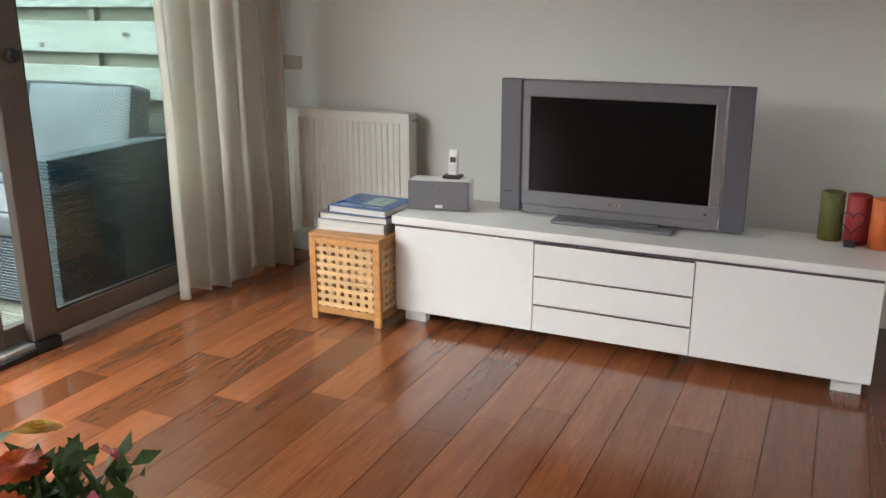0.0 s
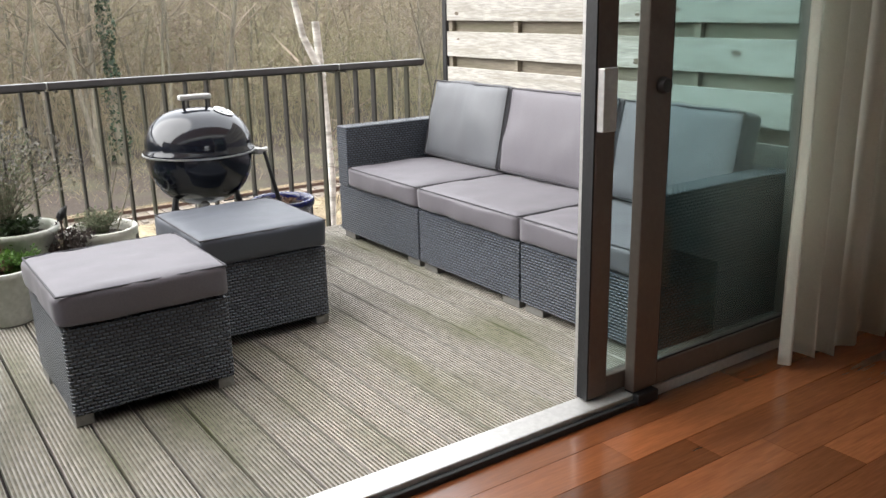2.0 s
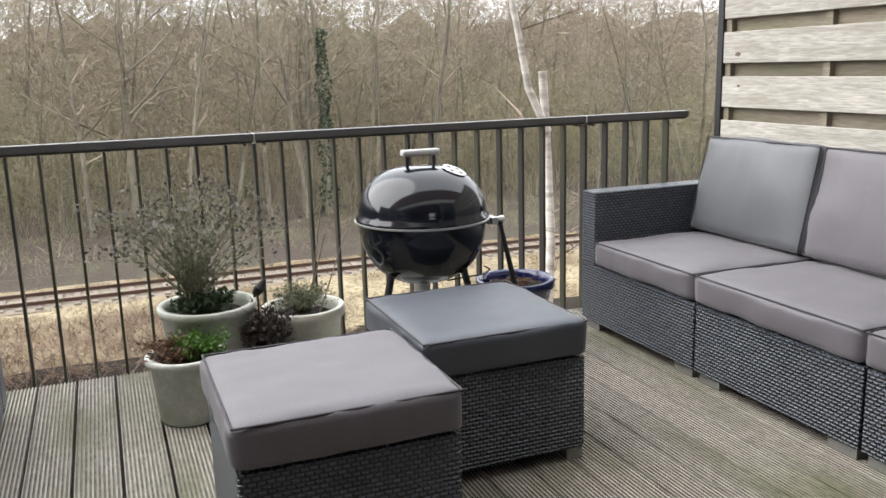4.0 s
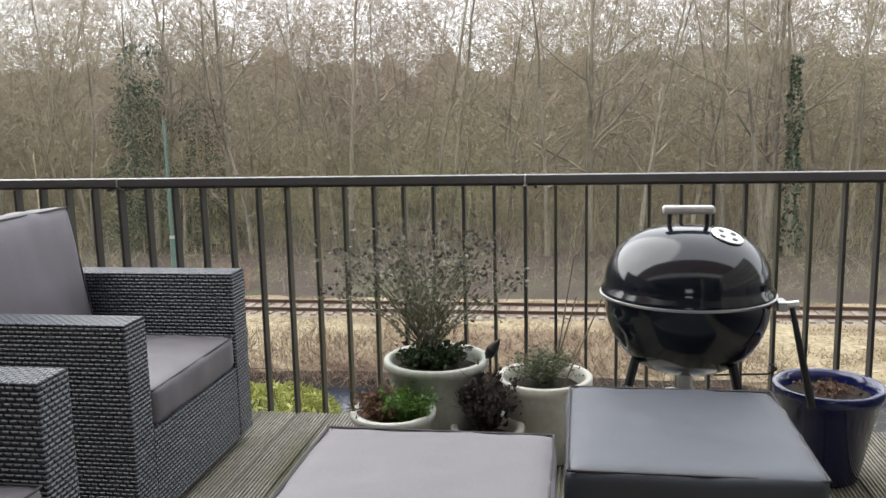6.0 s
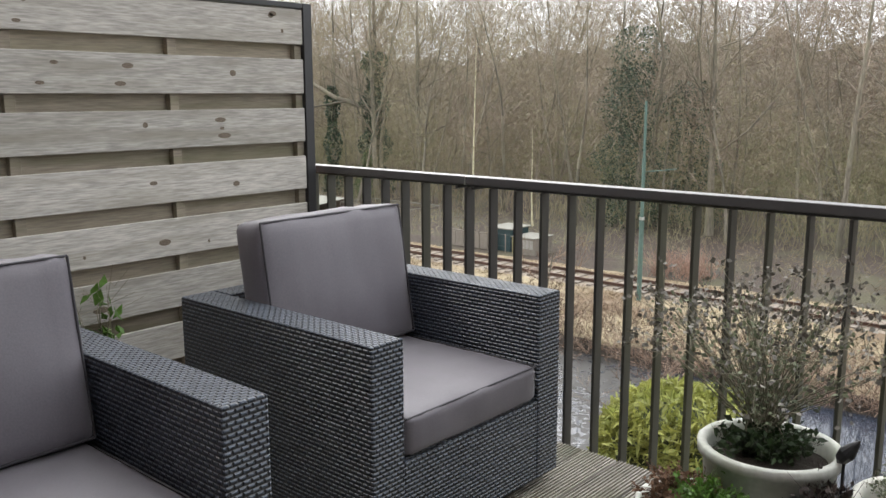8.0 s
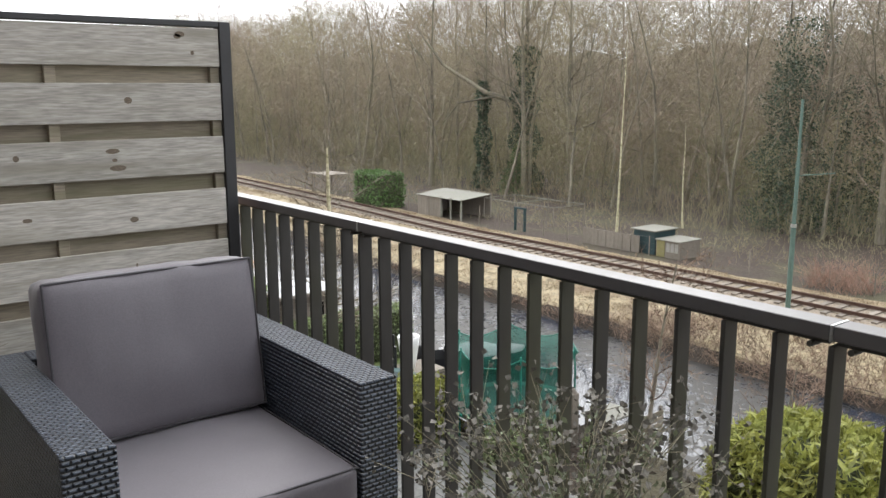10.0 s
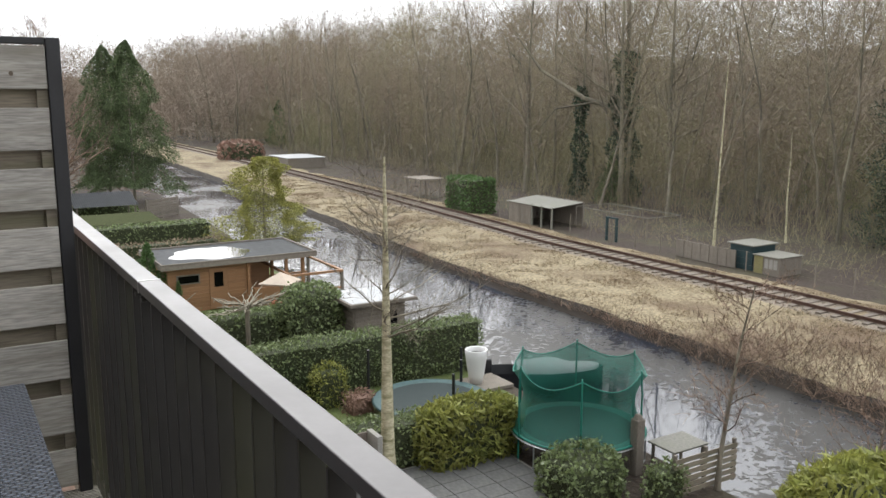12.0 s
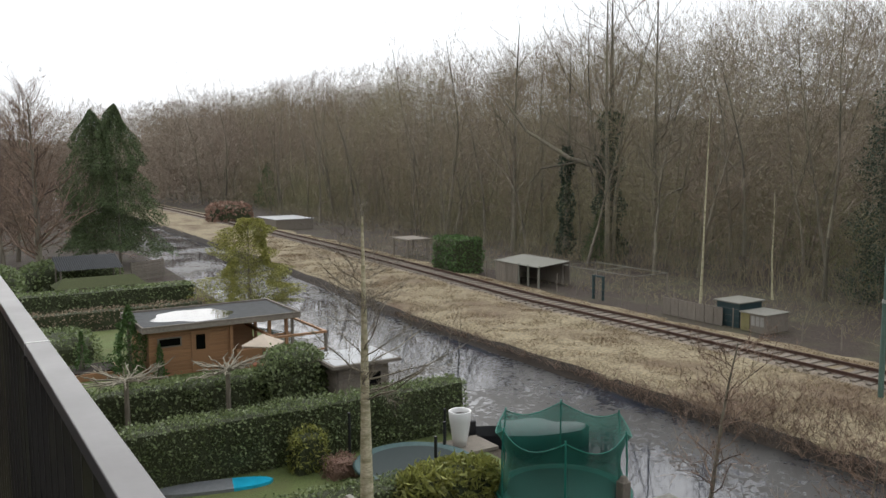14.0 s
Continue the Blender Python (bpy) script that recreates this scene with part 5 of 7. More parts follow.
def strip(profile, y0, y1, step, rough=0.0, seed=0):
    """Ground drawn out along y from (x, z) pairs, slightly uneven."""
    bm = bmesh.new()
    rows = []
    n = max(1, int((y1 - y0) / step))
    for i in range(n + 1):
        y = y0 + (y1 - y0) * i / n
        rows.append([bm.verts.new((x + veer(y) + (rough * 1.5 * noise.noise(Vector((x * 0.3, y * 0.35, seed)))), y, z + rough * noise.noise(Vector((x * 0.5, y * 0.4, seed + 5))))) for x, z in profile])
    for a, b in zip(rows, rows[1:]):
        for i in range(len(profile) - 1):
            bm.faces.new((a[i], b[i], b[i + 1], a[i + 1]))
    bmesh.ops.recalc_face_normals(bm, faces=bm.faces[:])
    return bm


CANAL0, CANAL1 = -21.6, -30.4
setting("ground", strip([(400, G), (CANAL0, G), (CANAL0 - 0.05, G - 1.2), (CANAL1, G - 1.2), (CANAL1 - 0.3, G - 0.4), (-33, G), (-600, G)], -900, 700, 20), LITTER, "wide flat ground covered in brown leaf litter", "ground")
setting("canal_water", strip([(CANAL0 + 0.02, G - 0.4), (CANAL1 - 0.6, G - 0.4)], -400, 300, 4.0), WATER, "still dark canal water with floating debris", "water")
inner = [CANAL1 + 0.16, CANAL1 + 0.06, CANAL1 - 0.12, CANAL1 - 0.5, -31.6, -32.6, -33.8, -35, -36.2, -37.2, -38.4, -39.6, -40.3, -41.2, -42.5]
level = [-0.55, -0.26, -0.02, 0.10, 0.14, 0.17, 0.2, 0.24, 0.28, 0.31, 0.32, 0.31, 0.22, 0.1, -0.05]
bank = setting("embankment", strip([(x, G + z) for x, z in zip(inner, level)], -300, 150, 0.7, 0.10), STRAW, "canal bank of mown straw-coloured grass", "bank")
setting("bank_edge", strip([(CANAL1 + 0.5, G - 0.5), (CANAL1 + 0.32, G - 0.34), (CANAL1 + 0.14, G - 0.16), (CANAL1 - 0.1, G + 0.03)], -300, 150, 0.5, 0.12, 7), PEAT, "dark wet peaty bank edge", "bank")
rng = np.random.default_rng(21)


def blades(n, x0, x1, y0, y1, z, h, rng, near=None):
    p = np.stack([rng.uniform(x0, x1, n), rng.uniform(y0, y1, n), np.zeros(n)], 1)
    clump = np.array([noise.noise(Vector((a * 0.8, b * 0.8, 3))) for a, b in p[:, :2]])
    p = p[clump > -0.15]
    p[:, 2] = np.interp(-p[:, 0], [-x for x in inner], level) + z
    p[:, 0] += np.array([veer(y) for y in p[:, 1]])
    n = len(p)
    tip = p + np.stack([rng.normal(size=n) * h * 0.8, rng.normal(size=n) * h * 0.8, rng.uniform(0.4, 1.0, n) * h], 1)
    w = rng.normal(size=(n, 3)) * np.array([1, 1, 0])
    w = w / (np.linalg.norm(w, axis=1)[:, None] + 1e-9) * 0.016
    v = np.stack([p - w, p + w, tip], 1).reshape(-1, 3)
    return v, np.arange(n * 3).reshape(-1, 3)


grass = fast_mesh("dry_grass", *merge([blades(190000, -42, CANAL1 - 0.3, -90, 30, G - 0.02, 0.15, rng)]), BLADE)
tagged(grass, "tufts of dry straw-coloured grass on the bank", "grass", kind="stuff")

# ---- railway ----
track = tagged(thing("railway_track", "single railway track with rusty rails on worn sleepers", "railway track", (-38.35, 0, G + 0.32)), kind="structure")
setting("track_bed", strip([(-37.0, G + 0.30), (-37.25, G + 0.36), (-39.45, G + 0.36), (-39.7, G + 0.30)], -300, 150, 2.0, 0.02), BALLAST, "sandy gravel bed under the rails", "track bed")
for x in (-0.75, 0.75):
    outline = [(-0.065, 0.10), (-0.065, 0.115), (-0.012, 0.117), (-0.012, 0.20), (-0.037, 0.20), (-0.037, 0.245), (0.037, 0.245), (0.037, 0.20), (0.012, 0.20), (0.012, 0.117), (0.065, 0.115), (0.065, 0.10)]
    part("rail", strip([(x + a, z) for a, z in outline], -300, 150, 4.0), RUST, track, "rusty steel rail")
sl = part("sleeper", box(-1.2, 1.2, -0.12, 0.12, -0.05, 0.095, 0.01, segments=1), SLEEPER, track)
sl.matrix_basis = pose(0, 20, 0)
for i in range(1, 200):
    shared("sleeper", sl.data, track, pose(0.03 * math.sin(i * 7.3) + veer(20 - i * 0.68), 20 - i * 0.68, 0, 0, 0, math.sin(i * 3.1)))
pole = thing("signal_pole", "slim green-grey pole with a side arm beside the railway", "pole", (-36.3, -15.7, G + 0.25))
part("lower_pole", rod((0, 0, 0), (0, 0, 3.6), 0.10, sides=14), POLEG, pole)
part("middle_pole", rod((0, 0, 3.6), (0, 0, 6.2), 0.075, sides=14), POLEG, pole)
part("upper_pole", rod((0, 0, 6.2), (0, 0, 8.55), 0.055, sides=14), POLEG, pole)
part("arm", rod((0, 0, 5.6), (-0.6, 1.2, 5.75), 0.022), POLEG, pole)
part("collar", rod((0, 0, 3.55), (0, 0, 3.68), 0.115, sides=14), STEEL, pole)

# ---- woods ----
woods_rng = np.random.default_rng(31)
kinds = [bare_tree(woods_rng, 19, 0.17, 26, 5, 4, 0.18, 0.30, 0.9, 0.09), bare_tree(woods_rng, 21, 0.20, 24, 6, 4, 0.30, 0.32, 0.8, 0.08), bare_tree(woods_rng, 17, 0.12, 28, 5, 4, 0.12, 0.26, 0.9, 0.10),
         bare_tree(woods_rng, 20, 0.15, 24, 5, 4, 0.35, 0.28, 1.0, 0.08), bare_tree(woods_rng, 14, 0.10, 30, 5, 4, 0.08, 0.30, 0.7, 0.11)]
for tr, cr in kinds:
    cr[:, 6:8] = np.maximum(cr[:, 6:8], 0.010)
front = []
for k, (tr, cr) in enumerate(kinds):
    th = thing("woodland_tree", "tall leafless deciduous tree at the edge of the woods", "tree", (-50, -60, G), 0, "trees of the woods")
    fast_mesh("trunk", *tubes(tr, 7), BARK, th, smooth=True)
    fast_mesh("crown", *branch_mesh(cr), TWIGD, th)
    front.append(th)
for i in range(46):
    y = 48 - i * 3.6 + woods_rng.uniform(-1, 1)
    x = -53.5 - woods_rng.uniform(0, 8) - (3 if i % 3 == 0 else 0)
    s = woods_rng.uniform(0.6, 1.0)
    m = pose(x, y, G, woods_rng.uniform(-3, 3), woods_rng.uniform(-3, 3), woods_rng.uniform(0, 360))
    t_ = front[i] if i < 5 else copy_thing(front[i % 5], m)
    t_.matrix_basis = m
    t_.scale = (s, s, s)
trunks, crowns = [], []
for row, (x0, x1, n, share) in enumerate(((-53, -62, 90, 0.6), (-62, -76, 110, 0.55), (-76, -104, 140, 0.6))):
    for i in range(n):
        y = 60 - (i + woods_rng.random()) * (60 + 230 + row * 30) / n
        tr, cr = kinds[woods_rng.integers(0, 5)]
        keep = cr[woods_rng.random(len(cr)) < share]
        at, a, s = np.array([woods_rng.uniform(x1, x0), y, G]), woods_rng.uniform(0, 6.28), woods_rng.uniform(0.8, 1.1)
        trunks.append(moved(tr, at, a, s)), crowns.append(moved(keep, at, a, s))
fast = fast_mesh("woods_trunks", *tubes(np.concatenate(trunks), 5), BARK, smooth=True)
tagged(fast, "many grey-green trunks deep in the leafless woods", "woods", kind="stuff")
cr_all = np.concatenate(crowns)
cr_all[:, 6:8] = np.maximum(cr_all[:, 6:8], 0.016)
fast = fast_mesh("woods_branches", *branch_mesh(cr_all, 0.035), TWIG)
tagged(fast, "grey-brown leafless branches of the woods", "woods", kind="stuff")


def brush(n, area, h, rng, r=0.012, lean=0.35, base=G):
    """Thin upright shoots with side shoots, strewn over an area."""
    x0, x1, y0, y1 = area
    p = np.stack([rng.uniform(x0, x1, n), rng.uniform(y0, y1, n), np.full(n, base)], 1)
    d = np.stack([rng.normal(size=n) * lean, rng.normal(size=n) * lean, np.ones(n)], 1)
    hh = h * rng.uniform(0.4, 1.0, n)
    q = p + d * hh[:, None] * 0.55
    d2 = d + rng.normal(size=(n, 3)) * 0.35
    q2 = q + d2 * hh[:, None] * 0.45
    out = [np.concatenate([p, q, np.full((n, 1), r), np.full((n, 1), r * 0.7)], 1), np.concatenate([q, q2, np.full((n, 1), r * 0.7), np.full((n, 1), r * 0.35)], 1)]
    for _ in range(3):
        f = rng.uniform(0.3, 1.0, (n, 1))
        s = p + (q - p) * f
        e = s + (d * 0.6 + rng.normal(size=(n, 3)) * 0.5) * hh[:, None] * 0.35
        out.append(np.concatenate([s, e, np.full((n, 1), r * 0.6), np.full((n, 1), r * 0.3)], 1))
    return np.concatenate(out)


def haze(n, area, z0, z1, length, r, rng, power=1.0, thin=-0.12):
    """Fine pointed shoots of the crowns, all over the woods' volume, in clouds with gaps."""
    x0, x1, y0, y1 = area
    p = np.stack([rng.uniform(x0, x1, n), rng.uniform(y0, y1, n), z0 + (z1 - z0) * rng.random(n) ** power], 1)
    cl = np.array([noise.noise(Vector((a[0] * 0.20, a[1] * 0.20, a[2] * 0.13))) for a in p]) - 0.35 * ((p[:, 2] - z0) / (z1 - z0)) ** 3
    p = p[cl > thin]
    n = len(p)
    f = np.clip((p[:, 2] - z0) / (z1 - z0), 0, 1)[:, None]
    d = rng.normal(size=(n, 3)) * np.array([0.75, 0.75, 0.55]) * (1 - 0.4 * f ** 2) + np.array([0, 0, 1.0]) * (0.30 + 0.55 * f ** 4)
    q = p + d * length * rng.uniform(0.4, 1.0, n)[:, None]
    w = np.cross(d, rng.normal(size=(n, 3)))
    w = w / (np.linalg.norm(w, axis=1)[:, None] + 1e-9) * r * (1 - 0.5 * f)
    return np.stack([p - w, p + w, q], 1).reshape(-1, 3), np.arange(n * 3).reshape(-1, 3)


mossy_haze = merge([haze(75000, (-68, -54.5, -150, 52), G + 0.6, G + 8, 1.1, 0.014, woods_rng, 1.4, -0.1), haze(60000, (-84, -62, -190, 56), G + 0.5, G + 9, 1.6, 0.022, woods_rng, 1.2, -0.15)])
tagged(fast_mesh("mossy_brush", *mossy_haze, MOSSTWIG), "green mossy brushwood low in the woods", "undergrowth", kind="stuff")
b_ = np.concatenate([brush(5200, (-56, -44.5, -85, 30), 0.55, woods_rng, 0.011, 0.9), brush(500, (-56, -46, -85, 30), 1.6, woods_rng, 0.010, 0.5), brush(2600, (-60, -53.5, -130, 50), 3.0, woods_rng, 0.012), brush(4200, (-78, -57, -190, 55), 6.5, woods_rng, 0.018), brush(2500, (-100, -75, -230, 55), 8, woods_rng, 0.03)])
tagged(fast_mesh("undergrowth", *branch_mesh(b_, 0.011), TWIGO), "dense leafless brushwood under the trees", "undergrowth", kind="stuff")
near_haze = merge([haze(90000, (-57, -53.5, -120, 55), G + 2.5, G + 18, 1.3, 0.010, woods_rng, 0.8, -0.05), haze(240000, (-71, -55, -150, 55), G + 1.5, G + 20, 1.4, 0.012, woods_rng, 0.8, -0.12), haze(190000, (-85, -67, -200, 58), G + 2, G + 23, 1.9, 0.022, woods_rng, 0.75, -0.2)])
tagged(fast_mesh("fine_twigs", *near_haze, TWIGO), "haze of fine olive-brown twigs through the woods", "woods", kind="stuff")
far_haze = merge([haze(250000, (-104, -76, -300, 60), G + 3, G + 26, 2.4, 0.034, woods_rng, 0.7, -0.25), haze(110000, (-112, -60, -420, -170), G + 1, G + 25, 3.0, 0.055, woods_rng, 0.8, -0.25), haze(120000, (-62, 25, -235, -150), G + 0.5, G + 19, 2.6, 0.05, woods_rng, 0.9, -0.25)])
veil = haze(190000, (-122, -100, -420, 90), G + 2, G + 25, 3.4, 0.085, woods_rng, 0.75, -0.35)
tagged(fast_mesh("distant_twigs", *veil, FARWOOD), "distant grey-brown crowns of the woods", "woods", kind="stuff")
tagged(fast_mesh("far_twigs", *far_haze, TWIG), "grey-brown haze of far twigs", "woods", kind="stuff")


def far_woods():
    """A distant, uneven mass of trees that closes the view."""
    bm = bmesh.new()
    rows = []
    line = [(-108 + 6 * math.sin(i * 0.3), 90 - i * 1.0) for i in range(495)] + [(-108 + i * 1.5, -405 - 2 * math.sin(i)) for i in range(1, 120)]
    for x, y in line:
        top = 15.0 + 2.0 * noise.noise(Vector((x * 0.05, y * 0.05, 0))) + 2.0 * noise.noise(Vector((x * 0.31, y * 0.31, 4))) + 3.5 * noise.noise(Vector((x * 1.7, y * 1.7, 9)))
        rows.append([bm.verts.new((x - 5 * f, y, G + top * f)) for f in (0, 0.25, 0.5, 0.75, 1.0)] + [bm.verts.new((x - 14, y, G + top * 0.9))])
    for a, b in zip(rows, rows[1:]):
        for i in range(5):
            bm.faces.new((a[i], b[i], b[i + 1], a[i + 1]))
    return bm


setting("backdrop", far_woods(), FARWOOD, "far grey-brown mass of leafless woodland", "woods")


# ---- trees of their own ----
def single_tree(name, at, label, rods, bark, twig, turn=0.0, sides=7):
    t = thing(name, label, "tree", at, turn)
    fast_mesh("trunk", *tubes(rods[0], sides), bark, t, smooth=True)
    if len(rods[1]):
        fast_mesh("crown", *branch_mesh(rods[1], 0.012), twig, t)
    return t


tree_rng = np.random.default_rng(41)
stem, spray = bare_tree(np.random.default_rng(5), 7.9, 0.185, 32, 9, 10, 0.45, 0.34, 0.3, 0.012)
spray[:, 6:8] *= 0.6
single_tree("birch_tree", (-14.9, -15.25, G), "slender birch with a stubby pruned crown in the garden", (stem, spray), BIRCH, TWIGD)
broad_rng = np.random.default_rng(77)
for x, y, h in ((-12.2, -77.0, 14.5), (-13.8, -82.0, 15.5), (-15.2, -78.5, 14.8), (-10.6, -80.0, 15.2)):
    single_tree("broad_tree", (x, y, G), "bare brown tree with a dense twiggy crown past the gardens", bare_tree(broad_rng, h, 0.17, 44, 9, 8, 0.12, 0.34, 0.7, 0.02), BARK, TWIGR)
for x, y, h in ((-57.0, -53.0, 24), (-60.0, -50.5, 24), (-56.5, -21.5, 22), (-56.0, 2.0, 21), (-55.5, 12.5, 20), (-55.0, -64.0, 21)):
    single_tree("forest_tree", (x, y, G), "tall dark bare tree with wide arching limbs before the woods", bare_tree(broad_rng, h, 0.26, 17, 7, 6, 0.22, 0.46, 0.75, 0.035), BARK, TWIGD)
single_tree("small_tree", (-21.5, -10.9, G), "small bare tree leaning over the water", bare_tree(np.random.default_rng(8), 4.9, 0.06, 18, 8, 8, 0.25, 0.48, 0.45, 0.05), BARK, TWIGR)
single_tree("small_tree", (-24.6, -9.0, G - 0.5), "bare bush hanging over the canal", bare_tree(tree_rng, 2.6, 0.05, 18, 7, 6, 0.1, 0.8, 0.3, 0.05), BARK, TWIGR)
single_tree("birch_tree", (-47.5, -34.2, G), "thin white-stemmed birch at the edge of the woods", bare_tree(tree_rng, 12.5, 0.075, 20, 5, 5, 0.4, 0.16, 1.2, 0.01), BIRCH, TWIGR)
single_tree("birch_tree", (-52.4, -32.7, G), "leaning pale birch by the huts", bare_tree(tree_rng, 7, 0.06, 18, 5, 5, 0.35, 0.18, 1.2, 0.06), BIRCH, TWIG)
single_tree("birch_tree", (-73, -166, G), "far white birch before the woods", bare_tree(tree_rng, 19, 0.2, 20, 4, 4, 0.5, 0.14, 1.2, 0.01), BIRCH, TWIG)
single_tree("broad_tree", (-13.7, -66, G), "large bare garden tree with fine reddish twigs", bare_tree(tree_rng, 13.5, 0.28, 44, 9, 8, 0.12, 0.36, 0.8, 0.02), BARK, TWIGR)
single_tree("broad_tree", (-10.2, -78, G), "tall bare tree behind the gardens", bare_tree(tree_rng, 17, 0.28, 34, 7, 7, 0.2, 0.3, 0.9, 0.02), BARK, TWIGR)
cut = []
p = np.array([0.05, -0.03, 0.0])
for k in range(10):
    q = np.array([0.05 * math.sin(k * 1.3), 0.04 * math.cos(k * 1.7), 8.92 * (k + 1) / 10])
    cut.append((*p, *q, 0.066 - 0.002 * k, 0.064 - 0.002 * k))
    p = q
fork = [(0.0, 0.0, 8.3, 0.0, -0.22, 8.75, 0.045, 0.04), (0.0, -0.22, 8.75, 0.05, -0.42, 9.6, 0.04, 0.032), (0.05, -0.42, 9.6, 0.0, -0.75, 10.6, 0.032, 0.022), (0.0, -0.75, 10.6, 0.1, -0.9, 12.0, 0.022, 0.012)]
thin = []
for k in range(26):
    z, a = tree_rng.uniform(4.5, 9.5), tree_rng.uniform(0, 6.28)
    e = np.array([math.cos(a), math.sin(a), 0.5]) * tree_rng.uniform(0.3, 0.9)
    thin.append((0, 0 if z < 8.4 else -0.3, z, e[0], e[1], z + e[2], 0.009, 0.004))
    for _ in range(4):
        f, g = tree_rng.uniform(0.3, 1.0), tree_rng.normal(size=3) * 0.2
        thin.append((e[0] * f, e[1] * f, z + e[2] * f, e[0] * f + g[0], e[1] * f + g[1], z + e[2] * f + abs(g[2]), 0.005, 0.0025))
single_tree("birch_tree", (-10.06, 4.73, G), "white birch trunk with a sawn-off top beside the railing", (np.array(cut + fork), np.array(thin)), WHITEBIRCH, TWIG)

# ivy-clad oak with a long side limb
oak = thing("ivy_clad_tree", "large tree wrapped in dark ivy with a long side limb", "tree", (-59.0, -55.0, G))
tr, cr = bare_tree(tree_rng, 23, 0.45, 26, 6, 5, 0.45, 0.24, 1.0, 0.012)
limb = [(0, 0, 7.8, 2.2, -2.9, 8.9, 0.26, 0.20), (2.2, -2.9, 8.9, 4.6, -6.2, 11.4, 0.20, 0.13), (4.6, -6.2, 11.4, 6.0, -8.4, 14.8, 0.13, 0.05), (1.6, -2.1, 8.6, 4.4, -4.2, 8.0, 0.12, 0.06), (4.4, -4.2, 8.0, 5.4, -5.2, 6.2, 0.06, 0.03)]
fast_mesh("trunk", *tubes(np.concatenate([tr, np.array(limb)]), 8), BARK, oak, smooth=True)
fast_mesh("crown", *branch_mesh(cr), TWIG, oak)


def ivy_on(parent, height, r, n, rng, size=0.22):
    z = rng.uniform(0.2, height, n)
    a = rng.uniform(0, 2 * np.pi, n)
    rr = r * (1.25 - 0.45 * z / height) * rng.uniform(0.6, 1.25, n) * (1 + 0.3 * np.sin(z * 1.7))
    pts_ = np.stack([rr * np.cos(a), rr * np.sin(a), z], 1)
    fast_mesh("ivy", *leaf_cards(pts_, size, rng, aspect=0.9), IVY, parent, "dark green ivy")


ivy_on(oak, 13.0, 0.95, 6500, tree_rng)
second = single_tree("ivy_clad_tree", (-57.0, -58.6, G), "tree with an ivy-covered trunk", bare_tree(tree_rng, 19, 0.28, 20, 5, 4, 0.5, 0.2, 1.0, 0.012), BARK, TWIG)
ivy_on(second, 10.0, 0.55, 2400, tree_rng)


third = single_tree("ivy_clad_tree", (-55, 13.6, G), "tall tree with ivy high up its trunk", bare_tree(tree_rng, 18, 0.25, 20, 5, 4, 0.4, 0.24, 1.0, 0.012), BARK, TWIG)
ivy_on(third, 11.5, 0.4, 1100, tree_rng)
for dy, h_ in ((0.0, 13.5), (2.6, 10.0), (-2.4, 11.0)):
    green = single_tree("ivy_clad_tree", (-56 - abs(dy), -26.8 + dy, G), "tree overgrown with dark green ivy to its crown", bare_tree(tree_rng, 17, 0.25, 22, 5, 4, 0.3, 0.26, 0.9, 0.02), BARK, TWIG)
    ivy_on(green, h_, 1.5, 6500, tree_rng, 0.13)


def conifer(name, at, h, r, mat, label, rng, n=9000, size=0.22, droop=-0.3, low=0.06, power=0.8, stem=0.14):
    c = thing(name, label, "conifer", at)
    part("trunk", rod((0, 0, 0), (0, 0, h * 0.95), stem, r2=0.02), BARK, c)
    z = low * h + (h * (1 - low)) * rng.random(n) ** 1.25
    lobes = rng.uniform(0, 2 * np.pi, 46)
    lz = rng.uniform(0, 1, 46)
    a = rng.uniform(0, 2 * np.pi, n)
    f = (h - z) / (h * (1 - low))
    edge = r * np.clip(f, 0, 1) ** power
    bump_ = np.ones(n) * 0.80
    for la, l_ in zip(lobes, lz):
        d = np.abs((a - la + np.pi) % (2 * np.pi) - np.pi)
        bump_ = np.maximum(bump_, 1.12 * np.exp(-(d / 0.42) ** 2 - ((z / h - l_) / 0.07) ** 2) + 0.70)
    rr = edge * bump_ * rng.uniform(0.55, 1.0, n) ** 0.6 * 0.8
    p = np.stack([rr * np.cos(a), rr * np.sin(a), z + droop * rr * 0.4], 1)
    lean = np.stack([np.cos(a), np.sin(a), np.full(n, droop)], 1)
    v, f_ = leaf_cards(p, size, rng, lean=lean, aspect=0.4)
    fast_mesh("foliage", v, f_, mat, c)
    return c


conifer("conifer_tree", (-21.0, -74.5, G), 13.7, 3.4, CONIFER, "tall dark green conifer at the end of the gardens", tree_rng, 42000, 0.17, -0.9, 0.17, 0.55)
conifer("conifer_tree", (-19.4, -76.5, G), 13.3, 3.2, CONIFER, "tall dark green conifer beside its taller neighbour", tree_rng, 32000, 0.17, -0.9, 0.17, 0.55)
conifer("golden_conifer", (-22.9, -46.7, G), 5.6, 2.6, GOLDCON, "round-topped golden-green conifer by the canal", tree_rng, 26000, 0.13, 0.3, 0.05, 0.40)
conifer("blue_spruce", (-62, -150, G), 8, 2.6, CONIFER, "dark blue-green spruce far down the line", tree_rng, 3500, 0.5)
conifer("young_spruce", (-56.9, -54.0, G), 4.4, 1.5, CONIFER, "young dark spruce under the ivy tree", tree_rng, 2500, 0.22)
conifer("garden_conifer", (-13.6, -34.9, G), 3.1, 1.0, BOXGREEN, "pointed green conifer before the cabin", tree_rng, 4000, 0.14, 0.5)
conifer("garden_conifer", (-14.6, -33.9, G), 1.5, 0.3, BOXGREEN, "small slim conifer before the cabin", tree_rng, 1200, 0.1, 0.8)
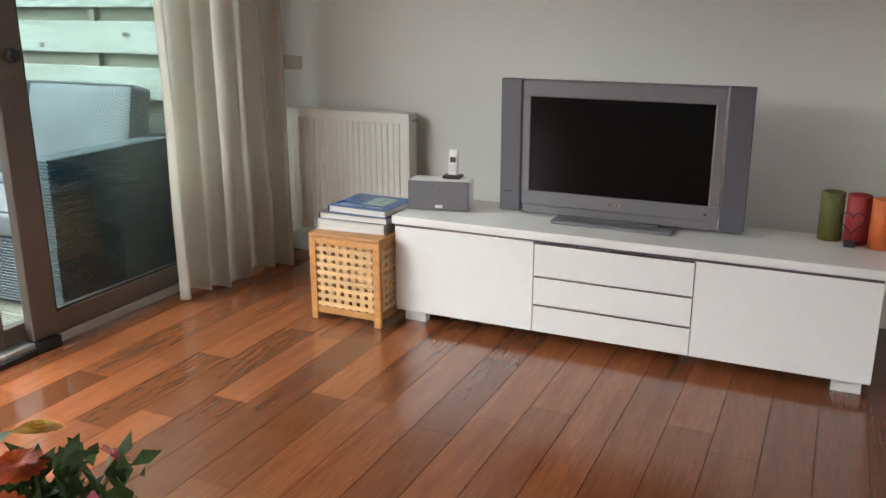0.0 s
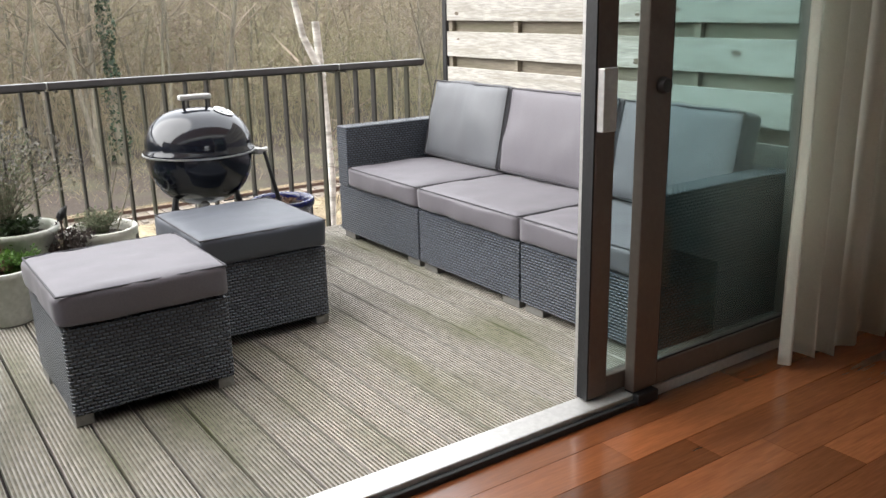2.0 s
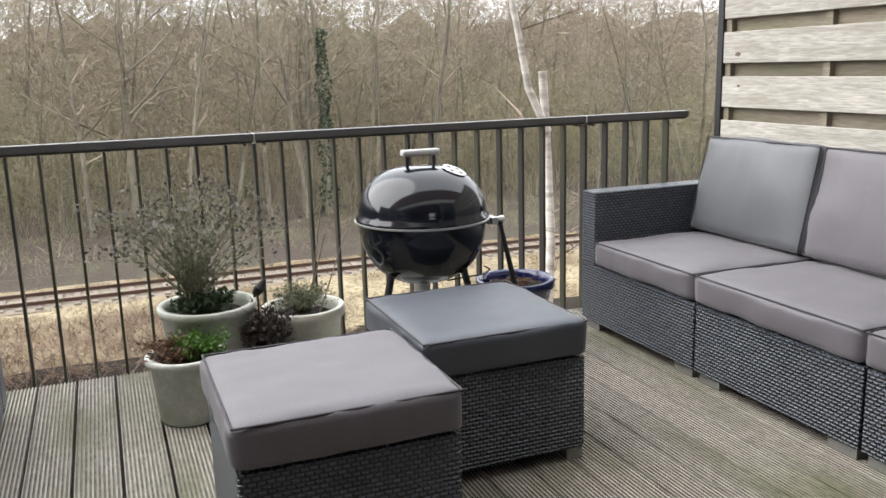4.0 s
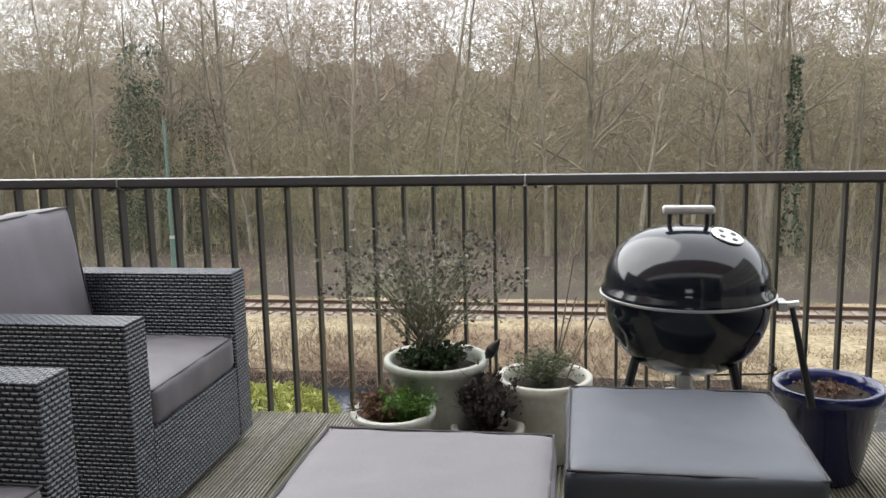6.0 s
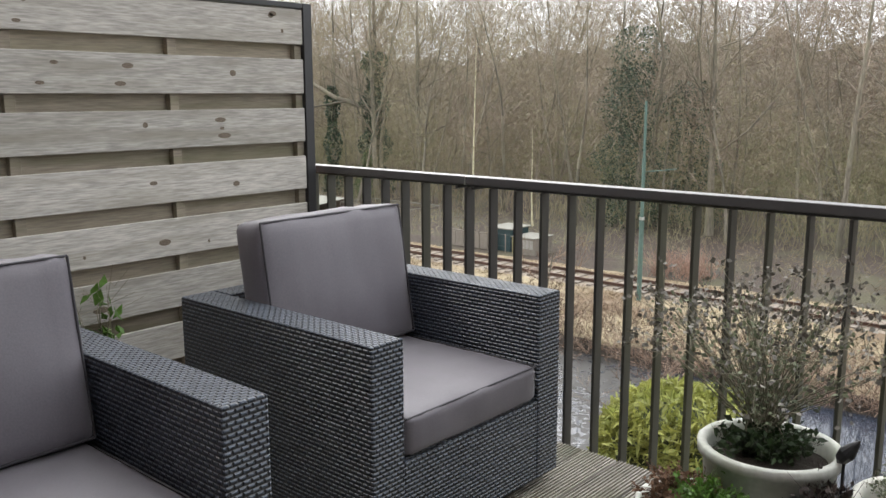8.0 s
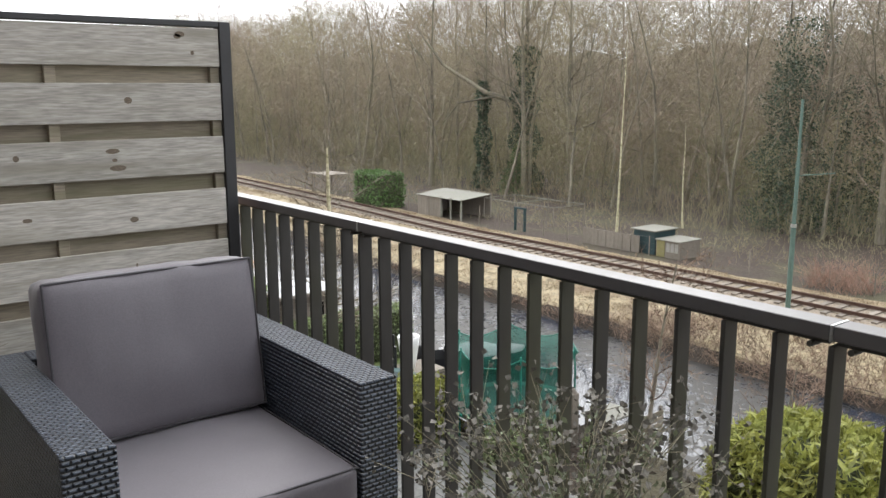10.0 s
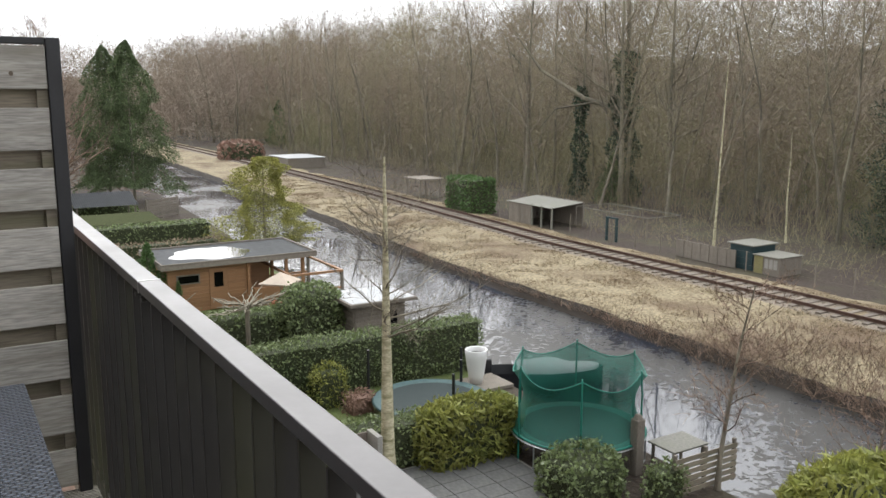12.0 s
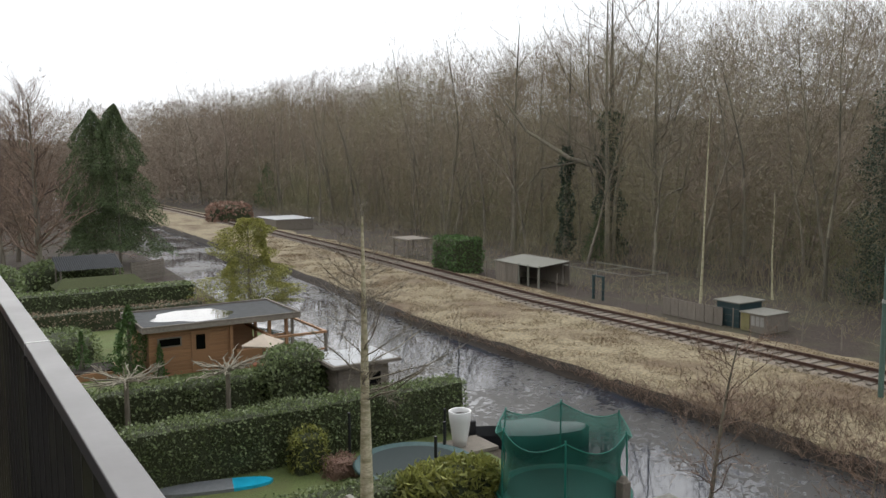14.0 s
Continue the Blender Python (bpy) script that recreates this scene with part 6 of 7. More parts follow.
conifer("garden_conifer", (-11.9, -36.0, G), 2.0, 0.4, BOXGREEN, "slim clipped conifer in the flower bed", tree_rng, 1400, 0.1, 0.8)


def round_off(q, wx, wy, wz):
    """Draws the corners of a block in, so that a loose bush is rounded."""
    u = Vector((2 * q.x / wx, 2 * q.y / wy, max(0.0, (q.z / wz - 0.35) / 0.65)))
    r = (abs(u.x) ** 3 + abs(u.y) ** 3 + abs(u.z) ** 3) ** (1 / 3)
    k = 1 / r if r > 1 else 1.0
    return Vector((q.x * k, q.y * k, q.z if q.z < 0.35 * wz else wz * (0.35 + 0.65 * u.z * k)))


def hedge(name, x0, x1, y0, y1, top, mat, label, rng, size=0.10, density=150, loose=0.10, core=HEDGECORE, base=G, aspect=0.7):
    """A clipped hedge: a dark uneven core, and leaves that cover it."""
    h = thing(name, label, "hedge", ((x0 + x1) / 2, (y0 + y1) / 2, base))
    wx, wy, wz = abs(x1 - x0), abs(y1 - y0), top - base
    bm = bmesh.new()
    bmesh.ops.create_cube(bm, size=1)
    cuts = max(3, int(max(wx, wy) / 0.6))
    bmesh.ops.subdivide_edges(bm, edges=bm.edges[:], cuts=min(cuts, 16), use_grid_fill=True)
    for v_ in bm.verts:
        v_.co = Vector((v_.co.x * (wx - 0.2), v_.co.y * (wy - 0.2), (v_.co.z + 0.5) * (wz - 0.1)))
        if loose >= 0.25:
            v_.co = round_off(v_.co, wx, wy, wz) * 0.9
        v_.co += Vector((0.09, 0.09, 0.06)) * noise.noise(v_.co * 1.4)
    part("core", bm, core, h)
    faces = [(wx * wz, 1, -1), (wx * wz, 1, 1), (wy * wz, 0, -1), (wy * wz, 0, 1), (wx * wy, 2, 1)]
    pts_, lean = [], []
    for area, ax, s in faces:
        n = int(area * density)
        p = np.stack([rng.uniform(-wx / 2, wx / 2, n), rng.uniform(-wy / 2, wy / 2, n), rng.uniform(0.0, wz, n)], 1)
        p[:, ax] = (s * (wx, wy)[ax] / 2) if ax < 2 else wz
        off = np.array([noise.noise(Vector(q * 1.1)) for q in p]) * loose + rng.normal(size=n) * 0.035
        p[:, ax] += s * off
        if loose >= 0.25:
            p = np.array([round_off(Vector(q), wx, wy, wz) for q in p]) + rng.normal(size=(n, 3)) * 0.06
        d = np.zeros((n, 3))
        d[:, ax] = s * 0.5
        pts_.append(p), lean.append(d)
    fast_mesh("leaves", *leaf_cards(np.concatenate(pts_), size, rng, lean=np.concatenate(lean), aspect=aspect), mat, h)
    return h


hr = np.random.default_rng(51)
hedge("clipped_hedge", -9.0, -21.75, -22.6, -21.45, -5.76, HEDGE, "tall clipped laurel hedge between gardens", hr, 0.10, 210)
hedge("clipped_hedge", -9.0, -18.9, -16.75, -15.75, -6.3, HEDGE, "clipped hedge behind the paved terrace", hr, 0.10, 170)
hedge("bamboo_hedge", -15.9, -18.9, -16.3, -14.9, -5.95, BAMBOO, "loose yellow-green bamboo overgrowing the hedge", hr, 0.26, 190, 0.3, aspect=0.25)
hedge("clipped_hedge", -7.0, -18.4, -28.9, -27.7, -6.1, HEDGE, "evergreen hedge behind the pollarded trees", hr, 0.13, 100, 0.25)
hedge("laurel_bush", -16.9, -19.3, -28.9, -26.9, -5.35, HEDGE, "large rounded laurel bush beside the hedge", hr, 0.14, 130, 0.35)
hedge("clipped_hedge", -4.0, -20.6, -51.5, -50.0, -5.95, HEDGE, "long clipped hedge closing the garden", hr, 0.15, 60)
hedge("beech_hedge", -8.0, -20.0, -47.0, -46.0, -6.4, BEECH, "low brown beech hedge with withered leaves", hr, 0.13, 60)
hedge("garden_shrubs", -9.0, -13.2, -42.0, -38.0, -6.2, HEDGE, "evergreen shrubs along the flower bed", hr, 0.14, 60, 0.4)
hedge("square_evergreen", -41.4, -44.0, -56.4, -53.0, -4.75, BOXGREEN, "square-clipped bright green evergreen beside the track", hr, 0.2, 60, 0.2)
hedge("ivy_bush", -17.5, -19.4, -13.1, -11.5, -6.3, HEDGE, "ivy-grown bush before the trampoline", hr, 0.12, 160, 0.3)
hedge("ivy_bush", -19.5, -20.6, -11.5, -10.9, -6.6, HEDGE, "ivy growing over the garden fence", hr, 0.11, 160, 0.25)
hedge("bamboo_clump", -18.6, -21.8, -7.7, -3.9, -4.8, BAMBOO, "yellow-green bamboo clump at the water's edge", hr, 0.34, 150, 0.5, aspect=0.22)
hedge("small_shrub", -15.2, -16.3, -21.3, -20.4, -6.2, BAMBOO, "light green shrub in front of the tall hedge", hr, 0.15, 150, 0.6, aspect=0.3)
hedge("pink_shrub", -15.9, -16.8, -20.3, -19.5, -6.85, PINKSHRUB, "pink-brown faded shrub on the lawn", hr, 0.11, 260, 0.45, PINKSHRUB, aspect=0.3)
hedge("red_shrub", -40.5, -46.5, -118, -112, -4.6, PINKSHRUB, "reddish shrub far along the track", hr, 0.5, 8, 1.0)
hedge("dark_shrubs", -12.0, -19.0, -66, -62, -5.6, HEDGE, "dark evergreen shrubs under the conifers", hr, 0.25, 25, 0.6)
hedge("dark_shrubs", -3.0, -12.0, -62, -56, -5.0, HEDGE, "dark evergreen shrubs at the end of the gardens", hr, 0.25, 25, 0.8)

gardens_far = haze(45000, (-24, 14, -150, -76), G + 0.3, G + 11, 1.8, 0.03, hr, 1.2, -0.1)
tagged(fast_mesh("garden_thicket", *gardens_far, TWIGR), "bare bushes and trees beyond the gardens", "undergrowth", kind="stuff")
rb = brush(260, (-44.5, -42.2, -18.5, -15.5), 1.7, hr, 0.012, 0.45, G)
tagged(fast_mesh("red_brushwood", *branch_mesh(rb, 0.02), PINKSHRUB), "reddish-brown brushwood beyond the track", "undergrowth", kind="stuff")
# brushwood on the bank and red-brown thicket
bp = np.concatenate([brush(3000, (-35.0, -30.5, -19, 8), 0.75, hr, 0.012, 0.6, G), brush(1000, (-30.9, -29.6, -24, 8), 0.9, hr, 0.011, 0.8, G - 0.3), brush(2600, (-31.0, -30.1, -42, 0), 0.42, hr, 0.011, 0.9, G - 0.2)])
tagged(fast_mesh("bank_thicket", *tubes(bp, 3), TWIGR), "low reddish-brown thicket on the canal bank", "undergrowth", kind="stuff")

# ---- the building itself: unseen brick bulk, added to block light round the terrace ----
BRICK = material("dark_brick", (0.17, 0.105, 0.075), 0.85, scale=2, vary=0.25, bump=0.3)
setting("facade", box(WX - 0.25, 3.2, -26, 26, 2.905, 7.2), BRICK, "unseen dark brick wall added above the room to block the sky", "facade")
setting("blocking_wall_south", box(WX - 0.25, 3.2, -26, -3.26, -0.44, 2.9), BRICK, "unseen dark brick wall added beside the room to block light", "facade")
setting("blocking_wall_north", box(WX - 0.25, 3.2, WY + 0.26, 26, -0.44, 2.9), BRICK, "unseen dark brick wall added beside the room to block light", "facade")
setting("lower_storeys", box(-6.6, 3.2, -26, 26, G + 0.03, -0.46), BRICK, "unseen brick lower storeys, added to close off light below", "facade")

# ---- gardens ----
setting("lawn", box(-9, CANAL0 + 0.3, -45.8, -29.0, G, G + 0.02), GRASS, "green garden lawn round the cabin", "lawn")
setting("lawn_2", box(-9, CANAL0 + 0.5, -22.2, -16.8, G, G + 0.02), GRASS, "green lawn between the hedges", "lawn")
setting("lawn_3", box(-5, CANAL0 + 0.6, -62, -51.6, G, G + 0.02), GRASS, "grass beyond the long hedge", "lawn")
pave = setting("pavement", box(-9, -18.4, -15.7, -8.0, G, G + 0.035), CONCRETE, "grey gravel and concrete garden terrace", "pavement")
pv = part("slab", box(0, 0.585, 0, 0.585, 0, 0.03, 0.008, segments=1), PAVING, pave)
pv.matrix_basis = pose(-18.3, -15.6, G + 0.036)
for i in range(15):
    for j in range(12):
        if i or j:
            shared("slab", pv.data, pave, pose(-18.3 + 0.6 * i, -15.6 + 0.6 * j, G + 0.036))
setting("quay_deck", box(-19.4, CANAL0 + 0.05, -20.6, -19.3, G + 0.021, G + 0.12), GREYWOOD, "grey timber landing at the water", "deck")

# cabin
cbn = thing("garden_cabin", "cedar garden cabin with a flat wet roof and a veranda", "garden cabin", (-14.25, -34.2, G))
cbn.scale = (1, 1, 0.93)
for i in range(13):
    part("cladding", box(-3.35, 0, -0.0 - 0.012 * (i % 2), -0.12, 0.02 + i * 0.165, 0.178 + i * 0.165, 0.006, segments=1), CEDAR, cbn)
    part("cladding", box(-0.12, 0.0, -3.4, -0.125, 0.02 + i * 0.165, 0.178 + i * 0.165), CEDAR, cbn)
part("inner_wall", box(-3.45, -3.36, -3.4, -0.02, 0, 2.15), CEDAR, cbn)
part("back_wall", box(-5.4, -0.13, -3.5, -3.41, 0, 2.15), CEDAR, cbn)
part("veranda_wall", box(-5.2, -3.5, -2.2, -2.1, 0, 2.1), CEDAR, cbn)
part("veranda_floor", box(-5.9, -3.37, -2.0, 0.1, 0.0, 0.12), GREYWOOD, cbn)
for x, y in ((-5.3, -0.1), (-3.5, 0.02), (-5.3, -2.0), (-6.1, -0.1)):
    part("post", box(x - 0.07, x + 0.07, y - 0.07, y + 0.07, 0.0, 2.15, 0.006), CEDAR, cbn)
rf = part("roof", box(-6.6, 0.35, -3.9, 0.45, 2.16, 2.34, 0.01), GREYWOOD, cbn)
part("roof_felt", box(-6.5, 0.25, -3.8, 0.35, 2.345, 2.36), ROOFFELT, rf, "wet reflecting roofing felt")
bm = bmesh.new()
ring = []
for i in range(40):
    a = 2 * math.pi * i / 40
    w = 1 + 0.28 * noise.noise(Vector((1.7 * math.cos(a), 1.7 * math.sin(a), 2)))
    ring.append(bm.verts.new((-2.3 + 1.75 * w * math.cos(a), -1.7 + 1.45 * w * math.sin(a), 2.3645)))
bm.faces.new(ring)
part("puddle", bm, PUDDLE, rf, "shallow rainwater standing on the roof")
for a_ in ((-6.6, 0.35, 0.36, 0.45), (-6.6, 0.35, -3.9, -3.81)):
    part("roof_edge", box(a_[0], a_[1], a_[2], a_[3], 2.341, 2.44, 0.01), GREYWOOD, rf)
for a_ in ((-6.6, -6.51), (0.26, 0.35)):
    part("roof_edge", box(a_[0], a_[1], -3.80, 0.35, 2.361, 2.44, 0.01), GREYWOOD, rf)
dr = part("door", box(-2.55, -1.75, 0.001, 0.06, 0.05, 2.0, 0.01), CEDAR, cbn, "cedar door with a small dark window")
part("door_window", box(-2.35, -1.95, 0.061, 0.07, 1.1, 1.8), SCREEN, dr, "dark glass")
wd = part("window", box(-1.35, -0.35, 0.001, 0.05, 1.35, 1.8, 0.01), GREYWOOD, cbn, "narrow window")
part("glass", box(-1.28, -0.42, 0.051, 0.056, 1.41, 1.74), SCREEN, wd, "dark glass")
part("planter_box", box(-4.9, -3.6, 0.12, 0.5, 0.0, 0.9, 0.01), CEDAR, cbn, "raised cedar panel")
ps = thing("parasol", "closed pale parasol roof over a small table", "parasol", (-18.2, -31.4, G + 0.02))
part("canopy", turned([(0.95, 1.55), (0.9, 1.56), (0.0, 1.95), (0.0, 1.90), (0.9, 1.5), (0.95, 1.5)], 4), PARASOL, ps)
part("pole", rod((0, 0, 0), (0, 0, 1.9), 0.025), GREYWOOD, ps)
part("table", turned([(0, 0.7), (0.5, 0.7), (0.5, 0.74), (0, 0.74)], 20), TERRA, ps)
pg = thing("pergola_frame", "brown timber railing frame by the water", "timber frame", (-20.3, -34.5, G))
for x in (-1.2, 1.2):
    for y in (-2.0, 2.0):
        part("post", box(x - 0.06, x + 0.06, y - 0.06, y + 0.06, 0, 1.45), GREYWOOD, pg)
for y in (-2.0, 2.0):
    part("beam", box(-1.25, 1.25, y - 0.05, y + 0.05, 1.451, 1.55), CEDAR, pg)
    part("lower_beam", box(-1.14, 1.14, y - 0.04, y + 0.04, 0.7, 0.78), CEDAR, pg)
for x in (-1.2, 1.2):
    part("beam", box(x - 0.05, x + 0.05, -1.94, 1.94, 1.451, 1.54), CEDAR, pg)

# shack with a flat pale roof
shk = thing("garden_shed", "grey timber shed with a flat pale roof by the canal", "shed", (-20.3, -27.2, G))
shk.scale = (1, 1, 0.86)
for i in range(9):
    part("cladding", box(-1.05, 1.05, 0.87, 0.92, 0.02 + 0.19 * i, 0.2 + 0.19 * i, 0.006, segments=1), GREYWOOD, shk)
    part("cladding", box(1.06, 1.1, -0.9, 0.86, 0.02 + 0.19 * i, 0.2 + 0.19 * i, 0.006, segments=1), GREYWOOD, shk)
part("far_walls", box(-1.05, 1.055, -0.9, 0.865, 0.0, 1.72), GREYWOOD, shk)
part("roof", box(-1.45, 1.4, -1.25, 1.25, 1.73, 1.87, 0.01), GREYWOOD, shk)
part("roof_sheet", box(-1.35, 1.3, -1.15, 1.15, 1.875, 1.89), TARP, shk, "pale wet roof sheet")
part("window", box(-0.7, -0.1, 0.921, 0.94, 0.7, 1.3), SCREEN, shk, "dark window opening")

# trampoline
TC = (-20.0, -14.3, G)
tp = thing("trampoline", "round trampoline with a sagging green safety net", "trampoline", TC)
R, MH = 1.75, 0.75
part("mat", turned([(0, MH - 0.02), (R - 0.28, MH), (R - 0.28, MH - 0.012), (0, MH - 0.03)], 40), MATBLACK, tp)
part("edge_pad", turned([(R - 0.29, MH), (R - 0.02, MH + 0.03), (R + 0.03, MH), (R - 0.02, MH - 0.02), (R - 0.29, MH - 0.005)], 48), PADGREEN, tp, "green padded edge", smooth=True)
part("frame_ring", turned([(R + 0.02, MH - 0.03), (R + 0.045, MH - 0.05), (R + 0.02, MH - 0.07), (R - 0.005, MH - 0.05), (R + 0.02, MH - 0.03)], 48), GALV, tp)
net = bmesh.new()
rows = []
N = 64
for j in range(9):
    f = j / 8
    ring = []
    for i in range(N):
        a = 2 * math.pi * i / N
        post = abs(math.sin(3 * a + 0.4))
        sag = 0.30 * post * f ** 2
        r_ = R * (1.0 - 0.10 * math.sin(math.pi * f) - 0.06 * post * math.sin(math.pi * f)) - 0.04
        ring.append(net.verts.new((r_ * math.cos(a), r_ * math.sin(a), MH + 0.03 + (1.75 - sag) * f)))
    rows.append(ring)
for a, b in zip(rows, rows[1:]):
    for i in range(N):
        net.faces.new((a[i], a[(i + 1) % N], b[(i + 1) % N], b[i]))
part("safety_net", net, GREENNET, tp, "green mesh net", smooth=True)
part("net_hem", path_rod([tuple(v_) for v_ in [((R - 0.04) * math.cos(2 * math.pi * i / 48), (R - 0.04) * math.sin(2 * math.pi * i / 48), MH + 1.78 - 0.30 * abs(math.sin(3 * 2 * math.pi * i / 48 + 0.4))) for i in range(49)]], 0.014), PADGREEN, tp)
for i in range(6):
    a = (i * math.pi - 0.4) / 3
    c, s = math.cos(a), math.sin(a)
    pl = part("net_pole", path_rod([(R * c, R * s, MH - 0.6), (R * c, R * s, MH + 1.2), ((R - 0.04) * c, (R - 0.04) * s, MH + 1.85)], 0.024), PADGREEN, tp, "green padded net pole")
    if i % 2 == 0:
        d = 0.35
        c2, s2 = math.cos(a + d), math.sin(a + d)
        part("leg", path_rod([(R * c, R * s, MH - 0.06), (R * c, R * s, 0.02), (R * c2, R * s2, 0.02), (R * c2, R * s2, MH - 0.06)], 0.02), GALV, tp, "galvanised leg frame")
t2 = thing("trampoline", "low second trampoline behind the hedge, without a net", "trampoline", (-18.1, -18.6, G + 0.02))
part("mat", turned([(0, 0.45), (1.45, 0.46), (1.45, 0.44), (0, 0.43)], 40), MATBLACK, t2)
part("edge_pad", turned([(1.45, 0.455), (1.7, 0.5), (1.78, 0.46), (1.7, 0.43), (1.45, 0.44)], 48), PADGREY, t2, "grey-green padded edge", smooth=True)
for i in range(4):
    a = i * math.pi / 2 + 0.5
    part("leg", rod((1.7 * math.cos(a), 1.7 * math.sin(a), 0), (1.7 * math.cos(a), 1.7 * math.sin(a), 0.44), 0.025), GALV, t2)
for x, y in ((-16.85, -20.3), (-17.9, -17.1), (-19.6, -19.4), (-20.3, -20.5)):
    stake = thing("net_stake", "black stake standing by the low trampoline", "stake", (x, y, G + 0.02))
    part("pole", rod((0, 0, 0), (0, 0, 1.7 if x > -19 else 1.2), 0.045), BLACKP, stake)

# white vase, boat, paddle board, garden bits
vs_ = thing("tall_planter", "tall white tapered planter at the water's edge", "planter", (-20.55, -20.0, G + 0.12))
part("shell", turned([(0, 0), (0.2, 0), (0.26, 0.3), (0.34, 0.85), (0.37, 1.12), (0.35, 1.14), (0.31, 1.12), (0.30, 0.98)], 36), WHITEPOT, vs_, smooth=True)
part("soil", turned([(0.302, 0.98), (0.15, 1.0), (0, 1.01)], 20), SOIL, vs_)
boat = thing("covered_boat", "small boat under a pale tarpaulin on the canal", "boat", (-23.4, -19.95, G - 0.42), -29)
bm = bmesh.new()
hull = []
for i in range(13):
    u = -1 + 2 * i / 12
    wid = 0.6 * (1 - max(0, -u) ** 3) ** 0.5 if u < 0 else 0.6 * (1 - 0.15 * u)
    wid = max(wid, 0.03)
    hull.append([bm.verts.new((u * 1.9, -wid, 0.55 + 0.12 * max(0, -u))), bm.verts.new((u * 1.9, -wid * 0.7, 0.0)), bm.verts.new((u * 1.9, wid * 0.7, 0.0)), bm.verts.new((u * 1.9, wid, 0.55 + 0.12 * max(0, -u)))])
for a, b in zip(hull, hull[1:]):
    for i in range(3):
        bm.faces.new((a[i], a[i + 1], b[i + 1], b[i]))
bm.faces.new(hull[-1]), bm.faces.new(hull[0][::-1])
part("hull", bm, BLACKP, boat, "black hull")
bm = bmesh.new()
rows = []
for i in range(13):
    u = -1 + 2 * i / 12
    wid = max(0.04, 0.62 * (1 - max(0, -u) ** 3) ** 0.5 if u < 0 else 0.62 * (1 - 0.15 * u))
    z = 0.56 + 0.12 * max(0, -u)
    ridge = 0.95 - 0.3 * max(0, -u) + 0.05 * math.sin(6 * u)
    rows.append([bm.verts.new((u * 1.92, -wid, z - 0.1)), bm.verts.new((u * 1.92, -wid * 0.9, z + 0.03)), bm.verts.new((u * 1.92, 0, ridge)), bm.verts.new((u * 1.92, wid * 0.9, z + 0.03)), bm.verts.new((u * 1.92, wid, z - 0.1))])
for a, b in zip(rows, rows[1:]):
    for i in range(4):
        bm.faces.new((a[i], b[i], b[i + 1], a[i + 1]))
cover = part("tarpaulin", bm, TARP, boat, "pale grey tarpaulin", smooth=True)
cover.matrix_basis = Matrix.Translation((-0.35, 0, 0.12)) @ Matrix.Diagonal((0.74, 0.86, 0.86, 1))
part("outboard", box(1.9, 2.2, -0.15, 0.15, 0.3, 0.95, 0.05), BLACKP, boat)
sup = thing("paddle_board", "blue and grey paddle board lying on the lawn", "paddle board", (-12.95, -20.95, G + 0.02), -14)
for nm, u0, u1, mt in (("nose", -1.0, -0.32, CYAN), ("deck_pad", -0.32, 1.0, GREYPVC)):
    bm = bmesh.new()
    lo, hi = [], []
    us = [u0 + (u1 - u0) * i / 12 for i in range(13)]
    rim_ = [(u * 1.65, 0.42 * (1 - abs(u) ** 2.6) ** 0.5 if abs(u) < 1 else 0.0) for u in us]
    loop_ = rim_ + [(x, -w_) for x, w_ in rim_[::-1]]
    clean = [p for i, p in enumerate(loop_) if p != loop_[i - 1]]
    lo = [bm.verts.new((x, y, 0.0)) for x, y in clean]
    hi = [bm.verts.new((x, y, 0.09)) for x, y in clean]
    bm.faces.new(hi), bm.faces.new(lo[::-1])
    for i in range(len(clean)):
        j = (i + 1) % len(clean)
        bm.faces.new((lo[i], lo[j], hi[j], hi[i]))
    part(nm, bm, mt, sup)
gb = thing("garden_bench_shelf", "weathered pale timber potting shelf with open sides", "potting shelf", (-14.05, -15.35, G + 0.07))
for x in (-0.55, 0.55):
    part("side", box(x - 0.07, x + 0.07, -0.3, 0.3, 0.75, 1.25, 0.01), CONCRETE, gb)
    part("leg", box(x - 0.06, x + 0.06, 0.2, 0.3, 0.0, 0.74), WHITEPOT, gb)
    part("leg", box(x - 0.06, x + 0.06, -0.3, -0.2, 0.0, 0.74), WHITEPOT, gb)
part("back", box(-0.48, 0.48, -0.3, -0.25, 0.76, 1.2, 0.01), GREYWOOD, gb)
part("shelf", box(-0.62, 1.4, -0.3, 0.32, 0.7, 0.745, 0.008), MOSSY, gb, "moss-grown shelf")
part("leg", box(1.24, 1.36, -0.3, 0.3, 0.0, 0.699), WHITEPOT, gb)
tpot = thing("terracotta_pot", "terracotta flower pot on the shelf", "plant pot", (-14.0, -15.3, G + 0.07 + 0.745))
part("shell", turned([(0, 0), (0.11, 0), (0.16, 0.2), (0.18, 0.21), (0.18, 0.26), (0.15, 0.26), (0.13, 0.2), (0, 0.18)], 24), TERRA, tpot)
stn = thing("garden_statue", "small weathered stone garden statue", "statue", (-13.05, -15.33, G + 0.07 + 0.746))
stn.scale = (0.62, 0.62, 0.46)
stn_m = part("figure", turned([(0, 0), (0.2, 0), (0.2, 0.5), (0.16, 0.55), (0.19, 0.7), (0.13, 0.85), (0.08, 0.9), (0.11, 1.0), (0.06, 1.1), (0, 1.12)], 16), CONCRETE, stn)
wp = thing("wooden_post", "thick grey timber post by the water", "post", (-20.44, -13.0 + 0.45, G))
part("post", box(-0.13, 0.13, -0.13, 0.13, 0, 1.45, 0.03), GREYWOOD, wp)
part("cap", turned([(0.13, 1.45), (0.07, 1.56), (0, 1.58)], 8), GREYWOOD, wp)
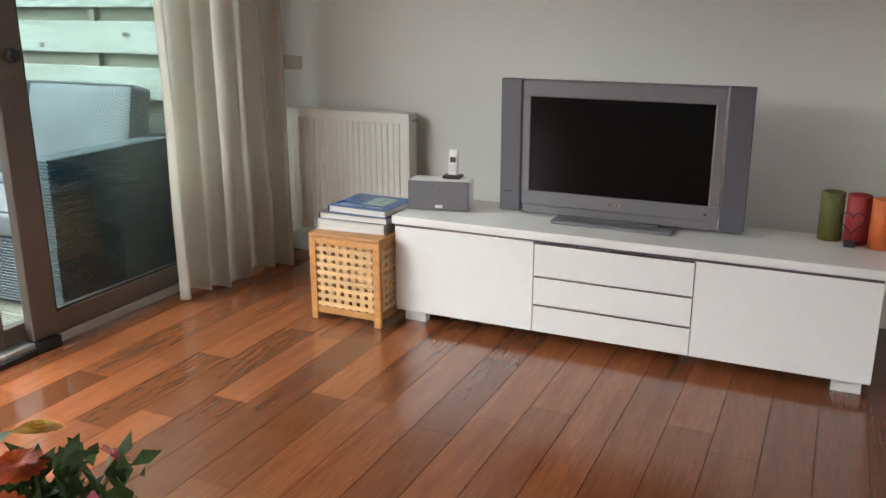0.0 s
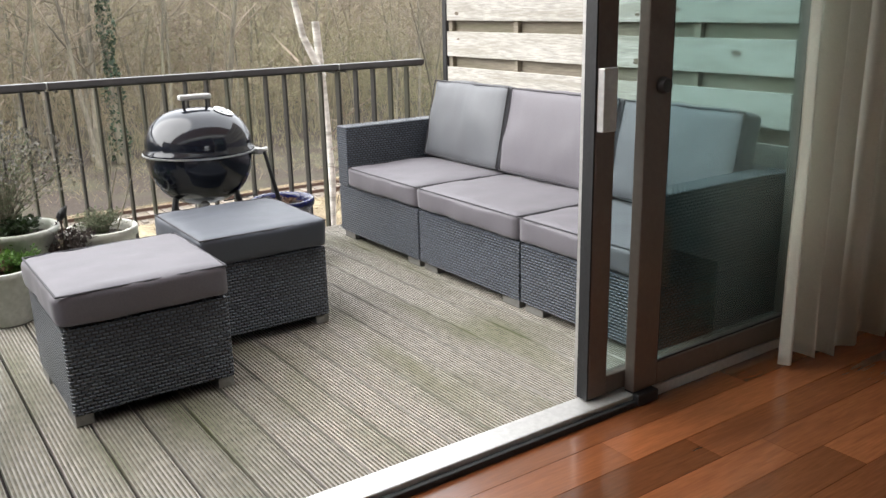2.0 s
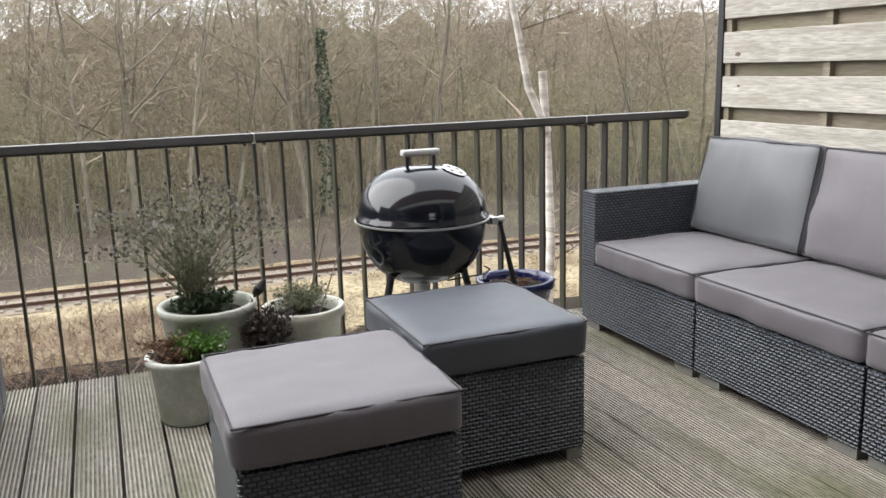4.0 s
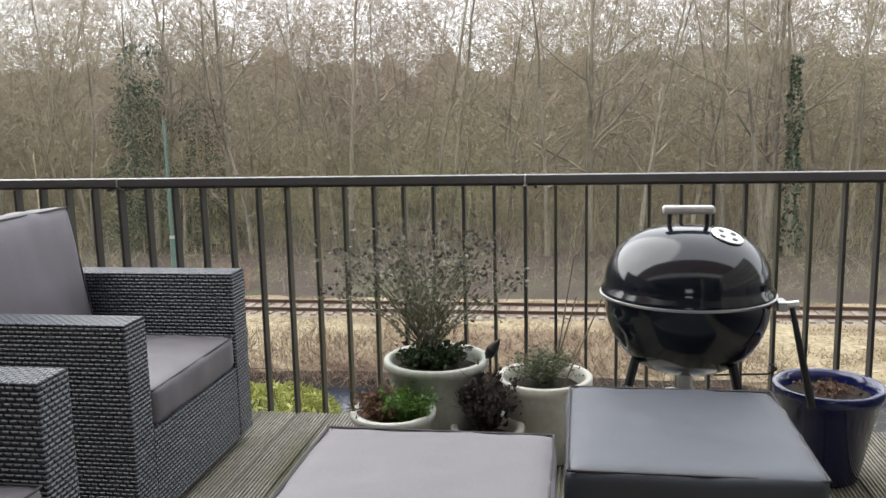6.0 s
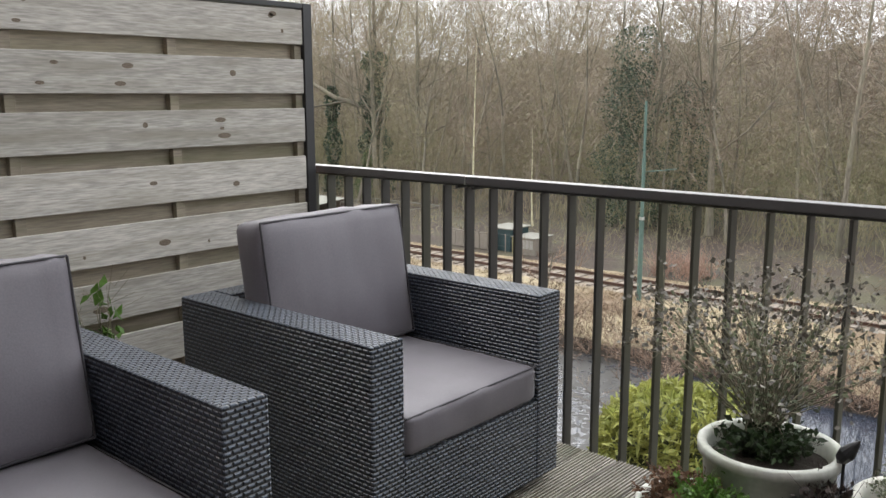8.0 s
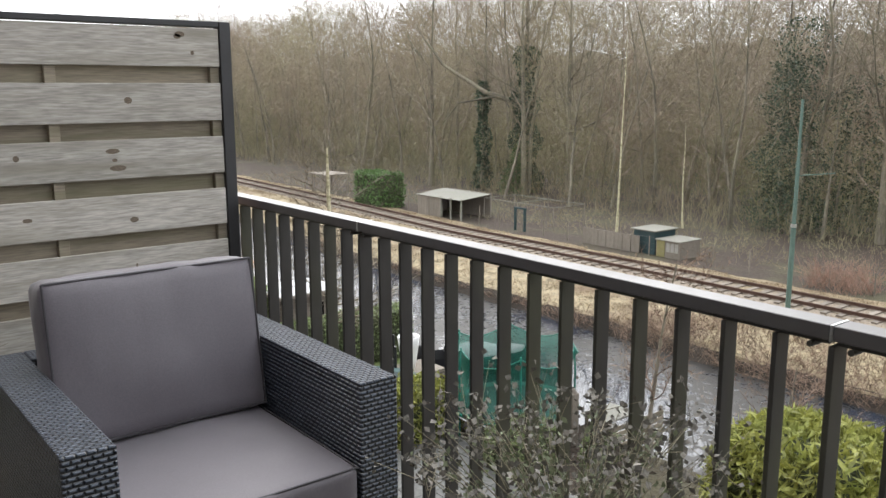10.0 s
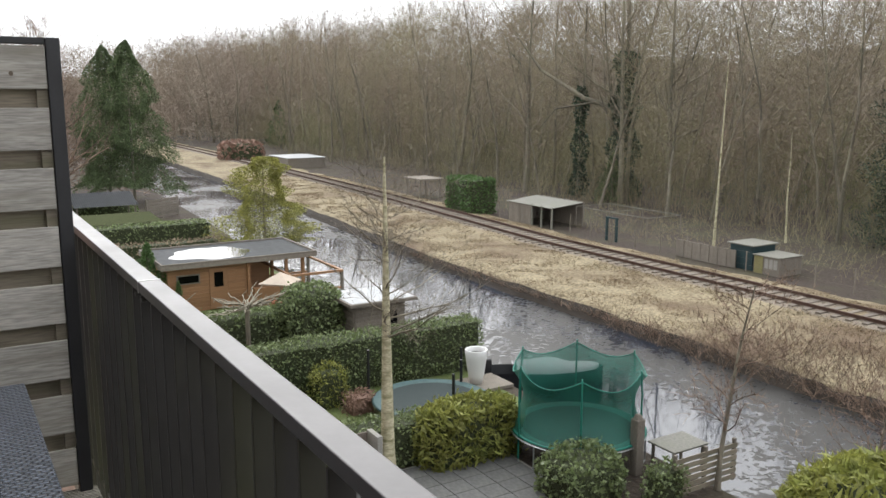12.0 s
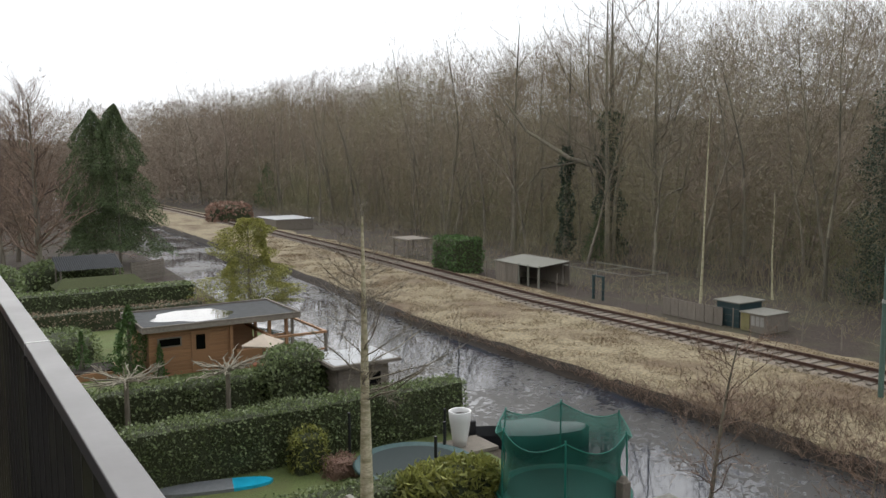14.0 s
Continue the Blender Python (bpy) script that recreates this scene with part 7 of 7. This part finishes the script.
tbl = thing("garden_table", "pale garden table on the waterside terrace", "table", (-21.5, -12.2, G))
part("tabletop", box(-0.6, 0.6, -0.45, 0.45, 0.7, 0.75, 0.01), ROOFPALE, tbl)
for x in (-0.5, 0.5):
    for y in (-0.35, 0.35):
        part("leg", box(x - 0.03, x + 0.03, y - 0.03, y + 0.03, 0, 0.7), GREYWOOD, tbl)
sf_ = thing("slatted_garden_fence", "mossy slatted timber garden fence at the waterside", "fence", (-20.2, -11.1, G))
for i in range(6):
    part("slat", box(-2.1, 0.0, 0.03, 0.055, 0.06 + i * 0.16, 0.18 + i * 0.16, 0.004, segments=1), FENCEB, sf_)
for x in (-2.05, -1.05, -0.05):
    part("post", box(x - 0.04, x + 0.04, -0.05, 0.029, 0, 1.08), GREYWOOD, sf_)


def pollard(at, label, rng, turn):
    """A pleached plane: a short trunk and a flat tray of trained branches."""
    t = thing("pollarded_tree", label, "tree", at, turn, "pollarded garden trees")
    part("trunk", rod((0, 0, 0), (0, 0, 1.95), 0.09, r2=0.08), BARK, t)
    segs = []
    for i in range(22):
        a = 2 * math.pi * i / 22 + rng.uniform(-0.1, 0.1)
        p = np.array([0, 0, 1.9])
        L = rng.uniform(1.0, 1.6)
        d = np.array([math.cos(a), math.sin(a) * 0.8, 0.16])
        for j in range(5):
            q = p + d * L / 5 + rng.normal(size=3) * 0.04
            segs.append((*p, *q, 0.038 - 0.004 * j, 0.034 - 0.004 * j))
            if rng.random() < 0.7:
                e = q + (d + rng.normal(size=3) * 0.5) * 0.25
                segs.append((*q, *e, 0.02, 0.012))
            p = q
    fast_mesh("crown", *tubes(segs, 4), POLLARD, t, "flat tray of pale knobbly branches")


POLLARD = material("pale_pollard_bark", (0.30, 0.27, 0.205), 0.85, scale=4, vary=0.25, bump=0.3, island=0.2)
pollard((-11.9, -27.0, G), "pollarded tree with a flat umbrella of bare branches", hr, 0)
pollard((-15.2, -26.6, G), "pollarded tree with a flat umbrella of bare branches", hr, 40)
bed = thing("flower_bed", "raised timber-edged flower bed with stones", "flower bed", (-11.9, -36.0, G + 0.02))
part("edging", box(-1.4, 1.4, -0.9, 0.9, 0, 0.3, 0.02), CEDAR, bed)
part("soil", box(-1.3, 1.3, -0.8, 0.8, 0.301, 0.36), SOIL, bed)
gr = thing("lean_to_roof", "low grey corrugated shelter roof in the far garden", "shelter", (-16.2, -60.9, G))
bm = bmesh.new()
rowa = []
for i in range(61):
    x = -2.1 + 4.2 * i / 60
    z = 1.9 + 0.05 * (i % 2)
    rowa.append((bm.verts.new((x, 1.4, z - 0.25)), bm.verts.new((x, -1.4, z + 0.45))))
for a, b in zip(rowa, rowa[1:]):
    bm.faces.new((a[0], b[0], b[1], a[1]))
part("roof", bm, ROOFFELT, gr)
for x in (-1.9, 1.9):
    for y in (-1.2, 1.2):
        part("post", rod((x, y, 0), (x, y, 1.62 if y > 0 else 2.2), 0.06), GREYWOOD, gr)
tent = thing("low_roof", "low mossy green pitched roof in the far garden", "shed", (-16.3, -57.3, G))
bm = bmesh.new()
vsx = [bm.verts.new(p) for p in ((-2.8, 1.2, 0.9), (2.8, 1.2, 0.9), (2.2, 0, 1.45), (-2.2, 0, 1.45), (-2.8, -1.2, 0.9), (2.8, -1.2, 0.9))]
for q in ((0, 1, 2, 3), (3, 2, 5, 4), (0, 3, 4), (1, 5, 2)):
    bm.faces.new([vsx[i] for i in q])
part("roof", bm, MOSSY, tent)
part("wall", box(-2.5, 2.5, -1.0, 1.0, 0, 0.9), GREYWOOD, tent)
ff = thing("timber_garden_fence", "low grey slatted fence by the canal", "fence", (-20.9, -63.9, G), 34)
for i in range(7):
    part("slat", box(-1.7, 1.7, 0.0, 0.04, 0.1 + 0.2 * i, 0.27 + 0.2 * i), GREYWOOD, ff)
for x in (-1.6, 0, 1.6):
    part("post", box(x - 0.06, x + 0.06, -0.1, -0.005, 0, 1.55), GREYWOOD, ff)

# ---- allotments beyond the track ----
sd = thing("allotment_shed", "open grey allotment shed with a pale sheet roof", "shed", (-43.2, -47.2, G), 0)
bm = box(-2.3, 0.5, -2.6, 2.8, 1.45, 1.50, 0.01)
for v_ in bm.verts:
    v_.co.z += 0.10 * (0.6 - v_.co.x) * 0.9 - 0.02
part("roof", bm, ROOFPALE, sd, "pale weathered sheet roof")
for i in range(9):
    y0 = -2.4 + i * 0.3
    part("plank", box(0.35, 0.4, y0, y0 + 0.28, 0, 1.5), GREYWOOD, sd)
part("back_wall", box(-2.5, -2.4, -2.5, 2.7, 0, 1.75), GREYWOOD, sd)
part("end_wall", box(-2.4, 0.34, -2.5, -2.42, 0, 1.6), GREYWOOD, sd)
for y in (0.4, 1.5, 2.7):
    part("post", box(0.3, 0.4, y - 0.05, y + 0.05, 0, 1.55), ROOFPALE, sd)
hut = thing("allotment_hut", "dark teal timber hut with a pale flat roof", "shed", (-44.2, -28.6, G))
part("wall", box(-0.9, 0.9, -0.75, 0.75, 0, 1.3), TEALWOOD, hut)
part("roof", box(-1.05, 1.05, -0.88, 0.88, 1.31, 1.38, 0.01), ROOFPALE, hut)
gh = thing("glazed_lean_to", "small pale lean-to with panes beside the hut", "lean-to", (-44.0, -26.6, G))
part("wall", box(-0.9, 0.9, -1.0, 0.6, 0, 0.95), GREYWOOD, gh)
part("door", box(0.902, 0.93, -0.95, -0.4, 0.02, 0.93, 0.004), MOSSBOARD, gh, "mossy yellowish plank door")
part("roof", box(-1.0, 1.0, -1.05, 0.65, 0.96, 1.0), ROOFPALE, gh)
for i in range(3):
    part("pane", box(0.902, 0.912, -0.3 + i * 0.28, -0.08 + i * 0.28, 0.35, 0.85), CONCRETE, gh)
fp = thing("panel_fence", "grey panel fence along the allotment", "fence", (-43.0, -31.0, G))
for i in range(7):
    part("panel", box(-0.03, 0.03, -2.0 + i * 0.62, -1.42 + i * 0.62, 0.02, 1.0), GREYWOOD, fp)
wf = tagged(thing("wire_fence", "wire mesh fence on thin posts along the railway", "fence", (-43.0, 0, G)), kind="structure")
for i in range(34):
    y = -70 + i * 2.1
    part("post", rod((0, y, 0), (0, y, 1.15 + 0.12 * math.sin(i * 5)), 0.035, sides=6), GREYWOOD, wf)
for z in (0.35, 0.7, 1.05):
    part("wire", rod((0, -70, z), (0, 0, z), 0.004, sides=4), GREYWOOD, wf)
gate = thing("garden_gate", "dark timber gate frame in the wire fence", "gate", (-43.2, -38.8, G))
for y in (-0.45, 0.45):
    part("post", box(-0.06, 0.06, y - 0.07, y + 0.07, 0, 1.45), TEALWOOD, gate)
part("lintel", box(-0.06, 0.06, -0.55, 0.55, 1.451, 1.55), TEALWOOD, gate)
pn = thing("wire_run", "wire pen with pale top rails on the allotment", "pen", (-46.5, -41.0, G))
for y in (-3.5, 0, 3.5):
    for x in (-1.5, 1.5):
        part("post", rod((x, y, 0), (x, y, 1.5), 0.035, sides=6), GREYWOOD, pn)
for x in (-1.5, 1.5):
    part("top_rail", rod((x, -3.5, 1.5), (x, 3.5, 1.5), 0.022, sides=6), ROOFPALE, pn)
for y in (-3.5, 0, 3.5):
    part("cross_rail", rod((-1.5, y, 1.5), (1.5, y, 1.5), 0.02, sides=6), ROOFPALE, pn)
gp = thing("timber_shelter", "small open shelter with a flat plank roof", "shelter", (-44.5, -65.5, G))
part("roof", box(-1.2, 1.2, -1.6, 1.6, 1.7, 1.8), GREYWOOD, gp)
for x in (-1.0, 1.0):
    for y in (-1.3, 1.3):
        part("post", rod((x, y, 0), (x, y, 1.7), 0.07, sides=6), GREYWOOD, gp)
wr = thing("glasshouse_roof", "low white glasshouse roof far along the track", "glasshouse", (-47.0, -103, G))
part("roof", box(-2.6, 2.6, -3.4, 3.4, 1.25, 1.33), TARP, wr)
part("wall", box(-2.5, 2.5, -3.3, 3.3, 0, 1.249), GREYWOOD, wr)

# ---- parquet ----
plank_rng = random.Random(9)
shapes = {}
for L in (0.7, 0.95, 1.2, 1.5, 1.8, 2.1):
    ob = part("plank", box(0.0013, 0.1667, 0.0006, L - 0.0006, -0.012, 0.0), PARQUET, floor)
    shapes[L] = ob.data
    bpy.data.objects.remove(ob)
x = -3.175
while x < 2.85:
    y = -3.0 + plank_rng.uniform(-0.6, 0)
    while y < WY - 0.02:
        L = plank_rng.choice(list(shapes))
        a = max(y, -2.998)
        m = pose(x, y, 0) if y + L < WY else None
        if y < -3:
            y0 = -2.998
            m = pose(x, y0, 0) @ Matrix.Diagonal((1, (y + L - y0) / L, 1, 1))
        elif y + L >= WY:
            m = pose(x, y, 0) @ Matrix.Diagonal((1, (WY - y - 0.002) / L, 1, 1))
        shared("plank", shapes[L], floor, m)
        y += L
    x += 0.168
